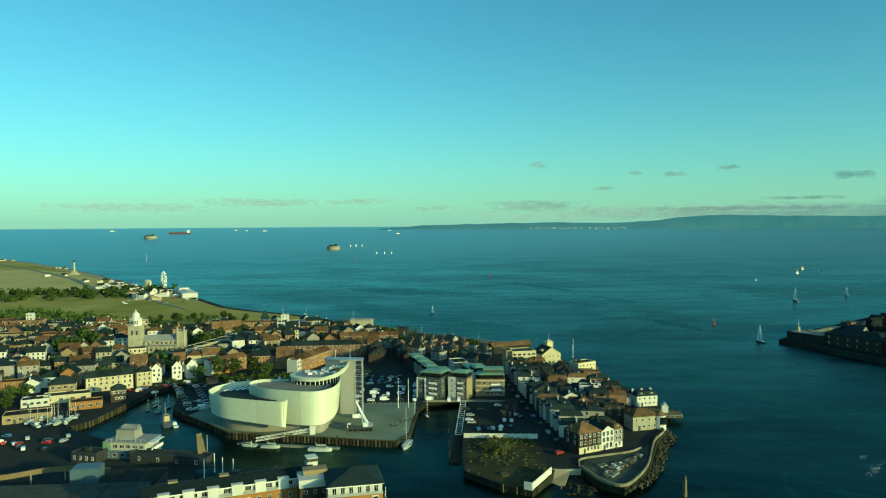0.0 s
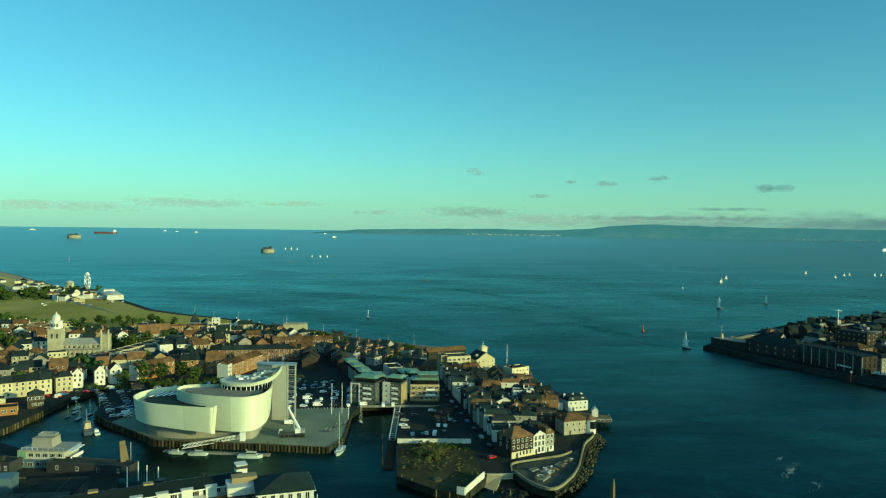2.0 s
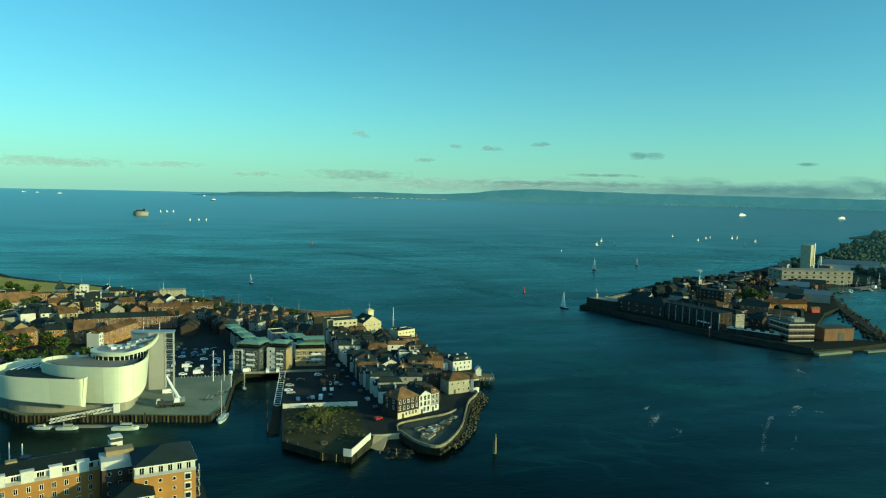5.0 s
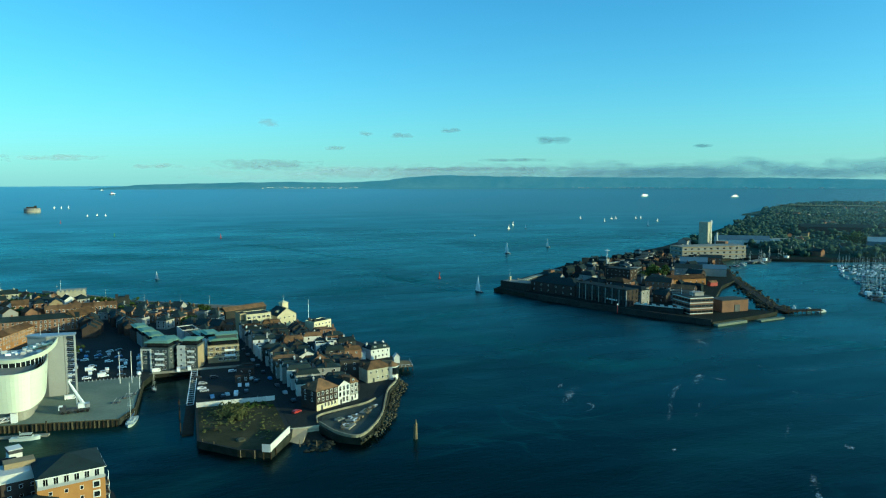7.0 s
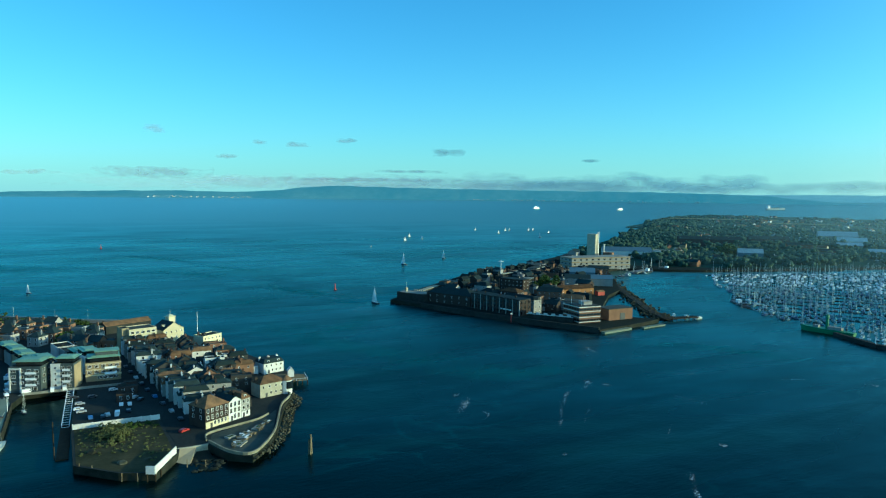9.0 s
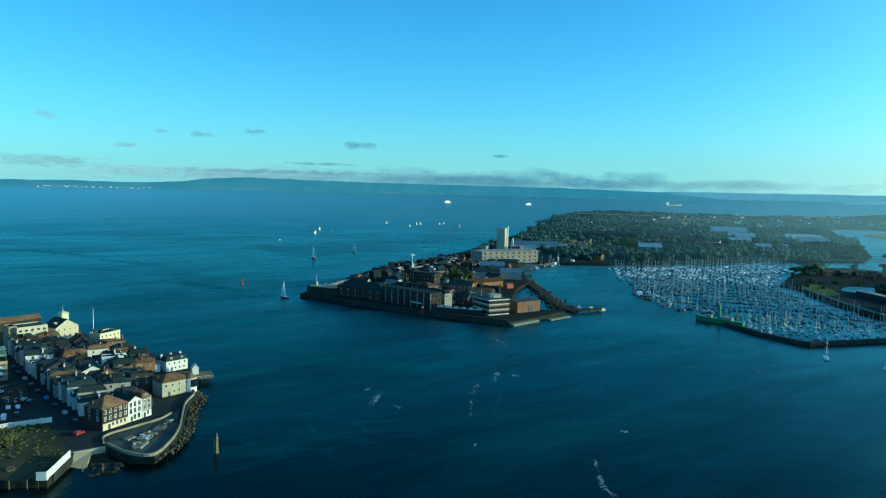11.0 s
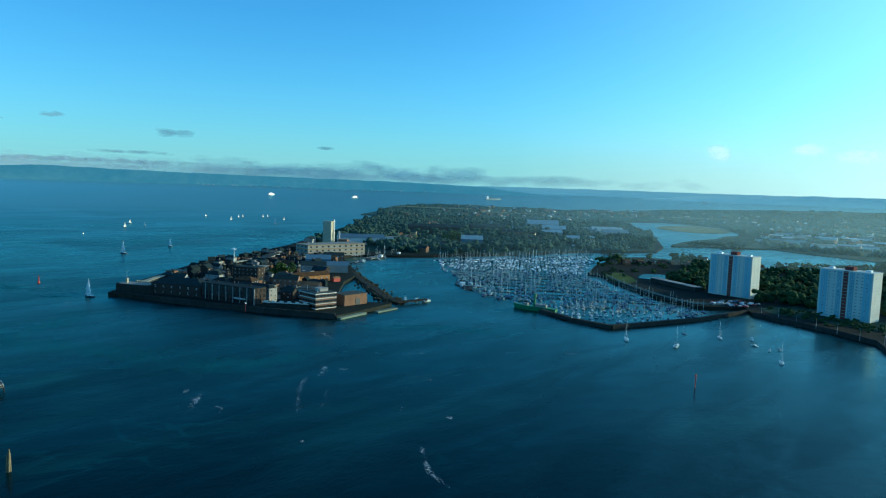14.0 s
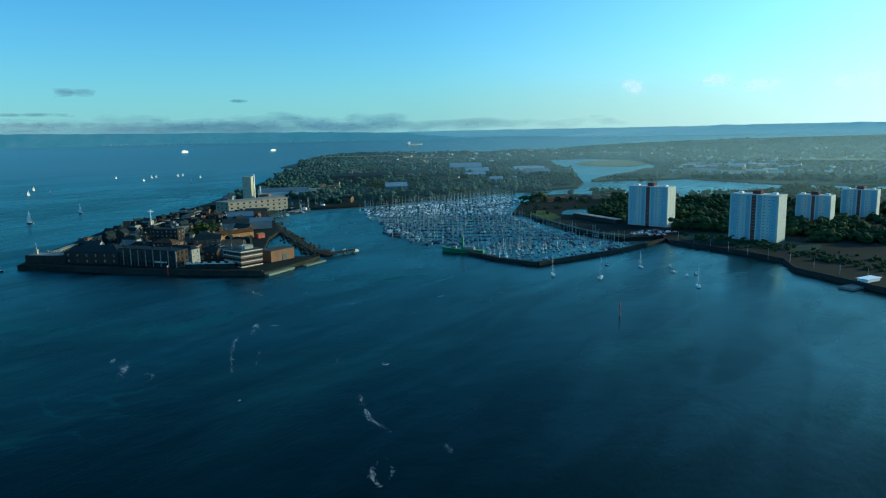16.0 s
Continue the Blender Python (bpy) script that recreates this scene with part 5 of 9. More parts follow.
for i in range(4):
    green_flats(22 - 4 * i, 441 + 15.5 * i, radians(102), 15, 10, 2 if i else 3, (WHITE, DARKBRICK, GREYWALL)[i % 3], "terrace of pale flats with green sheet roofs", i < 2)
for i in range(14, 26):
    x, y = -38 + 50 * (i % 2) * 0.4 - 1.4 * (i // 2) + rng.uniform(-3, 3), 455 + 8.5 * (i // 2)
    # dark walls picked to stand in for the evening shade here
    house(x, y, radians(100), 8.3, 9, 2, "gable", rng.choice((DARKBRICK, DARKBRICK, GREYWALL)), SLATE, "", 2, "terrace house under slates, evening shade put in its dark walls", pitch=0.6)
for i in range(16):
    park(-52 + 5.6 * (i % 5) + rng.uniform(-1, 1), 446 + 9 * (i // 5) + rng.uniform(-1, 1), 100 + rng.choice((0, 0, 90)) + rng.uniform(-5, 5), rng.choice((1, 2, 2, 2, 4)))
# shaded terraces between the flats and the ramparts
shade = Shape()
SHADE = [(-22, 525), (12, 500), (34, 470), (40, 500), (36, 540), (10, 590), (-38, 618), (-60, 610), (-40, 560)]
for i in range(14):
    for j in range(14):
        x, y = -64 + 8.4 * i + 0.3 * j, 470 + 13 * j - 3 * i
        if inside(x, y, SHADE) and rng.random() < 0.75:
            far_house(shade, x, y, GROUND, radians(-35 + rng.uniform(-4, 4)), 8.2, 9, rng.choice((5.0, 5.6, 6.2)), rng.choice(("gable", "hip", "flat")), GREYWALL if rng.random() < 0.3 else BRICK, SLATE)
solid("terrace_rows", shade, JOINED, "rows of slate-roofed terraces below the ramparts", "houses", "stuff")
# ---- the white headquarters on the quay ----
hq = thing("headquarters_building", 0, 0, GROUND + 3.44, 0, "white curved membrane-clad headquarters building on a concrete quay", "building")
hq.scale = (0.9663, 0.9663, 0.9663)
LEFT = smooth_line([(-99, 393), (-111, 391), (-120.5, 382), (-121.5, 369), (-113, 358), (-97, 350.8), (-81.5, 346.0), (-79.0, 346.2), (-78.4, 348.4)], 8)
RIGHT = smooth_line([(-84, 381), (-98, 380), (-101, 371), (-92, 361), (-78, 354), (-64.5, 350.8), (-57.6, 357), (-55.6, 368), (-57.5, 387)], 8)


def screen(line, zb, zt, pieces, name):
    n = len(line) - 1
    for k in range(pieces):
        i0, i1 = k * n // pieces, (k + 1) * n // pieces
        pts = [Vector(p) for p in line[i0:i1 + 1]]
        pts[0] = pts[0].lerp(pts[1], 0.006)
        pts[-1] = pts[-1].lerp(pts[-2], 0.006)
        f0, f1 = i0 / n, i1 / n
        part(name, band([tuple(p) for p in pts], lambda u: zb(f0 + (f1 - f0) * u), lambda u: zt(f0 + (f1 - f0) * u), 0.5, 1.2), MEMBRANE, hq)


screen(LEFT, lambda u: 5.2 - 4.2 * u ** 1.5, lambda u: 14.2 + 0.9 * u, 6, "membrane_panel")
screen(RIGHT, lambda u: 3.2 - 2.0 * math.sin(math.pi * u) + 3.5 * max(0, u - 0.7) / 0.3, lambda u: 17.6 + 1.6 * u + 1.2 * max(0, u - 0.75) / 0.25, 7, "membrane_panel")
INNER_L = smooth_line([(-99, 389), (-110, 388), (-117, 381), (-118, 370), (-111, 361), (-97, 354.5), (-82, 350), (-72, 372)], 4)
INNER_R = smooth_line([(-84, 379), (-96, 377), (-98, 371), (-90, 363), (-78, 357), (-67, 355), (-61.5, 361), (-59.5, 371), (-61, 389), (-74, 393)], 4, True)
part("ground_floor", Shape().prism(smooth_line([(-98, 388), (-114, 384), (-116.5, 370), (-109, 361), (-94, 356.5), (-80, 358), (-66, 354), (-60.4, 359), (-59.5, 386)], 4), -3.56, 5), CONCRETE, hq, "grey concrete ground floor")
part("lower_block", Shape().prism(INNER_L, 4, 12.6), GREYPANEL, hq)
lr_ = part("lower_roof", Shape().prism(smooth_line([(-99, 388.6), (-110, 387.6), (-116.6, 380.8), (-117.6, 370), (-110.8, 361.4), (-97, 355), (-86, 352.4), (-76, 372)], 4), 12.65, 12.8), SLATE, hq, "dark glazed lower roof")
for i in range(6):
    part("roof_light", Shape().box(-115 + 2.9 * i, 380.5 + 0.5 * i, 12.85, 1.0, 11 - 0.7 * i, 0.25, radians(-20)), WHITEMETAL, lr_)
part("upper_block", Shape().prism(INNER_R, 4, 17.0), GREYPANEL, hq)
part("upper_roof", Shape().prism(INNER_R, 17.02, 17.2), CONCRETE, hq, "pale flat upper roof")
PAV = [(-67 + 11.5 * math.cos(a * math.pi / 16) * (1.25 if math.cos(a * math.pi / 16) < 0 else 0.9), 379 + 10 * math.sin(a * math.pi / 16)) for a in range(32)]
pg = part("pavilion_glazing", Shape().prism(PAV, 17.2, 20.2), GLASS, hq)
for i in range(32):
    x, y = PAV[i]
    part("mullion", Shape().box(0, 0, 17.2, 0.3, 0.3, 3.0), WHITEMETAL, pg, loc=(x, y, 0))
pr = part("pavilion_roof", Shape().prism([(-67 + (x + 67) * 1.07, 379 + (y - 379) * 1.07) for x, y in PAV], 20.2, 21.1, bottom=True), MEMBRANE, hq)
part("roof_deck", Shape().prism([(-67 + (x + 67) * 0.86, 379 + (y - 379) * 0.86) for x, y in PAV], 21.1, 21.25), GREYPANEL, hq)
for i in range(9):
    part("roof_plant", Shape().box(0, 0, 0, rng.uniform(1.4, 2.6), rng.uniform(1.2, 2), rng.uniform(0.7, 1.5)), rng.choice((WHITEMETAL, METAL)), pr, loc=(-74 + 2.2 * i + rng.uniform(-0.5, 0.5), 378 + rng.uniform(-4, 5), 21.25), rot=0.3)
SWEEP = smooth_line([(-81.5, 379), (-79, 371.5), (-72, 367.6), (-63, 367.8), (-56.4, 372.5), (-53.4, 380), (-52.4, 388.6)], 5)
part("roof_rim", band(SWEEP, lambda u: 19.6 + 3.6 * max(0, u - 0.45) / 0.55, lambda u: 21.3 + 4.9 * max(0, u - 0.45) / 0.55, 0.5, 0.5), MEMBRANE, hq, "pale rim sweeping up to the slab wall")
part("raised_deck", Shape().add([(-66, 384, 21.4), (-54, 388, 24.2), (-56, 393, 24.2), (-68, 393, 21.4), (-66, 384, 20.9), (-54, 388, 23.4), (-56, 393, 23.4), (-68, 393, 20.9)], [(0, 1, 2, 3), (0, 4, 5, 1), (1, 5, 6, 2), (2, 6, 7, 3), (3, 7, 4, 0)]), MEMBRANE, hq)
for i in range(10):
    part("roof_plant", Shape().box(0, 0, 0, rng.uniform(0.8, 2.0), rng.uniform(0.8, 1.6), rng.uniform(0.5, 1.3)), rng.choice((WHITEMETAL, METAL, BLUEPAINT)), hq, loc=(-66 + 1.05 * i, 387 + rng.uniform(-1, 4), 21.4 + 0.24 * i), rot=0.3)
part("solar_array", Shape().box(-90, 386, 14.4, 12, 4, 0.2, 0.15), BLUEPAINT, hq)
part("slab_wall", Shape().prism([(-57, 389), (-49.6, 389.4), (-49.6, 393.6), (-64, 397), (-66, 394)], -3.56, 26.2), GREYPANEL, hq, "tall grey slab wall")
part("slab_cap", Shape().prism([(-66.6, 393.4), (-57.2, 388.4), (-44.4, 388.4), (-44.4, 394.4), (-64.2, 397.6)], 26.2, 26.9, bottom=True), METAL, hq)
lat = Shape()
for x in (-49, -45):
    for y in (389.4, 393.4):
        lat.tube((x, y, -3.56), (x, y, 26.2), 0.25, n=6)
for i in range(9):
    z = 2.9 * i
    for a, b in (((-49, 389.4), (-45, 389.4)), ((-45, 389.4), (-45, 393.4)), ((-49, 393.4), (-45, 393.4))):
        lat.tube((*a, z + 2.9), (*b, z + 2.9), 0.16, n=5)
stf = part("stair_tower_frame", lat, METAL, hq, "open steel lattice stair tower")
for i in range(9):
    part("stair_flight", Shape().box(-47, 391.4, 2.9 * i + 1.4, 3.2, 3.2, 0.2), DARKMETAL, stf)
for x in (-60, -52):
    part("flagpole", Shape().tube((x, 393, 26.9), (x, 393, 31.5), 0.1, 0.06), WHITEMETAL, hq)
part("side_glazing", Shape().prism([(-60, 362), (-57.2, 364), (-57.6, 386), (-60, 388)], 2, 15.5), GLASS, hq, "tall glazing behind the open side")

# quay edge: fender piles and kerb
edge = smooth_line([(-14, 387), (-16.3, 342), (-22.4, 327.7), (-52, 333.6), (-105, 342.6), (-116.4, 354.6), (-138.4, 375.6), (-151, 392)], 1)
fend = thing("quay_fender_piling", 0, 0, 0, 0, "row of weathered timber fender piles along the quay", "piling")
OLDPILE = material("weathered_pile", (0.105, 0.088, 0.050), 0.9, 0.35, 0.4, 3, 0.4, second=(0.055, 0.050, 0.030), per_object=0.5)
PILE = Shape().box(0, 0, -2.5, 0.55, 0.55, 5.7).mesh("pile", OLDPILE)
PILE_D = Shape().box(0, 0, -2.5, 0.5, 0.5, 5.2).mesh("pile", TIMBER)
kerb = Shape()
for (x0, y0), (x1, y1) in zip(edge[:-1], edge[1:]):
    n = max(1, int(math.hypot(x1 - x0, y1 - y0) / 1.7))
    for i in range(n):
        u = (i + 0.5) / n
        ang = math.atan2(y1 - y0, x1 - x0)
        part("fender_post", PILE if i % 3 else PILE_D, None, fend, loc=(x0 + (x1 - x0) * u + 0.3 * math.sin(ang), y0 + (y1 - y0) * u - 0.3 * math.cos(ang), 0), rot=ang)
    part("kerb", Shape().box((x0 + x1) / 2, (y0 + y1) / 2 + 0.5, 3.05, math.hypot(x1 - x0, y1 - y0), 0.5, 0.3, math.atan2(y1 - y0, x1 - x0)), OLDPILE, fend)

# crane, poles, quayside bits
cr = thing("mobile_crane", -41, 346, GROUND + 0.05, radians(4), "white mobile crane with a raised telescopic boom", "crane")
cr.scale = (1.2, 1.2, 1.15)
part("chassis", Shape().box(0, 0, 0.8, 10, 2.5, 0.9).box(-4, 0, 1.7, 2, 2.4, 1.2), DARKMETAL, cr)
part("cab", Shape().box(2.2, 0, 1.7, 2.4, 2.4, 1.8, taper=0.9), WHITEMETAL, cr)
bm_ = part("boom", Shape().tube((3.2, 0, 2.2), (-0.6, 1.6, 9.5), 0.7, 0.5, 6).tube((-0.6, 1.6, 9.5), (-1.8, 2.2, 12.0), 0.45, 0.35, 6), WHITEMETAL, cr)
part("counterweight", Shape().box(4.2, 0, 1.7, 1.6, 2.6, 1.5), METAL, cr)
part("driver_cab", Shape().box(-4.6, 0, 1.6, 1.5, 2.3, 1.5, taper=0.85), WHITEMETAL, cr)
part("ram", Shape().tube((0.8, 0, 2.4), (0.6, 1.2, 7.2), 0.3, n=6), METAL, bm_)
for x in (-4, -2.2, 1, 2.6, 4.2):
    for y in (-1.2, 1.2):
        part("wheel", Shape().tube((0, -0.2, 0), (0, 0.2, 0), 0.55, n=8), RUBBER, cr, loc=(x, y, 0.55))
park(-45, 368, 10, 5)
for x in (-25, -19.5):
    pole("flagpole", x, 388, GROUND, 16.5, 0.2, WHITEMETAL, "tall white flagpole on the quay", "flagpole", "quay flagpoles")
pole("flagpole", -15.4, 375, GROUND, 9, 0.14, WHITEMETAL, "slender white lamp mast on the quay", "flagpole")
bol = thing("bollard_line", 0, 0, GROUND + 0.05, 0, "row of white bollards closing the quay", "bollards")
for i in range(16):
    part("bollard", Shape().tube((0, 0, 0), (0, 0, 0.9), 0.18, n=6), METAL, bol, loc=(-42 + 1.75 * i, 397.5, 0))
for i in range(5):
    pal = thing("equipment_pile", -26 + 2.2 * i, 352 + rng.uniform(-2, 2) + 3 * i, GROUND + 0.05, rng.random(), "dark heap of deck gear on the quay", "gear", "quay gear")
    part("frame", Shape().box(0, 0, 0, 1.6, 1.2, 0.7), DARKMETAL, pal)
    part("pole", Shape().tube((0, 0, 0.6), (1.5, 0.5, 2.4), 0.07, n=5), METAL, pal)

# pontoon, gangway and boats below the quay
pb = thing("floating_pontoon", 0, 0, 0, radians(0), "pale floating pontoon with a covered gangway", "pontoon")
part("deck", Shape().prism([(-98, 333.8), (-49, 325.6), (-48.6, 328), (-97.6, 336)], -0.2, 0.7, bottom=True), CONCRETE, pb)
tr = Shape()
for k in (0, 1.8):
    tr.tube((-90, 335.6 + k, 1.0), (-65, 340 + k, 4.2), 0.12, n=4).tube((-90, 335.6 + k, 2.4), (-65, 340 + k, 5.6), 0.12, n=4)
    for i in range(14):
        u, v = i / 14, (i + 1) / 14
        tr.tube((-90 + 25 * u, 335.6 + 4.4 * u + k, 1 + 3.2 * u), (-90 + 25 * v, 335.6 + 4.4 * v + k, 2.4 + 3.2 * v), 0.09, n=4)
gwy = part("gangway", tr, WHITEMETAL, pb)
part("gangway_deck", Shape().add([(-90, 335.6, 1.0), (-90, 337.4, 1.0), (-65, 341.8, 4.2), (-65, 340, 4.2), (-90, 335.6, 0.85), (-90, 337.4, 0.85), (-65, 341.8, 4.05), (-65, 340, 4.05)],
     [(0, 3, 2, 1), (4, 5, 6, 7), (0, 1, 5, 4), (1, 2, 6, 5), (2, 3, 7, 6), (3, 0, 4, 7)]), METAL, gwy)
part("gatehouse", Shape().box(-63.5, 340.5, 3.0, 2.4, 2.2, 4.2), WHITEMETAL, pb)
for x, y in ((-96, 337), (-72, 333), (-50, 329.3)):
    part("support_post", Shape().tube((0, 0, -2), (0, 0, 5.5), 0.3), TIMBER, pb, loc=(x, y, 0))
copy_thing(YACHTS[3], pose(-57, 324.6, 0, 0, 0, -8) @ Matrix.Scale(1.25, 4))
copy_thing(YACHTS[3], pose(-81, 329.3, 0, 0, 0, -8) @ Matrix.Scale(1.0, 4))
copy_thing(YACHTS[3], pose(-92, 331.8, 0, 0, 0, 170) @ Matrix.Scale(0.85, 4))
copy_thing(YACHTS[1], pose(-17.5, 331, 0, 0, 0, -100) @ Matrix.Scale(1.1, 4))
copy_thing(YACHTS[2], pose(-9, 380, 0, 0, 0, -80) @ Matrix.Scale(0.8, 4))
fb = thing("fishing_trawler", -146, 370, 0, radians(118), "dark steel fishing trawler with white wheelhouse at the quay", "boat")
part("hull", hull_shape(17, 5.2, 2.2, stern=0.9), HULLDARK, fb)
part("wheelhouse", Shape().box(-1.5, 0, 2.1, 4.2, 3.2, 3.0, taper=0.92), CREAM, fb)
part("deck_gear", Shape().box(2.5, 0.8, 2.0, 2.2, 1.4, 1.1).box(4.8, -0.5, 2.1, 1.4, 1.8, 0.8).tube((-3.6, 1, 2), (-4.4, 1.4, 7), 0.12), DARKMETAL, fb)
part("mast", Shape().tube((1.5, 0, 2), (1.5, 0, 11), 0.18, 0.1).tube((1.5, 0, 8.5), (-5, 0, 5), 0.1, n=5), METAL, fb)
part("gantry", Shape().tube((-6.5, -2, 2), (-6.5, -2, 6), 0.18).tube((-6.5, 2, 2), (-6.5, 2, 6), 0.18).tube((-6.5, -2, 6), (-6.5, 2, 6), 0.18), DARKMETAL, fb)
copy_thing(YACHTS[3], pose(-140, 366, 0, 0, 0, 122) @ Matrix.Scale(0.95, 4))

# cars and vans behind the building
for i in range(36):
    x, y = -58 + 8.2 * (i % 6) + rng.uniform(-0.8, 0.8), 404 + 8.2 * (i // 6) + rng.uniform(-1.2, 1.2)
    if rng.random() < 0.85:
        park(x, y, 8 + rng.choice((0, 90)) + rng.uniform(-4, 4), rng.choice((0, 0, 5, 1, 2, 3, 4)))
for i in range(16):
    park(-126 - 1.2 * i % 9 + rng.uniform(-9, 9), 384 + 2.7 * i, rng.uniform(0, 180))
# ---- the old town behind the dock, the common and the seafront ----
patch("ground_shore_grass", [(-2500, 2430), (-1652, 1982), (-1288, 2062), (-1090, 1875), (-838, 1590), (-681, 1396), (-580, 1257), (-505, 1164), (-406, 1042), (-350, 977), (-272, 860), (-227, 820), (-165, 779), (-113, 729), (-140, 705), (-200, 735), (-310, 705), (-480, 700), (-900, 760), (-2500, 1000)], GRASS, "rough grass of the common behind the shore", GROUND + 0.2)
patch("road_seafront", smooth_line([(-1300, 1980), (-1110, 1800), (-850, 1515), (-690, 1330), (-540, 1110), (-440, 1010), (-380, 940), (-300, 835), (-297, 829), (-384, 932), (-445, 1002), (-547, 1102), (-697, 1322), (-857, 1507), (-1116, 1792), (-1306, 1972)], 2, True), QUAYTOP, "seafront road along the shore", GROUND + 0.6)
patch("ground_common_dry", smooth_line([(-1010, 1600), (-832, 1525), (-690, 1372), (-560, 1200), (-544, 1080), (-663, 1150), (-640, 1010), (-900, 1000), (-1300, 1300)], 3, True), DRYGRASS, "wide parched grass common behind the seafront", GROUND + 0.5)
patch("ground_common_green", smooth_line([(-640, 860), (-560, 945), (-517, 1000), (-440, 965), (-329, 860), (-300, 800), (-300, 750), (-320, 700), (-365, 695), (-400, 730), (-480, 790)], 3, True), GRASS, "green mown grass of the common", GROUND + 0.4)
patch("ground_ramparts", smooth_line([(-322, 868), (-270, 850), (-212, 785), (-165, 735), (-100, 690), (-60, 650), (0, 590), (28, 545), (20, 530), (-10, 560), (-60, 640), (-110, 680), (-200, 745), (-280, 800)], 2, True), GRASS, "grassed ramparts along the shore", GROUND + 0.4)
patch("beach", [(-1283, 2060), (-1084, 1878), (-832, 1593), (-675, 1399), (-574, 1260), (-499, 1167), (-520, 1165), (-600, 1258), (-700, 1395), (-855, 1590), (-1105, 1872), (-1300, 2055)], SAND, "pale shingle beach along the seafront", GROUND + 0.3)
rp = thing("rampart_wall", 0, 0, GROUND, 0, "long low stone rampart wall above the shore", "wall")
RAMP = smooth_line([(-108, 734), (-69, 694), (-34, 651), (-2, 625), (24, 604), (50, 588)], 4)
for i in range(0, len(RAMP) - 1, 2):
    part("wall_section", band(RAMP[i:i + 3], 0, 2.6, 1.6), GREYWALL, rp)
for x, y in ((-52, 676), (-20, 642), (8, 617), (30, 603), (-95, 722), (-150, 776), (-180, 796), (-205, 815)):
    pole("street_lamp", x, y, GROUND, 10, 0.14, METAL, "slender lamp post on the ramparts", "lamp post", "rampart lamps")
sq = thing("square_tower", -76, 660, GROUND, radians(4), "squat square stone tower with a flat battlemented roof", "tower")
part("wall", Shape().box(0, 0, -0.5, 21, 17, 12).box(0, 0, 11.5, 21.6, 17.6, 0.5), STONE, sq)
for i in range(7):
    part("merlon", Shape().box(-9.4 + 3.1 * i, -8.3, 12, 1.8, 0.8, 1.1), STONE, sq)
for i in range(3):
    part("window", WIN["small"], None, sq, loc=(-6 + 6 * i, -8.5, 7))
part("flagpole", Shape().tube((-8, 0, 12), (-8, 0, 21), 0.14, 0.07), WHITEMETAL, sq)
solid("ruined_tower", Shape().box(0, 0, -0.4, 10, 9, 9).box(-4, -3, 8.6, 2, 2, 2.5).box(3.6, -3.4, 8.6, 2.4, 2, 1.8), DARKSTONE, "broken stone tower stump on the ramparts", "tower", loc=(-36, 630, GROUND))

# cathedral
ca = thing("cathedral", -232, 566, GROUND, radians(6), "pale stone cathedral with a white domed lantern tower", "cathedral")
ct = part("tower", Shape().box(-12, -3, -0.5, 9.5, 9.5, 21.5).box(-12, -3, 21, 10.1, 10.1, 0.6), STONE, ca)
cl = part("lantern", Shape().tube((-12, -3, 21.6), (-12, -3, 27.0), 4.5, 4.4, 8).tube((-12, -3, 27.0), (-12, -3, 27.4), 4.8, 4.8, 8), WHITE, ca, "white octagonal wooden lantern")
part("cupola", Shape().tube((-12, -3, 27.4), (-12, -3, 30.4), 2.9, 2.8, 8).tube((-12, -3, 30.4), (-12, -3, 31.6), 3.0, 2.0, 8).tube((-12, -3, 31.6), (-12, -3, 32.6), 1.9, 0.7, 8).tube((-12, -3, 32.6), (-12, -3, 34), 0.5, 0.4, 8), WHITE, ca)
part("weathervane", Shape().tube((-12, -3, 33.8), (-12, -3, 36.4), 0.1, 0.05, 5), DARKMETAL, ca)
part("nave", Shape().box(6, 2, -0.5, 28, 13, 9.5).gable_ends(28, 13, 9, 4, x=6, y=2), STONE, ca)
part("nave_roof", Shape().gable(28, 13, 9, 4, x=6, y=2), GREYPANEL, ca)
part("aisle", Shape().box(6, -7, -0.5, 28, 5.5, 6), STONE, ca)
part("aisle_roof", Shape().box(6, -7, 5.5, 28.4, 5.8, 0.4), GREYPANEL, ca)
part("west_tower", Shape().box(22.5, -1, -0.5, 6, 8, 17), STONE, ca)
for i in range(8):
    part("window", WIN["tall"], None, ca, loc=(-6 + 3.4 * i, -9.75, 2.8))
    part("window", WIN["tall"], None, ca, loc=(-6 + 3.4 * i, -4.5, 7.3))
for k in (-13.8, -10.2):
    part("louvre", Shape().box(k, -7.76, 14.5, 1.3, 0.2, 3.4), DARKMETAL, ct)
for k in (-2, -1, 0, 1, 2):
    part("lantern_window", Shape().box(-12 + 1.1 * k, -7.35 + 0.22 * abs(k), 23, 0.6, 0.2, 2.6), DARKMETAL, cl)
for i in range(9):
    part("buttress", Shape().box(-7.7 + 3.4 * i, -10.1, -0.5, 0.7, 1.0, 6.6), STONE, ca)
    part("clerestory_pier", Shape().box(-7.7 + 3.4 * i, -4.75, 5.5, 0.5, 0.6, 4.6), STONE, ca)
for k in (-1, 1):
    part("turret", Shape().tube((22.5 + 2.6 * k, -4.6, 0), (22.5 + 2.6 * k, -4.6, 19), 0.9, 0.8, 8).tube((22.5 + 2.6 * k, -4.6, 19), (22.5 + 2.6 * k, -4.6, 20.6), 0.9, 0.1, 8), STONE, ca)

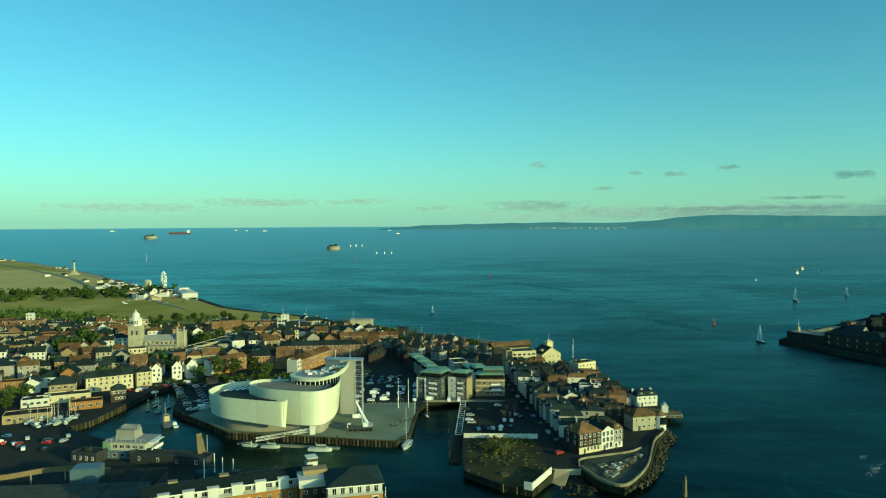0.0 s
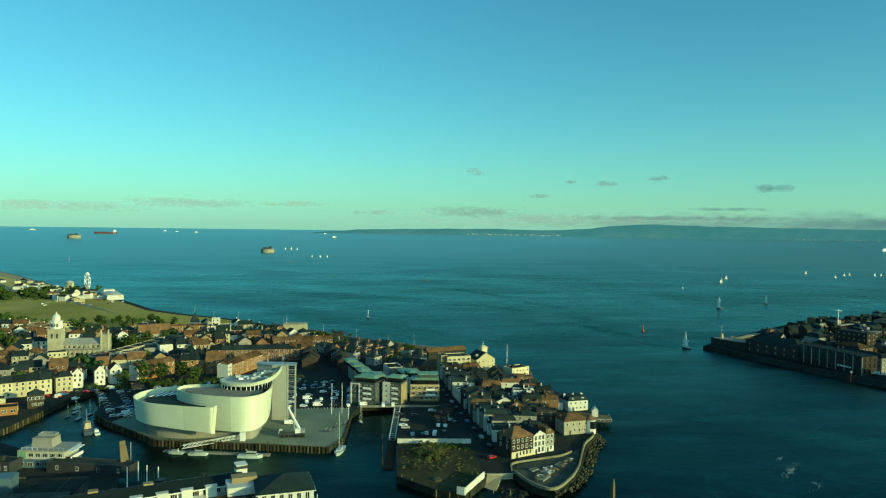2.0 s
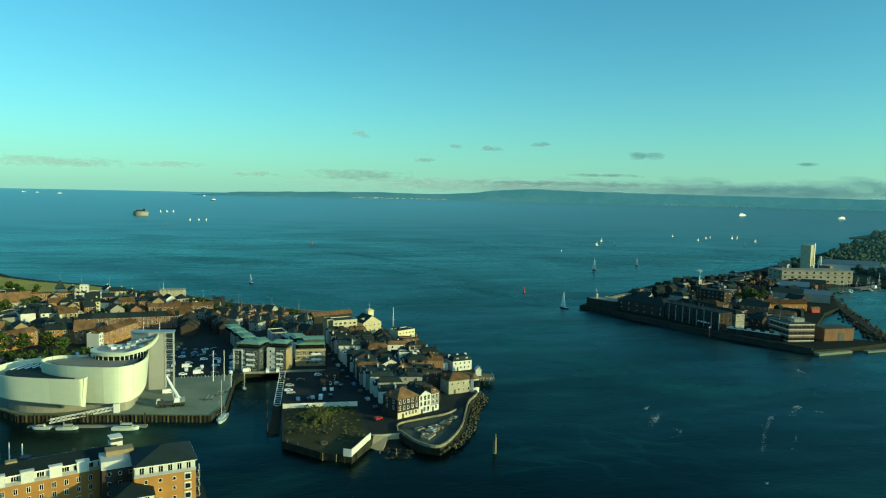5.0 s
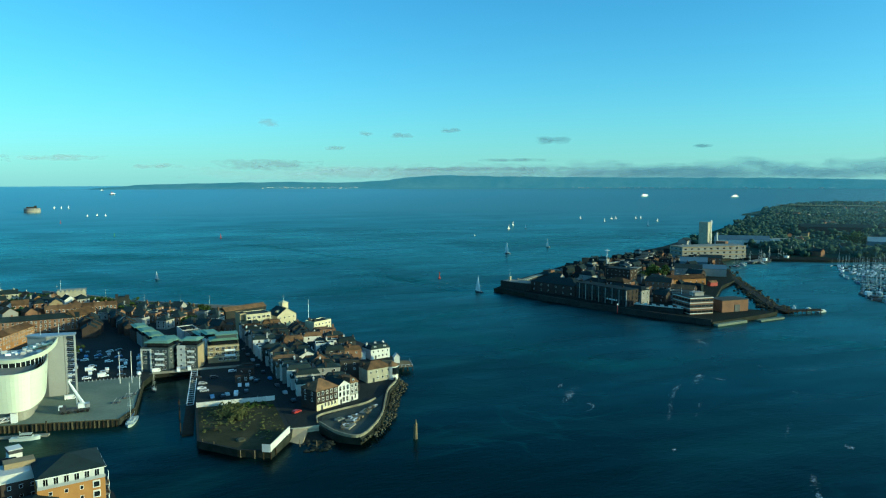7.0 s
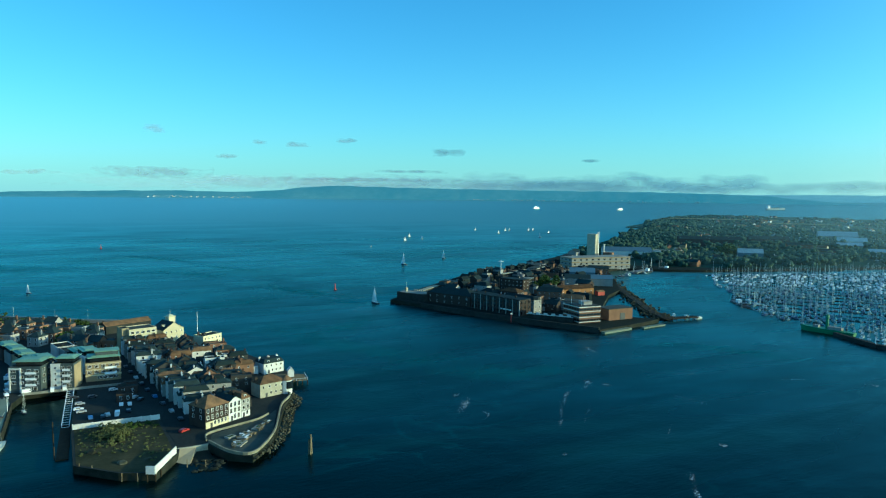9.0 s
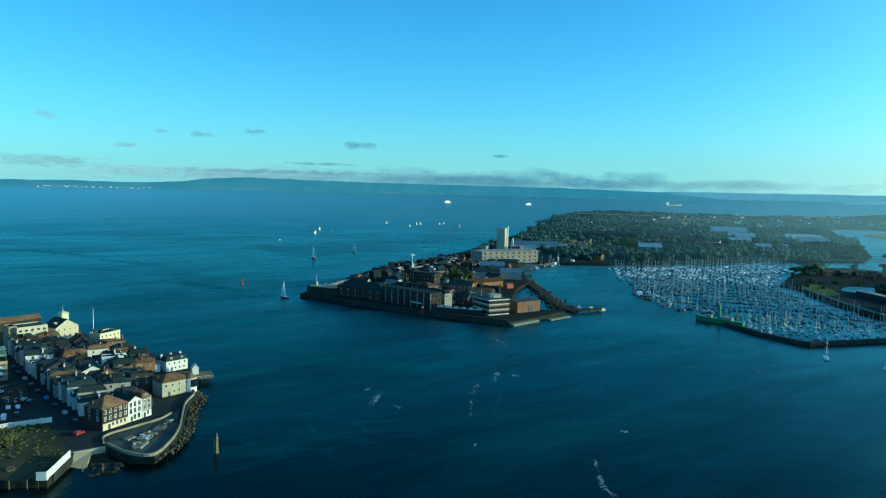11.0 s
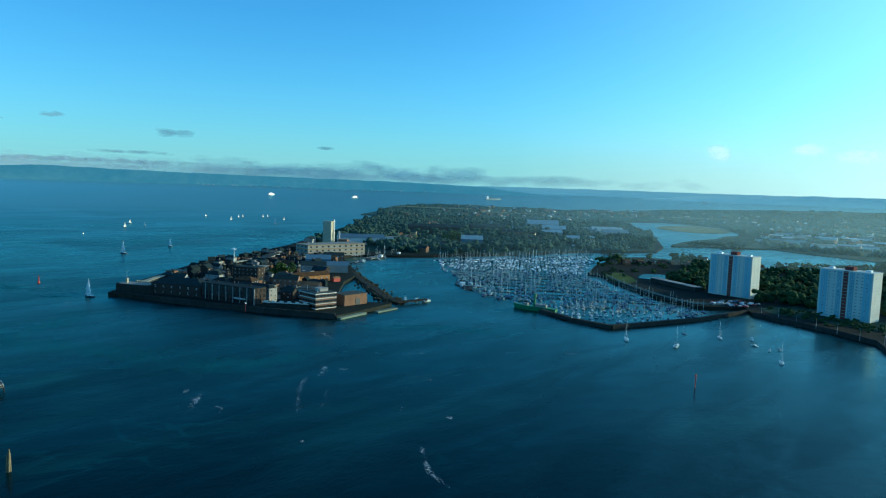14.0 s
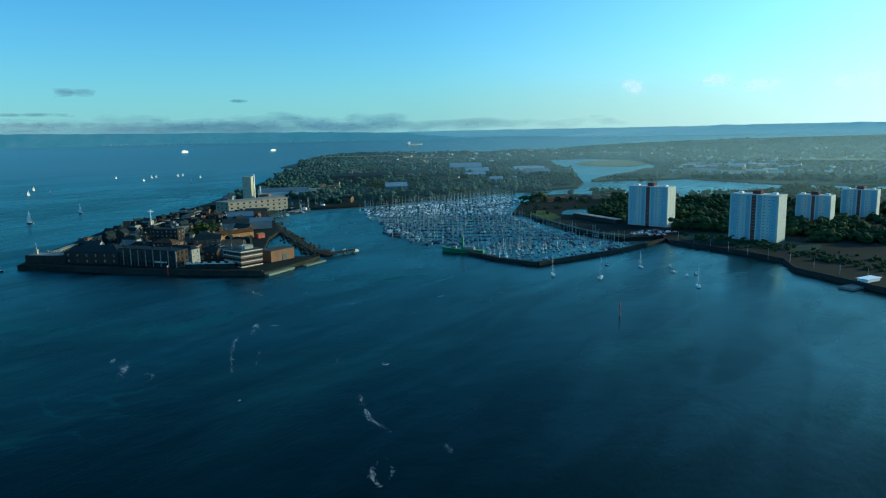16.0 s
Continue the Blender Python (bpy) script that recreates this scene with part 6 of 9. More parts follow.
# brick terraces round the dock
def terrace(x, y, deg, n, w, d, st, wall, cover, label, faces="fr", **kw):
    a = radians(deg)
    for i in range(n):
        u = (i - (n - 1) / 2) * w
        house(x + math.cos(a) * u, y + math.sin(a) * u, a, w - 0.04, d, st, kw.get("roof", "gable"), wall, cover, faces, max(2, int(w / 2.6)), label, pitch=kw.get("pitch", 0.7), stacks=kw.get("stacks", 1), win=kw.get("win", "sash"), storey=kw.get("storey", 2.8))


terrace(-150, 488, 55, 3, 9.2, 9.5, 3, ORANGE, TILE, "orange brick terrace house with arched windows by the dock", pitch=0.5, stacks=0)
house(-157.2, 475.6, radians(55), 4.4, 7, 3, "flat", WHITE, FELT, "fr", 1, "white rendered end bay of the brick terrace", stacks=0)
terrace(-126, 503, 8, 2, 9, 10, 3, ORANGE, SLATE, "brick terrace house with a slate roof by the dock", pitch=0.6)
terrace(-112, 501, 8, 2, 6, 12, 3, ORANGE, TILE, "gabled orange brick house with a pointed front", pitch=0.9)
terrace(-95, 502, 70, 5, 8.6, 10, 3, ORANGE, TILE, "orange brick terrace house with white balconies", pitch=0.5, stacks=0)
house(-101.5, 480, radians(70), 5, 8, 3, "flat", WHITE, FELT, "fr", 2, "white rendered end house of the terrace", stacks=0)
terrace(-92, 545, 6, 8, 8.2, 10, 3, BRICK, SLATE, "three-storey red brick terrace house under slates", pitch=0.55)
terrace(-60, 556, 62, 3, 8, 10, 3, ORANGE, TILE, "gabled orange brick house near the ramparts", pitch=0.8)
terrace(-62, 590, 8, 6, 8, 9, 3, BRICK, TILE, "brick terrace house near the ramparts", pitch=0.5)
terrace(-186, 584, 74, 8, 15, 10, 2, STONE, FELT, "long low grey stone barrack range", roof="flat", stacks=0, win="wide", faces="f")
terrace(-187, 668, 8, 6, 9.5, 11, 3, ORANGE, FELT, "brick and white civic range with tall windows", roof="flat", stacks=0, win="tall")
house(-146, 668, radians(8), 20, 14, 3, "flat", WHITE, FELT, "fr", 6, "long white block beside the parade ground", stacks=0, win="wide", group="", name="civic_block")
house(-150, 672, radians(8), 7, 7, 5, "flat", WHITE, FELT, "f", 2, "white tower rising from the block", stacks=0, group="", name="stair_tower")
terrace(-207, 437, 31, 4, 6.6, 9, 3, CREAM, SLATE, "cream rendered terrace house near the dock", stacks=1)
house(-190, 447, radians(31), 9, 9, 3, "hip", CREAM, SLATE, "fr", 3, "cream house with a hipped slate roof", stacks=1)
for x, y, w, d, deg in ((-186, 458, 6, 8, 20), (-176, 466, 6, 9, 24), (-168, 470, 7, 8, 30)):
    house(x, y, radians(deg), w, d, 3, "gable", WHITE, TILE, "fr", 2, "white gabled house with a brown tiled roof", across=True, pitch=1.0)
house(-171, 520, radians(20), 12, 8, 2, "gable", STONE, TILE, "fr", 3, "pale stone chapel with a tiled roof", pitch=1.1, stacks=0, name="chapel", group="")
house(-196, 640, radians(30), 26, 10, 1, "gable", STONE, TILE, "fr", 5, "ruined garrison church with a steep brown roof", storey=6, pitch=1.5, stacks=0, name="church", group="", win="tall")
sp = thing("spire", -176, 700, GROUND, 0.3, "white pavilion with a pointed slate spire", "spire")
part("wall", Shape().box(0, 0, -0.4, 8, 8, 9), WHITE, sp)
part("spire_roof", Shape().hip(8, 8, 8.6, 8.5), SLATE, sp)

# everything else in the town, on a loose street grid
TAKEN = [(-232, 566, 30), (-186, 584, 16), (-195, 540, 12), (-178, 620, 14), (-187, 668, 32), (-146, 668, 16), (-150, 488, 18), (-126, 503, 16), (-95, 502, 22), (-92, 545, 34), (-62, 590, 26), (-207, 437, 22), (-176, 466, 18),
         (-76, 660, 18), (-196, 640, 18), (-171, 520, 9), (-205, 596, 16)]
BLOCKS = [(-470, 560), (-420, 720), (-330, 690), (-260, 660), (-190, 720), (-100, 680), (-40, 600), (-50, 550), (-75, 528), (-120, 520), (-165, 505), (-205, 462), (-235, 440), (-262, 420), (-300, 440), (-400, 480)]
town, gaps = Shape(), []
for i in range(36):
    for j in range(26):
        x, y = -470 + 13.2 * i + 0.35 * (j * 12 - 100), 420 + 12.4 * j
        if not inside(x, y, BLOCKS):
            continue
        if any(math.hypot(x - a, y - b) < r for a, b, r in TAKEN) or j % 4 == 3 or rng.random() < 0.27:
            if j % 4 != 3 and rng.random() < 0.8 and all(math.hypot(x - a, y - b) > r for a, b, r in TAKEN):
                gaps.append((x, y, GROUND, rng.uniform(0.5, 1.0)))
            continue
        wall = rng.choice((WHITE, WHITE, BRICK, BRICK, BUFF, GREYWALL, GREYWALL, ORANGE, STONE, CREAM))
        cover = rng.choice((TILE, TILE, SLATE, SLATE, SLATE, FELT))
        roof = "flat" if cover is FELT else rng.choice(("gable", "gable", "hip"))
        st = rng.choice((2, 2, 3, 3))
        x, y, a = x + rng.uniform(-2, 2), y + rng.uniform(-2, 2), radians(19 + rng.uniform(-9, 9) + (90 if rng.random() < 0.35 else 0))
        w, d = rng.uniform(8, 14.5), rng.uniform(7.5, 10.5)
        if y < 492:
            house(x, y, a, w, d, st, roof, wall, cover, "fr", 3, words(wall, roof, cover, st), pitch=rng.uniform(0.55, 0.9), stacks=rng.choice((0, 1, 1, 2)), win=rng.choice(("sash", "small")))
        else:
            far_house(town, x, y, GROUND, a, w, d, st * 2.8 + 0.6, roof, wall, cover)
woods("yard_trees", gaps, "garden trees between the town houses", DEEPLEAF, 12, 10, 7.5)
solid("town_houses", town, JOINED, "close-packed brick and rendered houses of the old town", "houses", "stuff")
for x, y, w, d, st, wall in ((-395, 668, 34, 14, 4, BRICK), (-330, 603, 26, 12, 3, ORANGE), (-372, 602, 36, 12, 3, BUFF), (-312, 700, 44, 11, 2, CREAM), (-300, 660, 30, 11, 3, BUFF)):
    house(x, y, radians(10), w, d, st, "flat", wall, FELT, "fr", 8, f"{WALLWORD[wall.name]} block of flats with a flat roof", stacks=0, win="wide", name="apartment_block", group="")
house(-389, 668, radians(10), 6, 6, 6, "flat", WHITE, FELT, "f", 2, "white lift tower above the brick flats", stacks=0, name="lift_tower", group="")

# left bank of the inner dock: yards, sheds, laid-up boats
for x, y, w, d, wall, cover, lab in ((-217, 368, 22, 11, BUFF, FELT, "long buff boat store with a flat roof"), (-199, 393, 16, 9, ORANGE, FELT, "orange brick chandlery with a flat roof"), (-218, 409, 24, 10, CREAM, FELT, "cream single-storey hall with large windows"),
                                     (-230, 398, 14, 9, WHITE, FELT, "white cafe with a glazed veranda"), (-188, 408, 8, 7, DARKBRICK, SLATE, "dark workshop on the dock side"), (-228, 423, 14, 12, BUFF, SLATE, "buff house with a hipped slate roof")):
    house(x, y, radians(24), w, d, 1 if cover is FELT else 2, "flat" if cover is FELT else "hip", wall, cover, "fr", 4, lab, storey=3.4, stacks=0, win="wide", name="dock_building", group="")
for i in range(16):
    x, y = -212 + 22 * rng.random(), 352 + 22 * rng.random()
    copy_thing(YACHTS[rng.choice((0, 2, 3, 3))], pose(x, y, GROUND + 1.0, 0, 0, rng.uniform(0, 360)) @ Matrix.Scale(rng.uniform(0.6, 0.85), 4))
LEFTQ = [(-180, 399), (-183, 366), (-190, 352.6), (-178, 345.5)]
lq = thing("dock_fender", 0, 0, 0, 0, "pale timber piling along the dock side", "piling")
for (x0, y0), (x1, y1) in zip(LEFTQ[:-1], LEFTQ[1:]):
    n = int(math.hypot(x1 - x0, y1 - y0) / 2.2)
    for i in range(n):
        u = (i + 0.5) / n
        part("fender_post", PILE, None, lq, loc=(x0 + (x1 - x0) * u + 0.3, y0 + (y1 - y0) * u - 0.2, 0), rot=math.atan2(y1 - y0, x1 - x0))
for x, y in ((-244, 412), (-241, 388), (-249, 405), (-160, 462), (-150, 468), (-141, 474), (-128, 476), (-118, 472)):
    plant(x, y)
for i in range(18):
    park(-215 + 40 * rng.random(), 310 + 30 * rng.random(), rng.uniform(0, 180))
for i in range(14):
    park(-196 + 26 * rng.random(), 412 + 40 * rng.random(), rng.uniform(0, 180))

# clutter round the head of the inner dock
for i in range(18):
    u = rng.random()
    park(-172 + 80 * u + rng.uniform(-6, 6), 440 + 18 * u + rng.uniform(-14, 14), rng.uniform(0, 180), rng.choice((1, 2, 2, 4, 5)))
for i in range(6):
    copy_thing(YACHTS[rng.choice((2, 2, 3))], pose(-157 - 10 * (i % 2) + rng.uniform(-2, 2), 392 + 4.6 * i, 0, 0, 0, 80 + rng.uniform(-12, 12)) @ Matrix.Scale(rng.uniform(0.5, 0.8), 4))
for x, y, w, d, wall in ((-128, 412, 9, 7, WHITE), (-118, 424, 12, 6, GREYWALL), (-139, 428, 8, 6, DARKBRICK), (-108, 436, 10, 6, GREYWALL), (-146, 446, 7, 6, BRICK), (-98, 424, 8, 6, DARKBRICK)):
    house(x, y, radians(rng.uniform(0, 50)), w, d, 1, rng.choice(("gable", "flat")), wall, SLATE, "f", 2, "small boatyard shed at the dock head", stacks=0, name="yard_shed", group="boatyard sheds", win="small", storey=3.2)
woods("dockhead_hedges", [(-178 + 130 * u + rng.uniform(-8, 8), 452 + 22 * u + rng.uniform(-10, 10), GROUND, rng.uniform(0.2, 0.5)) for u in [rng.random() for _ in range(130)]], "dark hedges and scrub round the dock head", LEAF, 14, 6, 4, 0.6)
# trees of the town and common
woods("tree_belt", [(x := rng.uniform(-640, -420), 1000 + (x + 560) * 0.35 + rng.uniform(-70, 70), GROUND, rng.uniform(0.7, 1.2)) for _ in range(150)], "dark belt of trees across the common", LEAF, 8, 9, 5)
woods("garden_trees", [(x := rng.uniform(-500, -330), 700 + (-x - 330) * 0.55 + rng.uniform(-25, 45), GROUND, rng.uniform(0.6, 1.1)) for _ in range(120)], "belt of dark garden trees before the common", LEAF, 8, 8, 5)
for _ in range(24):
    plant(rng.gauss(-205, 16), rng.gauss(603, 13), size=rng.uniform(0.7, 1.1))
for _ in range(18):
    plant(rng.uniform(-275, -255), rng.uniform(625, 680), size=rng.uniform(0.7, 1.1))
for _ in range(20):
    plant(rng.gauss(-290, 7), rng.gauss(575, 12), size=rng.uniform(0.8, 1.2))
for _ in range(26):
    plant(rng.uniform(-320, -200), rng.uniform(700, 760), size=rng.uniform(0.5, 0.9))
woods("rampart_bushes", [(-40 + 62 * u + rng.uniform(-6, 6), 605 - 80 * u + rng.uniform(-9, 9), GROUND, rng.uniform(0.4, 0.8)) for u in [rng.random() for _ in range(90)]], "dense dark bushes behind the ramparts", LEAF, 8, 7, 4.5)
woods("rampart_hedge", [(-112 + 150 * u + rng.uniform(-7, 3), 722 - 132 * u + rng.uniform(-12, 0), GROUND, rng.uniform(0.3, 0.7)) for u in [rng.random() for _ in range(120)]], "green bushes along the foot of the ramparts", LEAF, 12, 6, 4.5, 0.7)
woods("dockside_bushes", [(-150 + 70 * u + rng.uniform(-3, 3), 462 + 12 * u + rng.uniform(-5, 5), GROUND, rng.uniform(0.25, 0.5)) for u in [rng.random() for _ in range(60)]], "hedges and shrubs in front of the brick terraces", LEAF, 8, 6, 4)

# seafront: pier, wheel, monument
hp = thing("pier_building", -366, 1010, GROUND, radians(-62), "white long pier pavilion on the shore", "pier")
part("wall", Shape().box(0, 0, -0.5, 74, 20, 6.5).box(-24, 0, 6, 16, 14, 3.4), WHITE, hp)
part("roof", Shape().hip(74, 20, 6, 1.8), WHITE, hp)
for i in range(12):
    part("window", WIN["shop"], None, hp, loc=(-35 + 6.3 * i, -11, 3))
whl = thing("ferris_wheel", -425, 1080, GROUND, radians(35), "white observation wheel on the seafront", "ferris wheel")
rim = Shape()
for k in (-1, 1):
    for i in range(24):
        a, b = 2 * math.pi * i / 24, 2 * math.pi * (i + 1) / 24
        rim.tube((k, 13 * math.cos(a), 16 + 13 * math.sin(a)), (k, 13 * math.cos(b), 16 + 13 * math.sin(b)), 0.35, n=4)
        if i % 2:
            rim.tube((k, 0, 16), (k, 13 * math.cos(a), 16 + 13 * math.sin(a)), 0.16, n=3)
part("rim", rim, WHITEMETAL, whl)
part("support", Shape().tube((-2, -8, 0), (-1.5, 0, 16), 0.6, 0.4).tube((-2, 8, 0), (-1.5, 0, 16), 0.6, 0.4).tube((2, -8, 0), (1.5, 0, 16), 0.6, 0.4).tube((2, 8, 0), (1.5, 0, 16), 0.6, 0.4), WHITEMETAL, whl)
for i in range(12):
    a = 2 * math.pi * i / 12
    part("cabin", Shape().box(0, 13 * math.cos(a), 14.6 + 13 * math.sin(a), 2, 1.6, 2), WHITEMETAL, whl)
ft = thing("fairground_tower", -465, 1117, GROUND, 0, "yellow fairground tower with a drum top", "tower")
part("base", Shape().box(0, 0, -0.4, 13, 13, 5), CREAM, ft)
part("drum", Shape().tube((0, 0, 4.6), (0, 0, 12), 6, 5.6, 12), CREAM, ft)
part("roof", Shape().tube((0, 0, 12), (0, 0, 14.5), 6.4, 1, 12), WHITE, ft)
mo = thing("naval_memorial", -742, 1429, GROUND, 0, "pale stone memorial column with a stepped base", "monument")
part("base", Shape().box(0, 0, -0.4, 16, 16, 4, taper=0.8).box(0, 0, 3.6, 8, 8, 4), STONE, mo)
part("column", Shape().tube((0, 0, 7.6), (0, 0, 26), 2.2, 1.7, 8), STONE, mo)
part("globe", Shape().tube((0, 0, 26), (0, 0, 28), 1.2, 2, 8).tube((0, 0, 28), (0, 0, 30), 2, 0.4, 8), DARKSTONE, mo)
for i in range(46):
    u = rng.random()
    x, y = -360 - 190 * u + rng.uniform(-25, 25), 960 + 230 * u + rng.uniform(-60, 12)
    if math.hypot(x + 425, y - 1080) < 16 or math.hypot(x + 465, y - 1117) < 16:
        continue
    wall = rng.choice((WHITE, WHITE, CREAM, BUFF, BLUEPAINT))
    house(x, y, radians(rng.uniform(-60, 40)), rng.uniform(8, 20), rng.uniform(7, 11), 1 if rng.random() < 0.7 else 2, rng.choice(("flat", "gable")), wall if wall is not BLUEPAINT else WHITE, rng.choice((SLATE, TILE, FELT)), "", 2,
          "low pale amusement hall on the seafront", stacks=0, name="amusement_hall", group="seafront amusements", pitch=0.5)
for x, y, n_ in ((-590, 1266, 4), (-860, 1640, 3), (-1230, 2010, 4), (-1330, 2010, 3), (-765, 1420, 3)):
    for _ in range(n_):
        wall = rng.choice((WHITE, STONE, CREAM))
        house(x - 14 + rng.gauss(0, 16), y - 18 + rng.gauss(0, 12), radians(-50 + rng.uniform(-20, 20)), rng.uniform(6, 20), rng.uniform(6, 10), 1, rng.choice(("flat", "hip")), wall, FELT, "", 4,
              f"low {WALLWORD[wall.name]} seafront building on the common's edge", stacks=0, name="seafront_building", group="seafront buildings")
for _ in range(16):
    park(-360 + rng.uniform(-60, 30), 930 + rng.uniform(-30, 40), rng.uniform(0, 180))
# ---- near at hand: ferry port and brick flats ----
FLATBRICK = material("warm_orange_brick", (0.36, 0.185, 0.060), 0.9, 0.18, 0.3, 6, 0.3, second=(0.30, 0.15, 0.05))

def long_flats():
    a = radians(22.4)
    ob = thing("apartment_building", -71.3, 234.5, GROUND, a, "long brick apartment building with a white top storey", "apartment building")
    w, d = 54, 12
    part("wall", Shape().box(0, 0, -0.5, w, d, 13.5), FLATBRICK, ob)
    part("top_storey", Shape().box(0, 0.6, 13.0, w, d - 1.2, 3.2), WHITE, ob)
    part("roof", Shape().gable(w, d - 1, 16.2, 1.6, 0.5), SLATE, ob)
    windows(ob, 0, -d / 2 + 1.2, 0, w, [14.6], 16, "wide")
    windows(ob, 0, -d / 2, 0, w, [2, 5, 8, 11], 16, "sash")
    for x in (-18, -2):
        part("roof_hatch", Shape().box(x, 1, 16.6, 3.0, 2.4, 1.8), BUFF, ob)
    part("terrace_rail", Shape().box(0, -d / 2 + 0.1, 13.0, w, 0.1, 1.0), METAL, ob)
    part("lift_tower", Shape().box(w / 2 + 0.5, 2, -0.5, 3.6, 4.2, 19.4).box(w / 2 + 0.5, 2, 20.0, 3.9, 4.5, 0.25), WHITE, ob, "tall white lift tower")
    part("louvre", Shape().box(w / 2 + 0.5, 2, 18.9, 3.7, 4.3, 1.1), DARKMETAL, ob)
    part("gutter", Shape().box(0, -d / 2 - 0.02, 15.9, w + 0.8, 0.25, 0.3).box(0, d / 2 + 0.02, 15.9, w + 0.8, 0.25, 0.3), WHITEMETAL, ob)
    for x in (-21, -13.5, -6, 1.5, 9, 16.5, 23):
        part("dormer", Shape().box(x, -d / 2 + 0.9, 13.2, 3.4, 2.2, 3.4).box(x, -d / 2 + 0.9, 16.6, 3.8, 2.6, 0.15), WHITE, ob)
    return ob


long_flats()
eb = thing("apartment_building", -30.2, 232, GROUND + 2.4, radians(13), "orange brick end block with white top storey and hipped slate roof", "apartment building")
part("wall", Shape().box(0, 0, -3, 17.6, 17, 15.7), FLATBRICK, eb)
part("top_storey", Shape().box(0, 0, 12.7, 17.2, 16.6, 3.3), WHITE, eb)
part("roof", Shape().hip(17.2, 16.6, 16.0, 3.2, 0.6), SLATE, eb)
part("balustrade", Shape().box(0, -8.72, 12.7, 17.6, 0.08, 1.0), METAL, eb)
part("gutter", Shape().box(0, -8.75, 15.85, 18.4, 0.25, 0.3).box(9.1, 0, 15.85, 0.25, 17.6, 0.3), WHITEMETAL, eb)
for z in (2, 5, 8, 11):
    part("stair_glazing", Shape().box(6.4, -8.6, z - 0.9, 2.0, 0.2, 2.2), FRAME, eb)
    part("stair_pane", Shape().box(6.4, -8.72, z - 0.6, 1.5, 0.1, 1.5), GLASS, eb)
windows(eb, 0, -8.3, 0, 16, [14.4], 6, "tall")
windows(eb, -1.5, -8.5, 0, 12, [2, 5, 8, 11], 3, "small")
windows(eb, 8.8, 0, math.pi / 2, 15, [2, 5, 8, 11], 4, "wide")
windows(eb, 8.6, 0, math.pi / 2, 15, [14.4], 4, "tall")
for z in (3.4, 6.4, 9.4):
    bal = part("balcony", Shape().box(9.5, -5, z, 1.4, 3.6, 0.15), CONCRETE, eb)
    part("railing", Shape().box(10.15, -5, z + 0.15, 0.08, 3.6, 1.0), WHITEMETAL, bal)
lk = thing("link_block", -43.5, 234.5, GROUND, radians(16), "white stepped link block between brick flats", "building")
part("wall", Shape().box(0, 0, -0.5, 10, 9, 16), DARKBRICK, lk)
part("top_storey", Shape().box(0, 0, 15.5, 10.4, 9, 2.6), WHITE, lk)
part("roof_deck", Shape().box(0.5, 2, 18.1, 8, 4.4, 1.6), BUFF, lk)
windows(lk, 0, -4.5, 0, 9, [5, 8, 11, 14], 3, "small")
low = thing("apartment_wing", -37.5, 221.5, GROUND + 1.3, radians(13), "lower orange brick wing with a dark hipped roof", "apartment building")
part("wall", Shape().box(0, 0, -1.8, 11, 12, 12.3), FLATBRICK, low)
part("roof", Shape().hip(11, 12, 10.5, 2.4, 0.5), SLATE, low)
part("top_storey", Shape().box(0, -0.1, 7.7, 11.2, 12.2, 2.7), WHITE, low)
windows(low, 0, -6.2, 0, 10, [9.1], 4, "tall")
pole("lamp_mast", -20.5, 245.5, GROUND, 9.5, 0.14, WHITEMETAL, "white mast with cross arms on the quay", "lamp post")

# ferry port: dark sheds, curved canopy, port office
for x, y, w, d, h in ((-140, 251, 64, 14, 6.2), (-205, 250, 60, 30, 7.0), (-118, 268, 20, 15, 6.0)):
    sh = thing("terminal_shed", x, y, GROUND, radians(4), "large dark flat-roofed terminal shed", "shed", "terminal sheds")
    part("wall", Shape().box(0, 0, -0.5, w, d, h + 0.5), DARKMETAL, sh)
    part("roof", Shape().box(0, 0, h, w + 0.8, d + 0.8, 0.35), FELT, sh)
    for i in range(int(w / 9)):
        part("roof_seam", Shape().box(-w / 2 + 5 + 9 * i, 0, h + 0.35, 0.3, d, 0.12), FELT, sh)
cy = thing("curved_canopy", 0, 0, GROUND, 0, "curved timber-clad canopy edge of the port road", "canopy")
CUR = smooth_line([(-200, 262), (-172, 270), (-157, 279), (-143, 280.5), (-132, 278)], 5)
part("fascia", band(CUR, 3.6, 5.4, 0.5), PALEWOOD, cy)
part("top_rail", band(CUR, 5.4, 5.6, 0.8), PALEWOOD, cy)
for i in range(0, len(CUR), 4):
    part("column", Shape().tube((0, 0, 0), (0, 0, 3.6), 0.3), CONCRETE, cy, loc=(*CUR[i], 0))
bx = solid("plant_room", Shape().box(0, 0, -0.2, 10, 8, 5.4).box(0, 0, 5.2, 9, 7, 0.3), BLUEPAINT, "pale blue roof plant room with a flat top", "plant room", loc=(-136, 268, GROUND + 4.5), rot=0.15)
PANELPALE = material("pale_grey_panel", (0.42, 0.43, 0.38), 0.7, 0.15, 0.2)
po = thing("port_office", -139, 312, GROUND, radians(-6), "white and grey port office with stepped upper decks", "office")
part("ground_floor", Shape().box(0, 0, -0.5, 22, 13, 4), BLUEPAINT, po)
part("first_floor", Shape().box(1, 0, 3.5, 18.6, 11.6, 3.6), PANELPALE, po)
part("side_panel", Shape().box(-9.1, 0, 3.5, 0.3, 12.2, 3.6).box(-7.4, -6.1, 3.5, 3.4, 0.2, 3.6), COPPER, po)
part("overhang_roof", Shape().box(1.5, -0.5, 7.1, 20, 12.6, 0.4), GREYPANEL, po)
part("upper_floor", Shape().box(-1, 1, 7.5, 9, 7, 3.4, taper=0.9), GREYWALL, po)
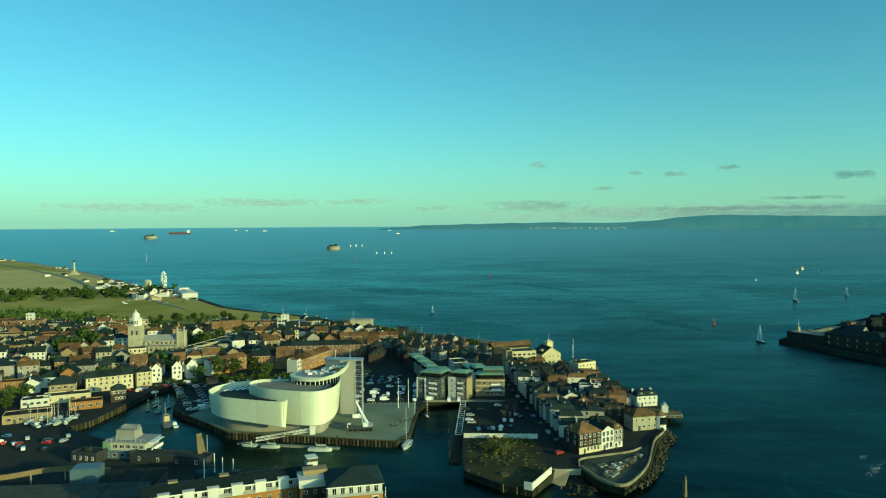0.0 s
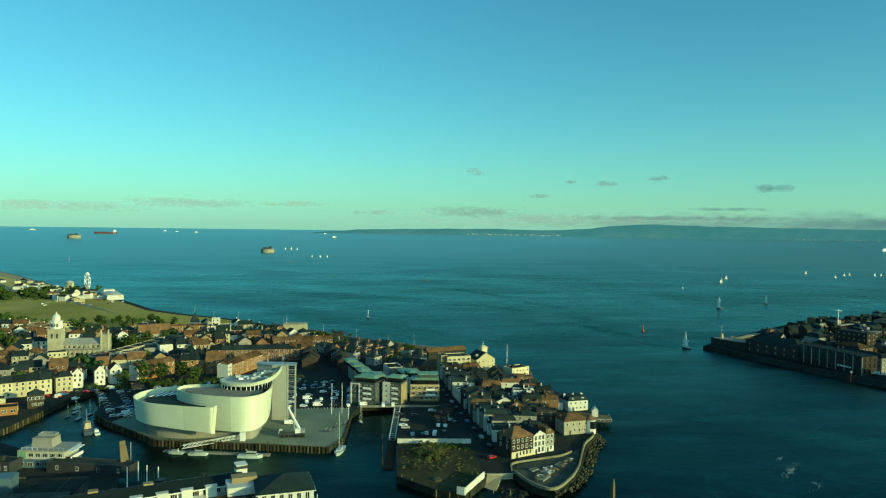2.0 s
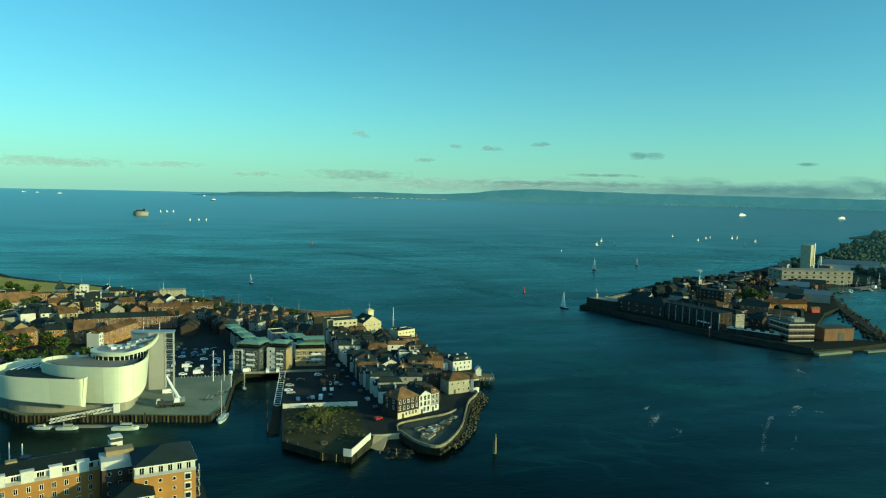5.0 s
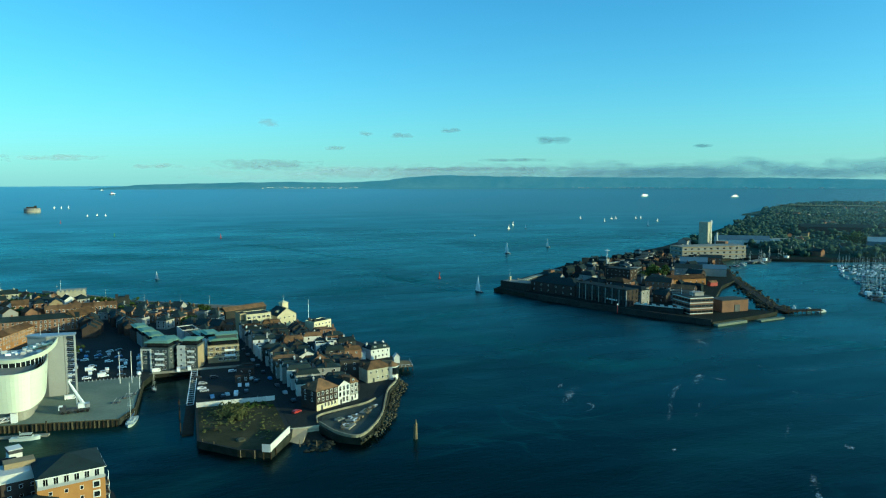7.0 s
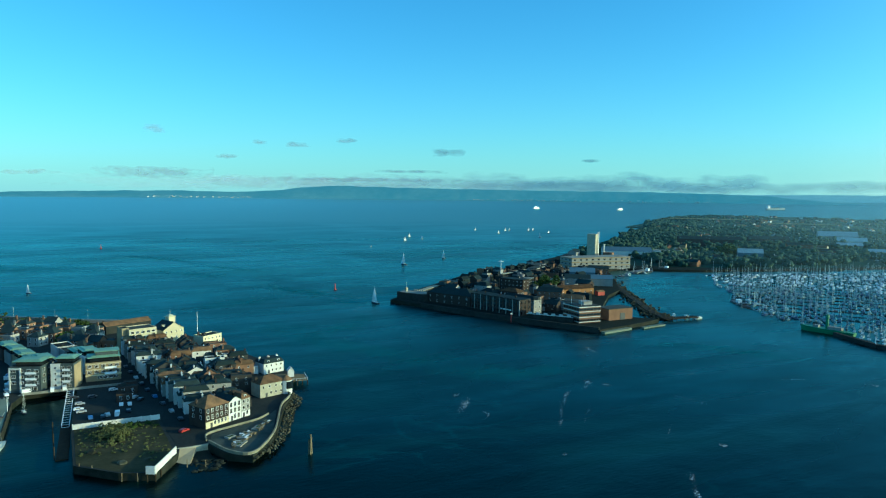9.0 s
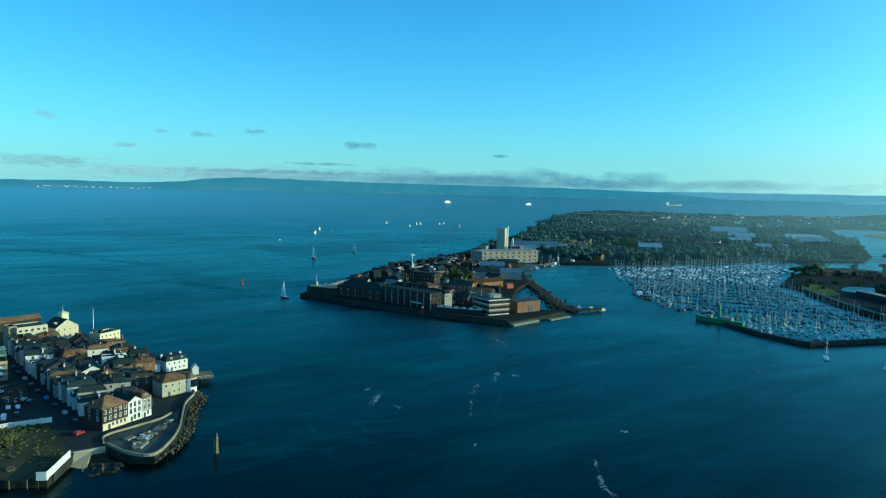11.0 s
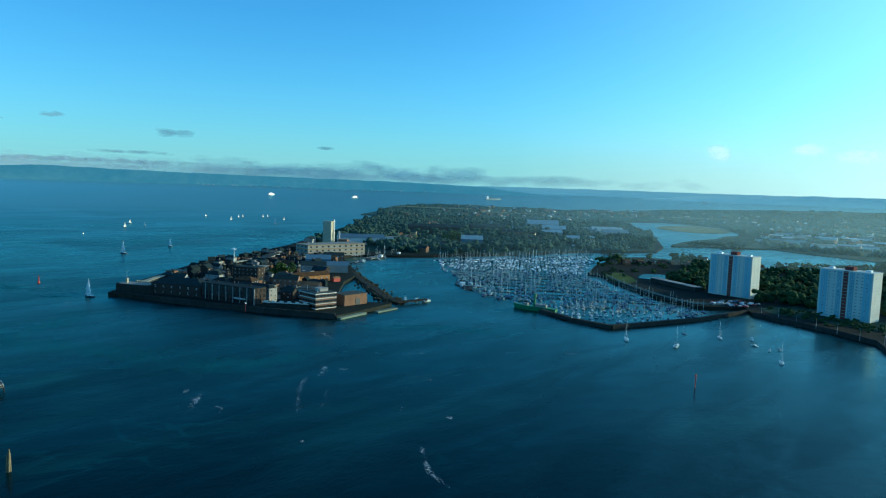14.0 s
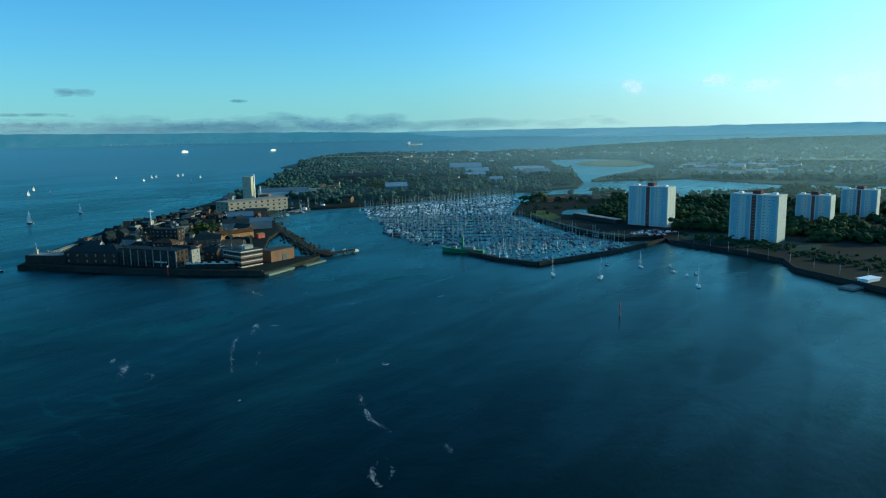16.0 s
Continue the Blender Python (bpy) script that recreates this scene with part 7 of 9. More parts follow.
part("plant_screen", Shape().box(-1, 1, 11.3, 7.2, 0.2, 1.0).box(-1, 4.0, 11.3, 7.2, 0.2, 1.0).box(-4.5, 2.5, 11.3, 0.2, 3, 1.0).box(2.5, 2.5, 11.3, 0.2, 3, 1.0), METAL, po)
for k in range(9):
    part("rail_post", Shape().box(0, 0, 0, 0.08, 0.08, 1.1), WHITEMETAL, po, loc=(-7 + 2.2 * k, -6.6, 7.5))
part("rail", Shape().box(1.8, -6.6, 8.6, 17.8, 0.08, 0.08), WHITEMETAL, po)
part("upper_roof", Shape().box(-1, 1, 10.9, 8.6, 6.6, 0.4), CONCRETE, po)
windows(po, 1, -6, 0, 18, [5.3], 6, "wide")
windows(po, 0, -6.5, 0, 18, [1.6], 5, "wide")
part("balcony", Shape().box(11.5, -1, 3.4, 3.4, 10, 0.3).box(13.1, -1, 3.7, 0.1, 10, 1.0), WHITEMETAL, po)
part("balcony", Shape().box(12.5, -1, 7.0, 3.0, 9, 0.3), WHITEMETAL, po)
for x, y, w, d, h in ((-116, 300, 36, 7, 3.4), (-153, 304, 12, 8, 3.5)):
    house(x, y, radians(-12), w, d, 1, "flat", DARKMETAL, FELT, "f", 4, "low dark port shed beside the quay", stacks=0, name="port_shed", group="", storey=h)
lr = thing("linkspan_ramp", -104, 300, GROUND, radians(40), "raised pale steel ramp tilted over the quay", "ramp")
part("ramp_plate", Shape().add([(-2, -3, 0.5), (2, -3, 0.5), (3, 6, 11), (0.6, 6, 11), (-2, -3.4, 0.5), (2, -3.4, 0.5), (3, 5.6, 11), (0.6, 5.6, 11)], [(0, 1, 2, 3), (7, 6, 5, 4), (0, 4, 5, 1), (1, 5, 6, 2), (2, 6, 7, 3), (3, 7, 4, 0)]), PALEWOOD, lr)
part("mast", Shape().tube((3.5, 1, -0.4), (3.5, 1, 11), 0.2), METAL, lr)
part("bogie", Shape().box(0, -4, -0.1, 3.5, 2, 1.6), METAL, lr)
for x, y in ((-92, 292), (-97, 297), (-87, 290), (-99, 290)):
    pole("dolphin_post", x, y, GROUND - 3, 8, 0.3, WHITEMETAL, "white-topped steel mooring post", "post", "mooring posts")
solid("quay_cabin", Shape().box(0, 0, -0.2, 3, 3, 5).box(0, 0, 4.8, 3.4, 3.4, 0.3), DARKMETAL, "dark steel cabin on the quay edge", "cabin", loc=(-84, 283, GROUND - 2.6))
solid("navigation_beacon", Shape().tube((0, 0, -2), (0, 0, 7.5), 0.2).box(0, 0, 7.3, 0.9, 0.9, 1.2), DARKMETAL, "dark navigation beacon on a pile", "beacon", loc=(-67, 280, 0))
# ---- fort peninsula across the harbour mouth ----
def block(x, y, deg, w, d, h, wall, cover, label, roof="flat", rows=0, cols=0, win="sash", faces="f", name="barrack_block", bands=None):
    ob = thing(name, x, y, GROUND, radians(deg), label, "building")
    part("wall", Shape().box(0, 0, -1, w, d, h + 1) if roof != "gable" else Shape().box(0, 0, -1, w, d, h + 1).gable_ends(w, d, h, d * 0.28), wall, ob)
    r = Shape()
    if roof == "gable":
        r.gable(w, d, h, d * 0.28)
    elif roof == "hip":
        r.hip(w, d, h, min(w, d) * 0.25)
    else:
        r.box(0, 0, h, w + 0.5, d + 0.5, 0.4)
    part("roof", r, cover, ob)
    if rows:
        sills = [h * (i + 0.5) / rows for i in range(rows)]
        if "f" in faces:
            windows(ob, 0, -d / 2, 0, w, sills, cols, win)
        if "r" in faces:
            windows(ob, w / 2, 0, math.pi / 2, d, sills, max(2, cols * int(d) // int(w)), win)
        if "l" in faces:
            windows(ob, -w / 2, 0, -math.pi / 2, d, sills, max(2, cols * int(d) // int(w)), win)
    if bands:
        for i in range(rows):
            part("white_band", Shape().box(0, 0, h * (i + 0.78) / rows, w + 0.3, d + 0.3, h * 0.09), bands, ob)
    return ob


WIN["bay"] = window_mesh(1.6, 3.0, 1)
WIN["strip"] = window_mesh(3.6, 1.6, 3)
WIN["dark_bay"] = window_mesh(1.6, 3.0, 1, DARKMETAL)
WIN["ribbon"] = window_mesh(2.9, 1.7, 1, DARKMETAL)
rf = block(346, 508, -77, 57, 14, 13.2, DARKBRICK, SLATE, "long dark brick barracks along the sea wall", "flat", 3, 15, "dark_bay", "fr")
part("sign_board", Shape().box(13, -7.2, 3.4, 12, 0.15, 1.1), WHITE, rf, "plain white board")
for i in range(16):
    part("pilaster", Shape().box(-28.2 + 3.76 * i, -7.15, -0.5, 0.7, 0.35, 13.7), GREYWALL if i % 2 else DARKBRICK, rf)
for i in range(3):
    chimney(rf, -20 + 18 * i, 2, 13.2, DARKBRICK, 2)
block(362, 500, -77, 38, 10, 12, GREYWALL, SLATE, "grey brick range behind the sea wall", "hip", 3, 10, "sash", "fr")
oc = block(380, 441, -6, 20, 23, 13.0, BRICK, FELT, "three-storey brick harbour control office with white bands", "flat", 3, 6, "ribbon", "frl", "control_office")
for k in range(4):
    part("white_band", Shape().box(0, 0, 13.0 * k / 3 + (0.6 if k == 0 else -0.6 if k == 3 else 0.05), 20.4, 23.4, 0.55), WHITE, oc)
part("roof_cabin", Shape().box(2, -2, 13.4, 8, 7, 2.4).box(2, -2, 15.8, 8.6, 7.6, 0.3), GREYWALL, oc)
for px, py in ((-6, 6), (6, 7), (-5, -7)):
    part("roof_mast", Shape().tube((px, py, 13.4), (px, py, 18.5), 0.12, 0.07, 5), WHITEMETAL, oc)
block(411.5, 436.5, -2, 25, 15, 9.0, BRICK, FELT, "square brick boat shed on the jetty", "flat", 0)
solid("boat_shed_door", Shape().box(0, 0, 0, 5, 0.3, 5.5), DARKMETAL, "tall dark roller door of the brick shed", "door", loc=(413, 428.8, GROUND), rot=radians(-2))
cw = thing("battery_wall", 0, 0, GROUND, 0, "dark battery wall with pale coping embrasures", "wall")
for i in range(6):
    u = i / 6
    part("wall_section", Shape().box(348 + 22 * u, 466 - 32 * u, -1, 6.2, 4, 5.5, radians(-56)), DARKSTONE, cw)
    part("merlon", Shape().box(348 + 22 * u - 1.9, 466 - 32 * u - 1.4, 4.5, 3.0, 0.9, 1.3, radians(-56)), WHITE, cw)
    part("coping", Shape().box(348 + 22 * u - 1.8, 466 - 32 * u - 1.35, 4.1, 6.4, 0.8, 0.45, radians(-56)), WHITE, cw)
sw = thing("sea_wall", 0, 0, 0, 0, "dark stone sea wall round the fort", "wall")
SW = [(291, 606), (305.5, 553), (325.5, 493), (345.5, 446), (366, 404)]
for (x0, y0), (x1, y1) in zip(SW[:-1], SW[1:]):
    for i in range(4):
        a, b = i / 4, (i + 0.985) / 4
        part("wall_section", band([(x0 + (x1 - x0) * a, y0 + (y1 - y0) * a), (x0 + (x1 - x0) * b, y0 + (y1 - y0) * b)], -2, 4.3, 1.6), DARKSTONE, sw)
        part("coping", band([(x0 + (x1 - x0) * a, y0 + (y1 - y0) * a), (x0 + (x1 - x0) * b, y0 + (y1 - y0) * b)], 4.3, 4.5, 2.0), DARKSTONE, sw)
bat = thing("saluting_battery", 309, 597, GROUND, radians(-62), "low rounded stone battery at the fort's tip", "fort")
bat.scale = (0.62, 0.8, 1.1)
part("wall", Shape().prism(smooth_line([(-24, -9), (24, -10), (26, 6), (8, 12), (-22, 11), (-28, 2)], 4, True), -1, 6.5), DARKSTONE, bat)
part("roof", Shape().prism(smooth_line([(-21, -7), (21, -8), (23, 5), (8, 9), (-20, 9), (-25, 2)], 4, True), 6.5, 6.7), CONCRETE, bat)
part("signal_hut", Shape().box(-17, 0, 6.5, 3, 3, 3).hip(3.2, 3.2, 9.5, 1.2, x=-17), STONE, bat)
part("signal_mast", Shape().tube((-17, 0, 10), (-17, 0, 16), 0.15), WHITEMETAL, bat)
for i in range(9):
    part("merlon", Shape().box(-10 + 4 * i, 9.4, 6.6, 2, 1.4, 1.3), STONE, bat)
BARRACKS = (
    (332, 562.5, -67.4, 50, 20, 9.5, DARKBRICK, SLATE, "dark casemated barrack range behind the battery", "hip", 2, 8),
    (419, 590, -66, 27, 13, 15.5, DARKBRICK, SLATE, "four-storey dark mess block with pale windows", "flat", 4, 7), (438, 604, -66, 12, 12, 11, GREYWALL, FELT, "grey end wing of the mess block", "flat", 3, 3),
    (383, 520, -74, 22, 13, 8.5, GREYWALL, FELT, "flat grey stores beside the barracks", "flat", 2, 5), (392, 556, -70, 20, 12, 9, DARKBRICK, TILE, "brick officers' house with a tiled roof", "hip", 2, 5),
    (430, 545, -50, 24, 12, 8, BRICK, SLATE, "red brick workshop with slates", "gable", 2, 5), (447, 571, -50, 14, 10, 8, GREYWALL, SLATE, "small grey house with chimneys in the fort", "hip", 2, 4),
    (408, 482, -60, 24, 14, 8.5, GREYWALL, FELT, "grey flat-roofed quarters near the basin", "flat", 2, 5), (425, 505, -55, 20, 11, 7, DARKBRICK, TILE, "tiled brick store near the basin", "gable", 1, 4),
    (471, 560, -4, 42, 12, 6.5, ORANGE, TILE, "long low store with an orange tiled roof", "gable", 1, 9), (493, 545, -6, 8, 5, 3.6, REDPAINT, TILE, "small red boathouse on the basin", "gable", 0, 0),
)
PALESHEET = material("pale_sheet_roof", (0.27, 0.35, 0.37), 0.5, 0.2, 0.2, 2, 0.1)
YARDS = (
    (470, 640, 40, 34, 10, 7, DARKSTONE, CONCRETE, "stone rampart quarters with pale top", "flat", 1, 6), (520, 612, -40, 28, 14, 9, GREYWALL, SLATE, "grey workshop with pitched slates", "gable", 2, 5),
    (568, 660, -40, 30, 16, 9, BLUEPAINT, BLUEPAINT, "blue clad workshop with a shallow roof", "gable", 0, 0), (545, 605, -40, 30, 14, 8, GREYWALL, BLUEPAINT, "grey shed with a blue metal roof", "gable", 0, 0),
    (560, 740, 36, 40, 12, 7, GREYWALL, FELT, "grey quarters along the beach", "flat", 2, 8),
    (620, 690, -40, 26, 12, 8, BRICK, SLATE, "brick stores near the submarine jetty", "gable", 2, 5), (580, 762, 36, 32, 12, 8, GREYWALL, FELT, "grey quarters near the escape tower", "flat", 3, 8),
    (830, 858, -38, 78, 22, 11, WHITE, BLUEPAINT, "long white boat hall with a blue roof", "gable", 0, 0), (905, 850, -38, 36, 18, 10, WHITE, CONCRETE, "white flat hall beside the creek", "flat", 2, 8),
    (760, 905, 38, 30, 14, 8, GREYWALL, SLATE, "grey quarters on the shore road", "gable", 2, 6), (700, 850, 38, 34, 12, 8, GREYWALL, FELT, "grey quarters on the shore road", "flat", 2, 6),
)
HALLS = (
    (997, 752, -48, 38, 22, 11, BLUEPAINT, PALESHEET, "large blue boat hall behind the marina", "gable", 0, 0), (905, 735, -25, 22, 12, 9, BLUEPAINT, FELT, "blue-grey marina office with a pitched roof", "gable", 2, 4),
    (1165, 975, -38, 120, 20, 15, DARKBRICK, SLATE, "very long dark hospital range with slate roofs", "gable", 0, 0), (1315, 950, -36, 80, 20, 14, DARKBRICK, SLATE, "long dark brick hospital wing", "gable", 0, 0),
    (1450, 855, -52, 54, 26, 12, WHITE, PALESHEET, "large pale workshop with a blue-grey roof", "gable", 0, 0), (1505, 742, -40, 64, 26, 13, BLUEPAINT, PALESHEET, "blue boatyard hall with a pale pitched roof", "gable", 0, 0),
    (1524, 765, -40, 64, 26, 13, BLUEPAINT, PALESHEET, "blue boatyard hall with a pale pitched roof", "gable", 0, 0), (1486, 719, -40, 60, 24, 11, GREYWALL, BLUEPAINT, "grey boatyard hall with a blue roof", "gable", 0, 0),
    (1272, 705, -50, 26, 14, 8, WHITE, PALESHEET, "small pale boat shed in the yard", "gable", 0, 0), (1296, 684, -50, 24, 14, 8, GREYWALL, PALESHEET, "small pale boat shed in the yard", "gable", 0, 0),
    (1180, 735, -42, 40, 14, 9, BRICK, SLATE, "brick waterside store with slate roof", "gable", 2, 6), (1110, 700, -42, 30, 12, 9, CREAM, SLATE, "cream waterside house among trees", "gable", 2, 5),
    (1350, 800, -48, 44, 16, 10, GREYWALL, PALESHEET, "grey clad workshop among trees", "gable", 0, 0), (1240, 830, -42, 46, 14, 12, BRICK, SLATE, "brick terrace above the boatyard", "gable", 2, 6),
    (1570, 960, -50, 80, 36, 14, GREYWALL, PALESHEET, "blue-roofed industrial hall among trees", "gable", 0, 0), (1640, 850, -30, 60, 26, 10, WHITE, CONCRETE, "pale industrial shed near the creek", "flat", 0, 0),
)
for x, y, deg, w, d, h, wall, cover, lab, rf_, rows, cols in BARRACKS + YARDS + HALLS:
    block(x, y, deg, w, d, h, wall, cover, lab, rf_, rows, min(cols, 6), "sash" if rows < 4 else "small", "fr" if w < 100 else "f", "fort_building" if y < 800 else "hall")
block(669, 750.5, -8, 94, 30, 16, GREYWALL, CONCRETE, "long grey training hall with horizontal buff bands", "flat", 3, 10, "ribbon", "fl", "training_hall", BUFF)
se = thing("escape_training_tower", 730, 826, GROUND, radians(30), "tall pale concrete training tower with a slim shaft", "tower")
part("shaft", Shape().box(0, 0, -1, 14, 13, 43), STONE, se)
part("service_core", Shape().box(6.0, -6.2, -1, 2.6, 2.6, 45.5), WHITE, se)
part("chimney", Shape().tube((4, -16, -1), (4, -16, 27), 1.6, 1.3), WHITE, se)
part("annex", Shape().box(2, -24, -1, 12, 14, 16), BRICK, se)
rm = thing("seaward_rampart", 0, 0, GROUND, 0, "long dark rampart with a pale coping above the open sea", "rampart")
RID = smooth_line([(319, 611), (344, 632), (366, 649), (394, 667), (452, 690), (500, 712), (536, 736)], 2)
for i in range(len(RID) - 1):
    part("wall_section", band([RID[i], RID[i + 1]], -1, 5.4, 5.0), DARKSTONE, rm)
    part("coping", band([RID[i], RID[i + 1]], 5.4, 5.8, 6.0), STONE, rm)
sg = thing("signal_mast", 470, 690, GROUND, 0, "white signal mast with a ring platform on the ramparts", "mast")
part("pole", Shape().tube((0, 0, -0.5), (0, 0, 24), 0.5, 0.35), WHITEMETAL, sg)
part("platform", Shape().tube((0, 0, 22), (0, 0, 22.6), 3.2, 3.2, 14), WHITEMETAL, sg)
# breakwater round the small basin, with a jetty head
bw = thing("basin_breakwater", 0, 0, 0, 0, "dark stone breakwater with a timber jetty head", "breakwater")
BW = smooth_line([(640, 700), (612, 664), (570, 604), (532, 548), (500, 498), (470, 452), (458, 425)], 3)
for i in range(len(BW) - 1):
    part("stone_section", band([BW[i], BW[i + 1]], -2, 2.0, 6), DARKSTONE, bw)
rub = Shape()
for x, y in smooth_line([(640, 700), (612, 664), (570, 604), (532, 548), (500, 498), (470, 452), (458, 425)], 24):
    for _ in range(7):
        rub.clump(x + rng.gauss(0, 4.5), y + rng.gauss(0, 3), rng.uniform(0.0, 1.6), rng.uniform(0.8, 2.2), rng, 0.7)
part("rubble_slope", rub, ROCK, tagged(bw))["kind"] = "stuff"
part("jetty_deck", Shape().box(466, 416, 2.2, 34, 7, 0.5, radians(-10)), TIMBER, bw)
for i in range(8):
    part("support_post", Shape().tube((0, 0, -2), (0, 0, 4.0), 0.35, n=6), TIMBER, bw, loc=(452 + 4 * i, 415.5 - 0.7 * i, 0))
part("landing_stage", Shape().box(423, 405, -1, 26, 4, 2.2, radians(6)), QUAYTOP, bw)
part("quay_steps", Shape().box(383, 403.5, -1, 32, 4, 2.6, radians(8)), QUAYTOP, bw)
for x, y, deg in ((474, 424, 10), (478, 414, 0), (470, 434, 40)):
    copy_thing(YACHTS[3], pose(x + 8, y, 0, 0, 0, deg))
for i in range(14):
    copy_thing(YACHTS[rng.choice((0, 0, 1, 3))], pose(690 + 13 * i + rng.uniform(-3, 3), 694 + 4.6 * i + rng.uniform(-5, 5), 0, 0, 0, 60 + rng.uniform(-12, 12)) @ Matrix.Scale(rng.uniform(0.9, 1.3), 4))
for i in range(16):
    copy_thing(YACHTS[rng.choice((0, 1, 2, 2, 3))], pose(648 + 8 * i + rng.uniform(-3, 3), 690 + 2.2 * i + rng.uniform(-9, 3) - (10 if i < 3 else 0), 0, 0, 0, 70 + rng.uniform(-20, 20)) @ Matrix.Scale(rng.uniform(0.8, 1.2), 4))
jt = thing("creek_jetty", 0, 0, 0, 0, "grey concrete jetty in the creek", "jetty")
part("deck", Shape().prism([(690, 690), (850, 748), (846, 758), (684, 702)], 1.6, 2.4, bottom=True), CONCRETE, jt)
for i in range(10):
    part("support_post", Shape().tube((0, 0, -2), (0, 0, 1.6), 0.5, n=6), CONCRETE, jt, loc=(696 + 16 * i, 699 + 5.7 * i, 0))
for x, y, L in ((720, 700, 24), (770, 712, 28), (815, 745, 22)):
    lb = thing("barge", x, y, 0, radians(20), "grey workboat moored at the creek jetty", "boat", "workboats")
    part("hull", hull_shape(L, 6.5, 2, stern=0.95), DARKMETAL, lb)
    part("wheelhouse", Shape().box(-L * 0.2, 0, 2, 5, 4, 3.4), WHITEMETAL, lb)
    part("mast", Shape().tube((-L * 0.2, 0, 5.4), (-L * 0.2, 0, 10), 0.15), METAL, lb)
patch("ground_peninsula_green", [(760, 900), (1099, 1180), (1680, 1620), (1890, 1295), (2050, 965), (1750, 800), (1735, 745), (1500, 628), (1225, 512), (1110, 580), (900, 640), (800, 700), (700, 800)], LAWN, "dark grass and gardens of the peninsula")
# trees and small houses of the peninsula
for _ in range(16):
    plant(rng.gauss(480, 6), rng.gauss(610, 7), size=rng.uniform(0.7, 1.0))
for _ in range(9):
    plant(rng.gauss(985, 8), rng.gauss(790, 8), 3, size=rng.uniform(1.2, 1.8))
SHORE = []
for _ in range(360):
    u = rng.random()
    x, y = 760 + 840 * u, 930 + 640 * u
    v = rng.random()
    SHORE.append((x + 150 * v * (0.2 + u), y - 190 * v * (0.2 + u) - 12, GROUND, rng.uniform(0.6, 1.2)))
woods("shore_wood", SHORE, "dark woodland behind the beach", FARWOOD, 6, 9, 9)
PEN = [(780, 850), (1099, 1180), (1660, 1610), (1880, 1290), (2060, 965), (1740, 770), (1500, 640), (1230, 525), (1120, 590), (900, 660), (800, 700), (760, 760)]
HOSPITAL_LAWN, SHORE_FIELD = [(1070, 1000), (1160, 936), (1080, 860), (985, 930)], [(1650, 1580), (1690, 1480), (1790, 1330), (1700, 1270), (1620, 1400), (1560, 1510)]
inl = []
while len(inl) < 1700:
    x, y = rng.uniform(780, 2060), rng.uniform(640, 1610)
    if inside(x, y, PEN) and noise.noise((x / 120, y / 120, 1)) > -0.3 and not inside(x, y, HOSPITAL_LAWN) and not inside(x, y, SHORE_FIELD):
        inl.append((x, y, GROUND, rng.uniform(0.7, 1.3)))
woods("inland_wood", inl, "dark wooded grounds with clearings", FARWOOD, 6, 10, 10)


def small_house_kind(wall, cover, label):
    ob = thing("house", 0, 0, -500, 0, label, "house", "far houses")
    part("wall", Shape().box(0, 0, -1, 11, 8, 6.5).gable_ends(11, 8, 5.5, 3), wall, ob)
    part("roof", Shape().gable(11, 8, 5.5, 3), cover, ob)
    return ob


FARHOUSES = [small_house_kind(WHITE, SLATE, "small white house among distant trees"), small_house_kind(BRICK, TILE, "small brick house among distant trees"), small_house_kind(CREAM, TILE, "small cream house among distant trees"), small_house_kind(BUFF, SLATE, "small buff house among distant trees")]
gosport = Shape()
n = 0
while n < 110:
    x, y = rng.uniform(780, 2060), rng.uniform(640, 1610)
    if inside(x, y, PEN):
        k = rng.uniform(0.9, 1.5)
        far_house(gosport, x, y, GROUND, rng.uniform(0, 3), 12 * k, 8 * k, 5.5 * k, rng.choice(("gable", "hip", "flat")), rng.choice((WHITE, BRICK, CREAM, BUFF, BRICK)), rng.choice((SLATE, TILE, SLATE)), False)
        n += 1
# the crowded yards of the fort
FORT = [(318, 585), (352, 640), (448, 725), (560, 780), (650, 830), (690, 770), (640, 715), (590, 655), (530, 590), (470, 540), (425, 480), (415, 455), (390, 470), (355, 520), (330, 560)]
BUSY = [(342, 520, 15), (350, 492, 15), (357, 515, 12), (366, 490, 12), (325, 575, 14), (338, 548, 14), (419, 588, 16), (380, 441, 18), (383, 520, 12), (392, 556, 12), (430, 545, 13), (447, 571, 12), (408, 482, 13), (425, 505, 11), (458, 561, 12), (484, 559, 12), (470, 640, 16), (520, 612, 16), (568, 660, 18), (545, 605, 16), (560, 740, 18), (620, 690, 14), (610, 770, 18), (318, 592, 26)]
n = tries = 0
while n < 60 and tries < 4000:
    tries += 1
    x, y = rng.uniform(320, 690), rng.uniform(450, 830)
    r = rng.uniform(4.5, 8)
    if inside(x, y, FORT) and all(math.hypot(x - a, y - b) > q * 0.8 + r for a, b, q in BUSY):
        BUSY.append((x, y, r))
        n += 1
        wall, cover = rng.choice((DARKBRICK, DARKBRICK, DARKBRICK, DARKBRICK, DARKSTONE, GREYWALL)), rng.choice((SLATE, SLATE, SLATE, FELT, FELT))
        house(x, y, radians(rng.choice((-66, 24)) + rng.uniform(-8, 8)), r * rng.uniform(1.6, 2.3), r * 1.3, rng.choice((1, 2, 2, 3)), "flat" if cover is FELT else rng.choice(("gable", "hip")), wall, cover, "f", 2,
              f"{WALLWORD[wall.name]} garrison building with a {'flat' if cover is FELT else 'pitched'} roof", stacks=rng.choice((0, 1)), group="garrison buildings", name="garrison_building", win="small")

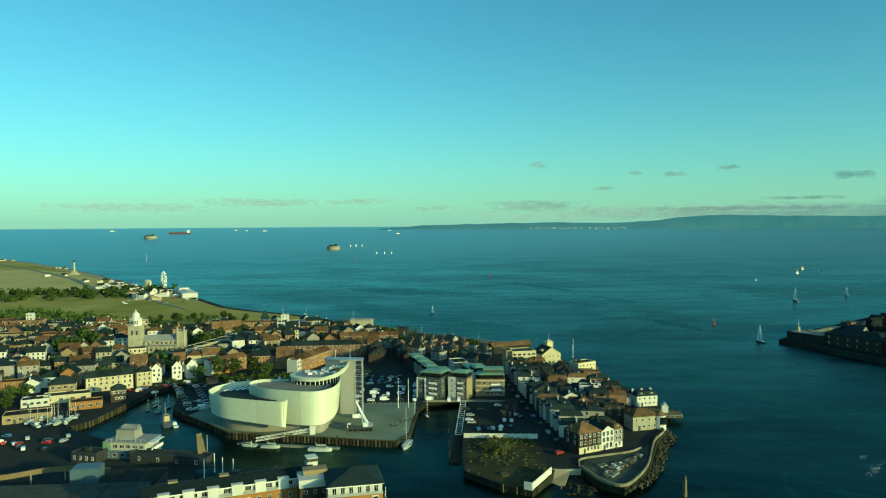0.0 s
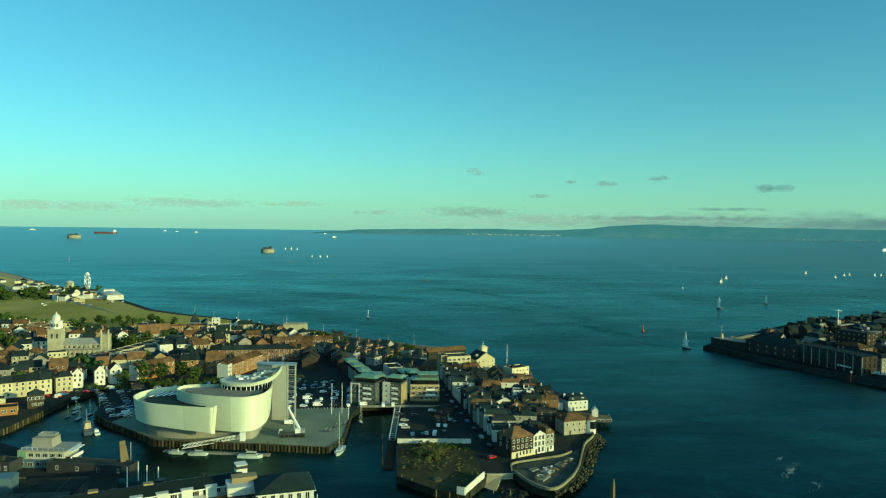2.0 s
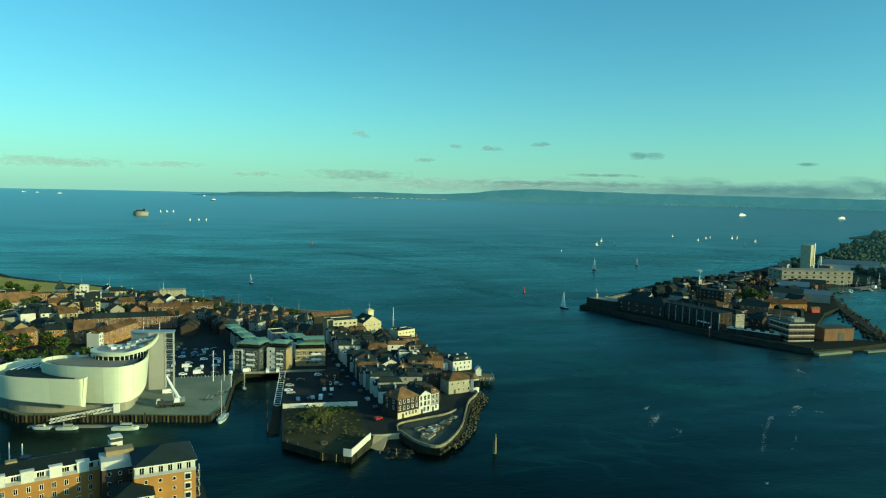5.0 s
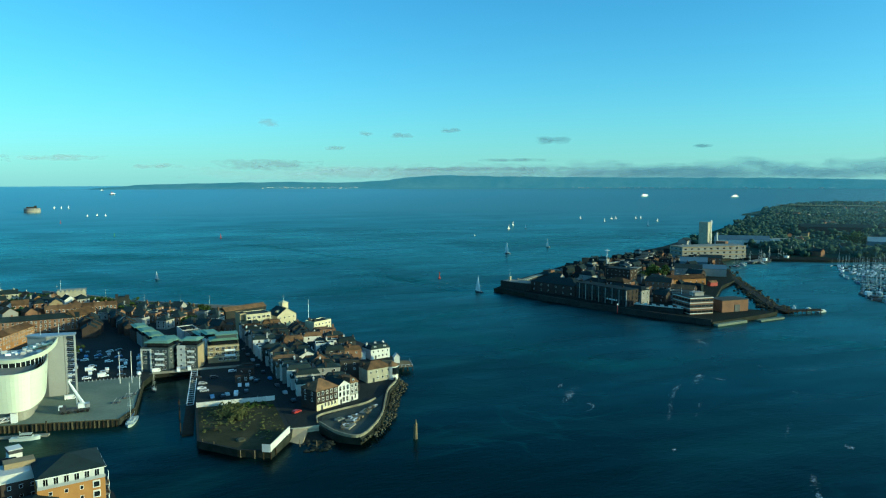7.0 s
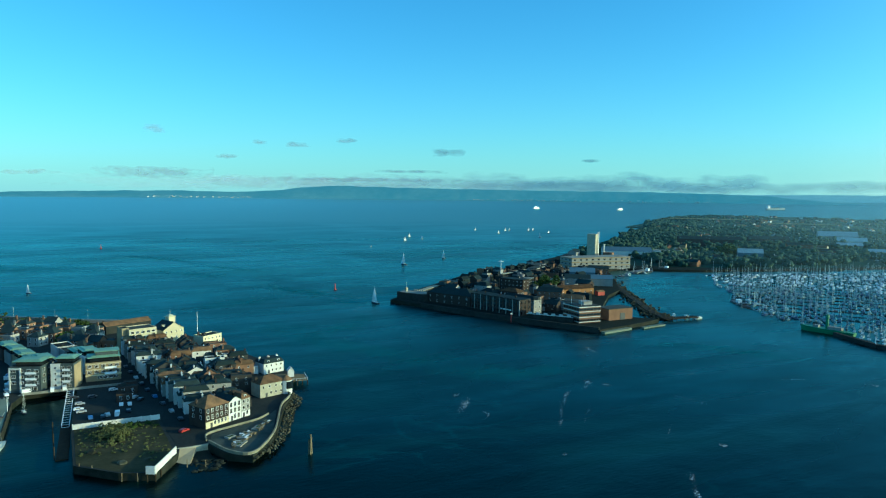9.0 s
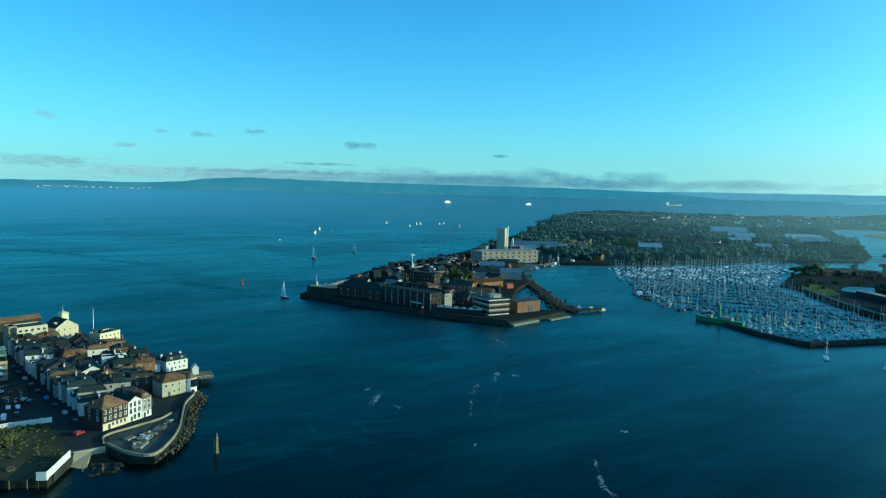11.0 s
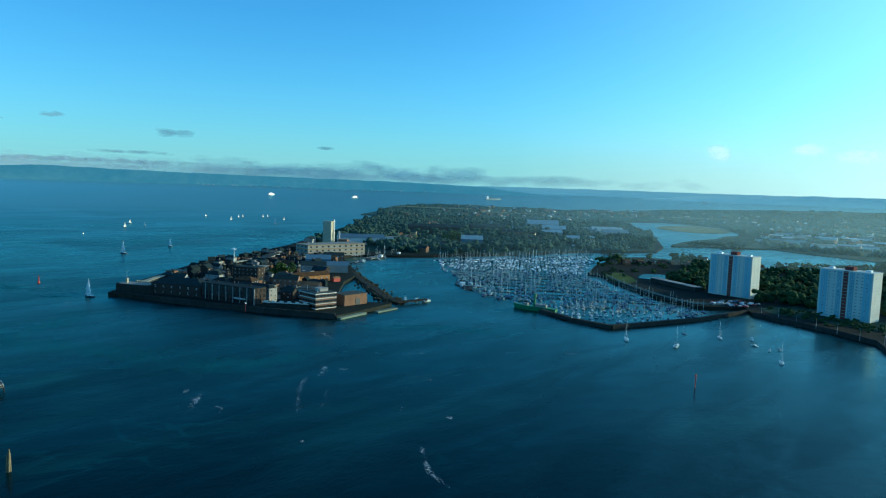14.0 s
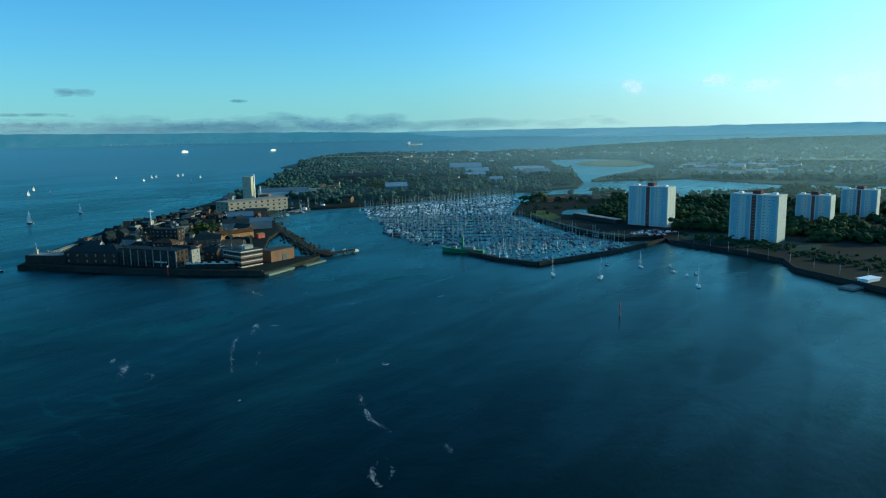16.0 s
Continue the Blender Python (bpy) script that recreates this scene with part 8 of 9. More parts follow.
# the tight-packed rest of the garrison's sheds and quarters
sheds, tries, n = Shape(), 0, 0
while n < 150 and tries < 9000:
    tries += 1
    x, y, r = rng.uniform(320, 700), rng.uniform(450, 840), rng.uniform(3.0, 5.5)
    if inside(x, y, FORT) and all(math.hypot(x - a, y - b) > q * 0.62 + r * 0.9 for a, b, q in BUSY):
        BUSY.append((x, y, r))
        n += 1
        far_house(sheds, x, y, GROUND, radians(rng.choice((-66, 24)) + rng.uniform(-6, 6)), r * rng.uniform(1.5, 2.6), r * 1.4, rng.uniform(3.5, 9), rng.choice(("gable", "hip", "flat", "flat")), rng.choice((SLATE, SLATE, BRICK, GREYWALL)), SLATE, False)
solid("garrison_sheds", sheds, JOINED, "crowded dark sheds and quarters inside the fort", "buildings", "stuff")
# ---- marina, tower blocks, creek and far shore ----
br = thing("marina_breakwater", 0, 0, 0, 0, "dark timber and concrete breakwater round the marina", "breakwater")
MB = [(668, 190), (592, 206), (502, 241), (505, 275), (521, 316)]
for (x0, y0), (x1, y1) in zip(MB[:-1], MB[1:]):
    n = max(2, int(math.hypot(x1 - x0, y1 - y0) / 9))
    for i in range(n):
        a, b = i / n, (i + 0.985) / n
        part("wall_section", band([(x0 + (x1 - x0) * a, y0 + (y1 - y0) * a), (x0 + (x1 - x0) * b, y0 + (y1 - y0) * b)], -2, 3.0, 3.4), DARKSTONE, br)
pole("dolphin_post", 505, 277, -1, 9, 0.4, WHITEMETAL, "white post at the marina entrance", "post")
ls = thing("lightship", 527, 326, 0, radians(100), "green-hulled old lightship moored at the marina entrance", "ship")
part("hull", hull_shape(40, 8, 3.6, stern=0.8), GREENPAINT, ls)
part("deckhouse", Shape().box(-6, 0, 3.4, 10, 4, 2.2).box(8, 0, 3.6, 4, 3.6, 2.0), GREYWALL, ls)
part("light_tower", Shape().tube((0, 0, 3.5), (0, 0, 12), 1.4, 1.0).tube((0, 0, 12), (0, 0, 14.5), 1.6, 1.2), GREENPAINT, ls)
part("mast", Shape().tube((-14, 0, 3.5), (-14, 0, 14), 0.25, 0.12), DARKMETAL, ls)
MARINA = [(765, 645), (870, 604), (990, 568), (1035, 545), (960, 492), (900, 468), (796, 424), (718, 344), (655, 262), (640, 214), (600, 216), (516, 248), (530, 318), (549, 389), (582, 458), (640, 505), (700, 560)]
spots = []
ang = radians(-58)
for i in range(-80, 80):
    for j in range(-60, 60):
        u, v = i * 4.7 + rng.uniform(-1.3, 1.3), (j // 2) * 25.0 + (j % 2) * 12.0 + rng.uniform(-3.2, 3.2) + 5 * noise.noise((i * 0.07, j // 2, 3))
        x, y = 800 + u * math.cos(ang) - v * math.sin(ang), 480 + u * math.sin(ang) + v * math.cos(ang)
        if inside(x, y, MARINA) and rng.random() < 0.74 + 0.5 * noise.noise((x / 40, y / 40, 0)):
            spots.append((math.hypot(x, y), x, y, j))
spots.sort()
for d, x, y, j in spots[:64]:
    copy_thing(YACHTS[rng.choice((0, 1, 2, 2, 2, 3))], pose(x, y, 0, 0, 0, 32 + (180 if j % 2 else 0) + rng.uniform(-9, 9)) @ Matrix.Scale(rng.uniform(0.62, 1.0), 4))
# near hulls are coloured down for shade, far ones bright for sunlight
HULLGREY = material("shade_grey_hull", (0.10, 0.17, 0.165), 0.4, 0.3, 0.5, 2, 0.0)
HULLPALE = material("shade_white_hull", (0.165, 0.24, 0.23), 0.4, 0.25, 0.05, 0.6, 0.0)
fleet = {"hulls": Shape(), "bright": Shape(), "masts": Shape(), "dark": Shape(), "grey": Shape(), "covers": Shape()}
for d, x, y, j in spots[64:]:
    L = rng.choice((6, 7, 8, 9, 10, 11, 12, 13))
    a = radians(32 + (180 if j % 2 else 0) + rng.uniform(-16, 16))
    c, s_ = math.cos(a), math.sin(a)

    def put(shape, src):
        shape.add([(x + c * p - s_ * q, y + s_ * p + c * q, z) for p, q, z in src.v], src.f)

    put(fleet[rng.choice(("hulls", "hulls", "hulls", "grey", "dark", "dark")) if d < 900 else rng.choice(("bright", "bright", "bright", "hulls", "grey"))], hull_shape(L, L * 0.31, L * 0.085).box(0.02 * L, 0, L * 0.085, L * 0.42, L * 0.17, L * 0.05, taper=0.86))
    if rng.random() < 0.8:
        mh = L * rng.uniform(1.15, 1.6)
        put(fleet["masts"], Shape().tube((0.08 * L, 0, 0.8), (0.08 * L, 0, mh), 0.15, 0.11, 4).tube((0.08 * L, -0.12 * L, mh * 0.6), (0.08 * L, 0.12 * L, mh * 0.6), 0.06, n=3))
        put(fleet["covers"], Shape().box(-0.13 * L, 0, L * 0.2, L * 0.42, 0.4, 0.4))
solid("moored_fleet", fleet["hulls"], HULLPALE, "packed rows of white moored yachts, toned down for shade", "yachts", "stuff")
solid("moored_fleet_bright", fleet["bright"], WHITEMETAL, "white yachts along the inner berths, sunlight put in their colour", "yachts", "stuff")
solid("moored_fleet_dark", fleet["dark"], HULLDARK, "dark-hulled yachts packed among the berths", "yachts", "stuff")
solid("moored_fleet_grey", fleet["grey"], HULLGREY, "blue-grey yachts packed among the berths, toned for shade", "yachts", "stuff")
solid("moored_fleet_masts", fleet["masts"], SPAR, "forest of bare white masts", "masts", "stuff")
solid("moored_fleet_covers", fleet["covers"], SAILCOVER, "blue sail covers on furled booms", "sail covers", "stuff")
pm = thing("marina_pontoons", 0, 0, 0, 0, "long grey floating walkways between the berths", "pontoons")
for j in range(-20, 24, 2):
    pts = []
    for i in range(-60, 60):
        u, v = i * 7.3, j * 12.5 + 6.0
        x, y = 800 + u * math.cos(ang) - v * math.sin(ang), 480 + u * math.sin(ang) + v * math.cos(ang)
        if inside(x, y, MARINA):
            pts.append((x, y))
    if len(pts) > 2:
        part("walkway", band([pts[0], pts[-1]], -0.2, 0.5, 1.8), TIMBER, pm)
for i in range(9):
    a, b = 640 - 13 * i, 492 - 17 * i
    copy_thing(YACHTS[rng.choice((1, 2, 3))], pose(690 - 14.5 * i + rng.uniform(-4, 4), 566 - 20 * i + rng.uniform(-4, 4), 0, 0, 0, 230 + rng.uniform(-15, 15)) @ Matrix.Scale(rng.uniform(1.0, 1.5), 4))
ws = thing("work_pontoon", 588, 452, 0, radians(55), "dark work barge with gear moored off the marina", "barge")
part("hull", Shape().box(0, 0, -0.4, 40, 7, 1.8), DARKMETAL, ws)
part("deckhouse", Shape().box(4, 0, 1.4, 7, 4, 3), WHITEMETAL, ws)
part("gear", Shape().box(-10, 0, 1.4, 8, 4, 1.6).tube((-14, 0, 1.4), (-14, 0, 8), 0.25), DARKMETAL, ws)


WIN["tower"] = window_mesh(1.5, 0.9, 1, FRAME, material("grey_blue_glass", (0.16, 0.20, 0.23), 0.3, 0.2, 0.5, 2, 0.0, spec=0.5))


def tower_block(x, y, deg, w, d, floors, label):
    """A slab of flats: white panels, blue bays, a dark recessed middle and rows of windows."""
    ob = thing("tower_block", x, y, GROUND, radians(deg), label, "tower block", "waterside tower blocks")
    h = floors * 2.75
    part("wall", Shape().box(0, 0, -0.5, w, d, h + 0.5), PANELWHITE, ob)
    for u, ww in ((-0.40, 0.13), (-0.115, 0.085), (0.12, 0.085), (0.40, 0.13)):
        part("blue_bay", Shape().box(u * w, -d / 2 - 0.12, 1, ww * w, 0.3, h - 1), TOWERBLUE, ob)
    rec = part("stair_recess", Shape().box(0, -d / 2 - 0.05, 0, 0.09 * w, 0.25, h + 0.3), LIFTRED, ob)
    for i in range(floors):
        part("recess_band", Shape().box(0, -d / 2 - 0.2, 2.75 * i + 1.9, 0.085 * w, 0.2, 0.4), GREYWALL, rec)
    sills = [2.75 * i + 1.6 for i in range(floors)]
    for u in (-0.26, 0.26):
        windows(ob, u * w, -d / 2, 0, 0.19 * w, sills, 2, "tower")
    for u in (-0.40, -0.115, 0.12, 0.40) if floors > 12 else ():
        windows(ob, u * w, -d / 2 - 0.28, 0, 0.08 * w, sills, 1, "tower")
    if floors > 12:
        windows(ob, w / 2, 0, math.pi / 2, d * 0.8, sills, 2, "tower")
    part("parapet", Shape().box(0, 0, h, w + 0.3, d + 0.3, 0.8), PANELWHITE, ob)
    part("lift_house", Shape().box(0, 0, h + 0.8, 7, 7, 3.2), LIFTRED, ob)
    for u in (-0.36, 0.34):
        part("roof_plant", Shape().box(u * w, 0, h + 0.8, 4, 4, 1.6), WHITEMETAL, ob)
    return ob


# white lowered in tone to carry the shade on the tower fronts
PANELWHITE = material("toned_white_panel", (0.52, 0.54, 0.48), 0.8, 0.10, 0.1)
TOWERBLUE = material("pale_blue_panel", (0.30, 0.44, 0.50), 0.7, 0.08, 0.1)
LIFTRED = material("dull_red_panel", (0.16, 0.055, 0.045), 0.8, 0.15, 0.2)
tower_block(757, 230, -100, 45, 18, 15, "white tower block with blue bays beside the marina")
tower_block(699, 115, -103.4, 44, 18, 15, "white tower block with blue bays above the sea wall")
tower_block(838, 82, -100, 34, 16, 11, "pale tower block behind waterside trees")
tower_block(930, 46, -98, 36, 16, 11, "pale tower block with blue bays farther inland")
MARSH = material("salt_marsh", (0.20, 0.185, 0.085), 0.95, 0.2, 0.02, 0.2, 0.2, second=(0.13, 0.145, 0.07))
# marina shore
BANKGREEN = material("bank_grass", (0.09, 0.12, 0.03), 0.95, 0.3, 0.03, 0.3, 0.2, second=(0.05, 0.075, 0.022))
mw = thing("marina_promenade_wall", 0, 0, GROUND, 0, "low pale wall along the marina road", "wall")
MW = smooth_line([(690, 205), (668, 230), (676, 262), (735, 335), (790, 388)], 3)
for i in range(len(MW) - 1):
    part("wall_section", band([MW[i], MW[i + 1]], 0, 1.6, 0.6), CONCRETE, mw)
bank_shrubs = []
while len(bank_shrubs) < 75:
    x, y = rng.uniform(790, 1040), rng.uniform(330, 480)
    if inside(x, y, TOWERS_LAND) and math.hypot(x - 838, y - 350) > 36 and noise.noise((x / 22, y / 22, 6)) > -0.15:
        bank_shrubs.append((x, y, GROUND, rng.uniform(0.15, 0.45)))
woods("bank_shrubs", bank_shrubs, "dark shrubs and small trees behind the marina bank", DEEPLEAF, 7, 10, 9)
patch("water_pond", smooth_line([(806, 354), (828, 328), (868, 346), (850, 368)], 3, True), WATER, "small pale boating pond behind the marina", GROUND + 0.25, "water")
patch("ground_green_bank", smooth_line([(748, 352), (790, 392), (818, 400), (838, 398), (816, 372), (790, 352), (768, 342)], 3, True), BANKGREEN, "sunlit grass bank beside the marina")
lst = thing("boat_store", 772, 297, GROUND, radians(59), "long low pale boat store beside the marina", "building")
part("wall", Shape().box(0, 0, -0.5, 78, 9, 5), DARKSTONE, lst)
part("roof", Shape().box(0, 0, 4.5, 79, 10, 0.5), GREYWALL, lst)
for _ in range(46):
    park(668 + 14 * rng.random() + 40 * (u := rng.random()), 200 + 30 * rng.random() - 10 * u, rng.uniform(0, 180))
for i in range(40):
    u = i / 39
    pole("lamp_post", 664 - 130 * u, 176 - 170 * u, GROUND, 8, 0.12, METAL, "slim promenade lamp post", "lamp post", "promenade lamps") if i % 4 == 0 else None
pw = thing("promenade_wall", 0, 0, 0, 0, "sea wall of pale concrete along the promenade", "wall")
PW = [(655, 180), (640, 147.5), (625, 113.5), (600, 77.5), (565, 65.5), (518, 7.5), (500, -20)]
for (x0, y0), (x1, y1) in zip(PW[:-1], PW[1:]):
    for i in range(3):
        a, b = i / 3, (i + 0.985) / 3
        part("wall_section", band([(x0 + (x1 - x0) * a, y0 + (y1 - y0) * a), (x0 + (x1 - x0) * b, y0 + (y1 - y0) * b)], -2, 4.0, 1.2), DARKSTONE, pw)
fj = thing("ferry_pontoon", 534, 22, 0, radians(-28), "pale ferry landing stage with a white shelter", "pontoon")
part("deck", Shape().box(0, 0, -0.3, 34, 10, 1.8), CONCRETE, fj)
part("shelter", Shape().box(8, 0, 1.5, 14, 7, 3.4).box(8, 0, 4.9, 16, 8, 0.4), WHITEMETAL, fj)
# trees round the towers
MID = []
for _ in range(60):
    x, y = rng.uniform(730, 860), rng.uniform(120, 230)
    if math.hypot(x - 757, y - 230) > 34 and math.hypot(x - 699, y - 115) > 34:
        MID.append((x, y, GROUND, rng.uniform(0.7, 1.1)))
MID += [(rng.uniform(740, 800), rng.uniform(50, 100), GROUND, rng.uniform(0.7, 1.1)) for _ in range(24)]
MID += [(rng.uniform(805, 900), rng.uniform(265, 322), GROUND, rng.uniform(0.6, 1.0)) for _ in range(34)]
MID += [(rng.uniform(955, 990), rng.uniform(458, 484), GROUND, rng.uniform(0.3, 0.9)) for _ in range(14)]
OPEN_BANK = [(725, 325), (800, 425), (930, 470), (1030, 480), (1040, 380), (960, 345), (880, 322), (820, 325), (790, 285), (760, 262), (735, 285)]
while len(MID) < 960:
    x, y = rng.uniform(735, 1300), rng.uniform(-260, 460)
    if inside(x, y, TOWERS_LAND) and not inside(x, y, OPEN_BANK) and math.hypot(x - 757, y - 230) > 34 and math.hypot(x - 699, y - 115) > 36 and math.hypot(x - 828, y - 82) > 30 and math.hypot(x - 920, y - 46) > 30 and noise.noise((x / 60, y / 60, 4)) > -0.4:
        MID.append((x, y, GROUND, rng.uniform(0.5, 1.0)))
for i in range(13):
    block(930 + 8.5 * i + rng.uniform(-2, 2), 452 - 6.2 * i + rng.uniform(-3, 3) + (10 if i % 2 else 0), -38 + rng.uniform(-6, 6), rng.uniform(7, 11), 6.5, rng.uniform(3.5, 5), rng.choice((BRICK, DARKBRICK, DARKBRICK, CREAM)), rng.choice((TILE, SLATE, SLATE)), "small brick house above the marina bank", "gable", 2, 3, "small", "f", "house")
woods("waterside_wood", MID, "dark trees between the towers and the creek", DEEPLEAF, 9, 12, 9)
n = 0
while n < 36:
    x, y = rng.uniform(760, 1290), rng.uniform(-260, 440)
    if inside(x, y, TOWERS_LAND) and not inside(x, y, OPEN_BANK) and math.hypot(x - 757, y - 230) > 45 and math.hypot(x - 838, y - 82) > 36 and math.hypot(x - 930, y - 46) > 36:
        copy_thing(FARHOUSES[rng.randrange(4)], pose(x, y, GROUND, 0, 0, rng.uniform(0, 180)) @ Matrix.Scale(rng.uniform(0.9, 1.4), 4))
        n += 1

# far shore: woods and houses on the low land, pale marsh
far_spots = []
while len(far_spots) < 6000:
    a = rng.uniform(45.5, 100)
    d0 = float(np.interp(a, (44, 60, 63, 65, 68, 72, 73, 74, 75, 77, 90, 100), (2330, 2290, 2370, 2580, 2700, 2500, 2220, 1920, 1620, 1550, 1460, 1420)))
    d1 = float(np.interp(a, (44, 46, 48, 50, 60, 66, 72, 80, 100), (2345, 2850, 3450, 3740, 3600, 3850, 4500, 5500, 6500)))
    d = d0 + 12 + (d1 - d0 - 30) * rng.random() ** 1.3
    x, y, z, k = drawn_in(d * math.sin(radians(a)), d * math.cos(radians(a)))
    if noise.noise((x / 170, y / 170, 8)) > -0.3 :
        rise = 3 + 14 * max(0, min(1, (d - 2600) / 2500)) * (1 if a > 66 else 0.35)
        far_spots.append((x, y, z + rise - 2, rng.uniform(0.8, 1.5) * max(0.5, k)))
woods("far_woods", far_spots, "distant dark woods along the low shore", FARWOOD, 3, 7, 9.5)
n = 0
while n < 420:
    a = rng.uniform(50, 99)
    d = rng.uniform(2350, 3500) if a < 62 else 2760 + 900 * rng.random() if a < 74.5 else 1760 + 1700 * rng.random() ** 1.6
    x, y, z, k = drawn_in(d * math.sin(radians(a)), d * math.cos(radians(a)))
    q = rng.uniform(0.7, 1.5) * k
    far_house(gosport, x, y, z + 4 + 9 * max(0, min(1, (d - 2600) / 2500)), rng.uniform(0, 3), 12 * q, 8 * q, 5.5 * q, "gable", rng.choice((WHITE, WHITE, BRICK, BUFF)), rng.choice((SLATE, TILE)), False)
    n += 1
solid("far_houses", gosport, JOINED, "scattered small houses among distant woods", "houses", "stuff")
for _ in range(26):
    a, d = rng.uniform(75.6, 83), rng.uniform(1640, 2150)
    hb = thing("industrial_shed", d * math.sin(radians(a)), d * math.cos(radians(a)), GROUND + 2, rng.uniform(-0.4, 0.4) + 1.9, "pale industrial shed on the far creek side", "shed", "industrial sheds")
    w = rng.uniform(18, 48)
    part("wall", Shape().box(0, 0, -3, w, 16, 9), rng.choice((WHITE, GREYWALL, BUFF)), hb)
    part("roof", Shape().gable(w, 16, 6, 2), rng.choice((CONCRETE, BLUEPAINT, WHITE)), hb)
patch("ground_marsh_spit", smooth_line([(2070, 865), (2220, 905), (2330, 890), (2360, 830), (2261, 710), (2110, 660), (1998, 662), (1957, 734)], 3, True), MARSH, "pale sandy marsh spit in the creek", 1.2)
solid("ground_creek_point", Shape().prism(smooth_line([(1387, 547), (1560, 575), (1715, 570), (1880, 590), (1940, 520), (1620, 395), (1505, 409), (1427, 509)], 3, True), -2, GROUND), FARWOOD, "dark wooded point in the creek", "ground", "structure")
woods("creek_point_wood", [(1440 + 420 * u + rng.uniform(-25, 25), 500 + 30 * u + rng.uniform(-70, 40) * (1 - 0.5 * u), GROUND - 1, rng.uniform(0.4, 0.9)) for u in [rng.random() for _ in range(170)]], "dark trees on the point in the creek", FARWOOD, 7, 9, 7)
woods("promenade_hedge", [(672 - 95 * u + rng.uniform(0, 40), 165 - 165 * u + rng.uniform(-20, 14), GROUND, rng.uniform(0.12, 0.4)) for u in [rng.random() for _ in range(170)]], "dark shrubs and hedges along the promenade", DEEPLEAF, 9, 8, 7)
patch("ground_promenade_green", [(640, 60), (690, 60), (735, 165), (690, 185), (668, 170)], LAWN, "shaded lawns below the tower blocks")

patch("ground_pale_bank", smooth_line([(1245, 176), (1330, 160), (1300, 95), (1318, 45), (1290, 60), (1262, 130)], 3, True), MARSH, "pale grass bank along the upper creek")
woods("point_shore_wood", [(x := rng.uniform(1120, 1700), 520 + (x - 1120) * 0.42 + rng.uniform(4, 90), GROUND, rng.uniform(0.4, 1.1)) for _ in range(260)], "dark trees along the creek shore", FARWOOD, 6, 10, 9)
fields = [(50.5, 3000, 420, 60), (56, 2700, 240, 36), (70, 3000, 260, 60), (86, 2300, 300, 60), (92, 2600, 260, 70)]
for a, d, w, deep in fields:
    x, y, z, k = drawn_in(d * math.sin(radians(a)), d * math.cos(radians(a)))
    c, s_ = math.cos(radians(a)), math.sin(radians(a))
    ring = [(x + c * w / 2 * k * p + s_ * deep * q, y - s_ * w / 2 * k * p + c * deep * q) for p, q in ((-1, -0.6), (-0.3, -1), (0.8, -0.7), (1, 0.4), (0.2, 1), (-0.9, 0.7))]
    patch("ground_field", smooth_line(ring, 3, True), MARSH, "pale open field among far woods", z + 12)

patch("ground_hospital_lawn", [(1057, 988), (1140, 926), (1090, 885), (1011, 946)], GRASS, "pale mown lawn before the hospital", GROUND + 0.3)
patch("ground_shore_field", smooth_line([(1660, 1570), (1700, 1480), (1790, 1340), (1745, 1300), (1650, 1420), (1600, 1520)], 3, True), GRASS, "pale grass field behind the point", GROUND + 0.3)
for i in range(26):
    copy_thing(YACHTS[rng.choice((0, 1, 2, 2, 3))], pose(1168 + 9 * (i % 9) + rng.uniform(-3, 3), 612 - 5 * (i % 9) + 17 * (i // 9) + rng.uniform(-3, 3), GROUND + 0.6, 0, 0, 60 + rng.uniform(-12, 12)) @ Matrix.Scale(rng.uniform(0.8, 1.25), 4))
POINT = [(1240, 530), (1490, 632), (1730, 745), (1700, 800), (1560, 700), (1440, 672), (1240, 566)]
shore_trees = []
while len(shore_trees) < 330:
    x, y = rng.uniform(1240, 1730), rng.uniform(525, 800)
    if inside(x, y, POINT) and noise.noise((x / 26, y / 26, 3)) > -0.25:
        shore_trees.append((x, y, GROUND - 1, rng.uniform(0.35, 1.15)))
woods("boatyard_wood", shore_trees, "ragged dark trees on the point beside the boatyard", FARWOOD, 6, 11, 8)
TIP = [(1480, 640), (1744, 745), (1760, 800), (2040, 960), (1850, 1000), (1500, 760)]
tip = []
while len(tip) < 420:
    x, y = rng.uniform(1480, 2040), rng.uniform(640, 1000)
    if inside(x, y, TIP):
        tip.append((x, y, GROUND - 1, rng.uniform(0.6, 1.1)))
woods("creek_mouth_wood", tip, "dark trees on the shore of the creek mouth", FARWOOD, 6, 10, 9)
woods("promenade_trees", [(700 + 110 * u + rng.uniform(-10, 40), 70 - 150 * u + rng.uniform(-25, 25), GROUND, rng.uniform(0.5, 1.0)) for u in [rng.random() for _ in range(110)]], "dark trees and gardens along the promenade", DEEPLEAF, 10, 9, 8)
# ---- on the water, far and near; sky ----
def sail_at(x, y, deg, size=1.0):
    x, y, z, k = drawn_in(x, y)
    return copy_thing(SAILING, pose(x, y, z, 0, 0, deg) @ Matrix.Scale(0.95 * size * k, 4))


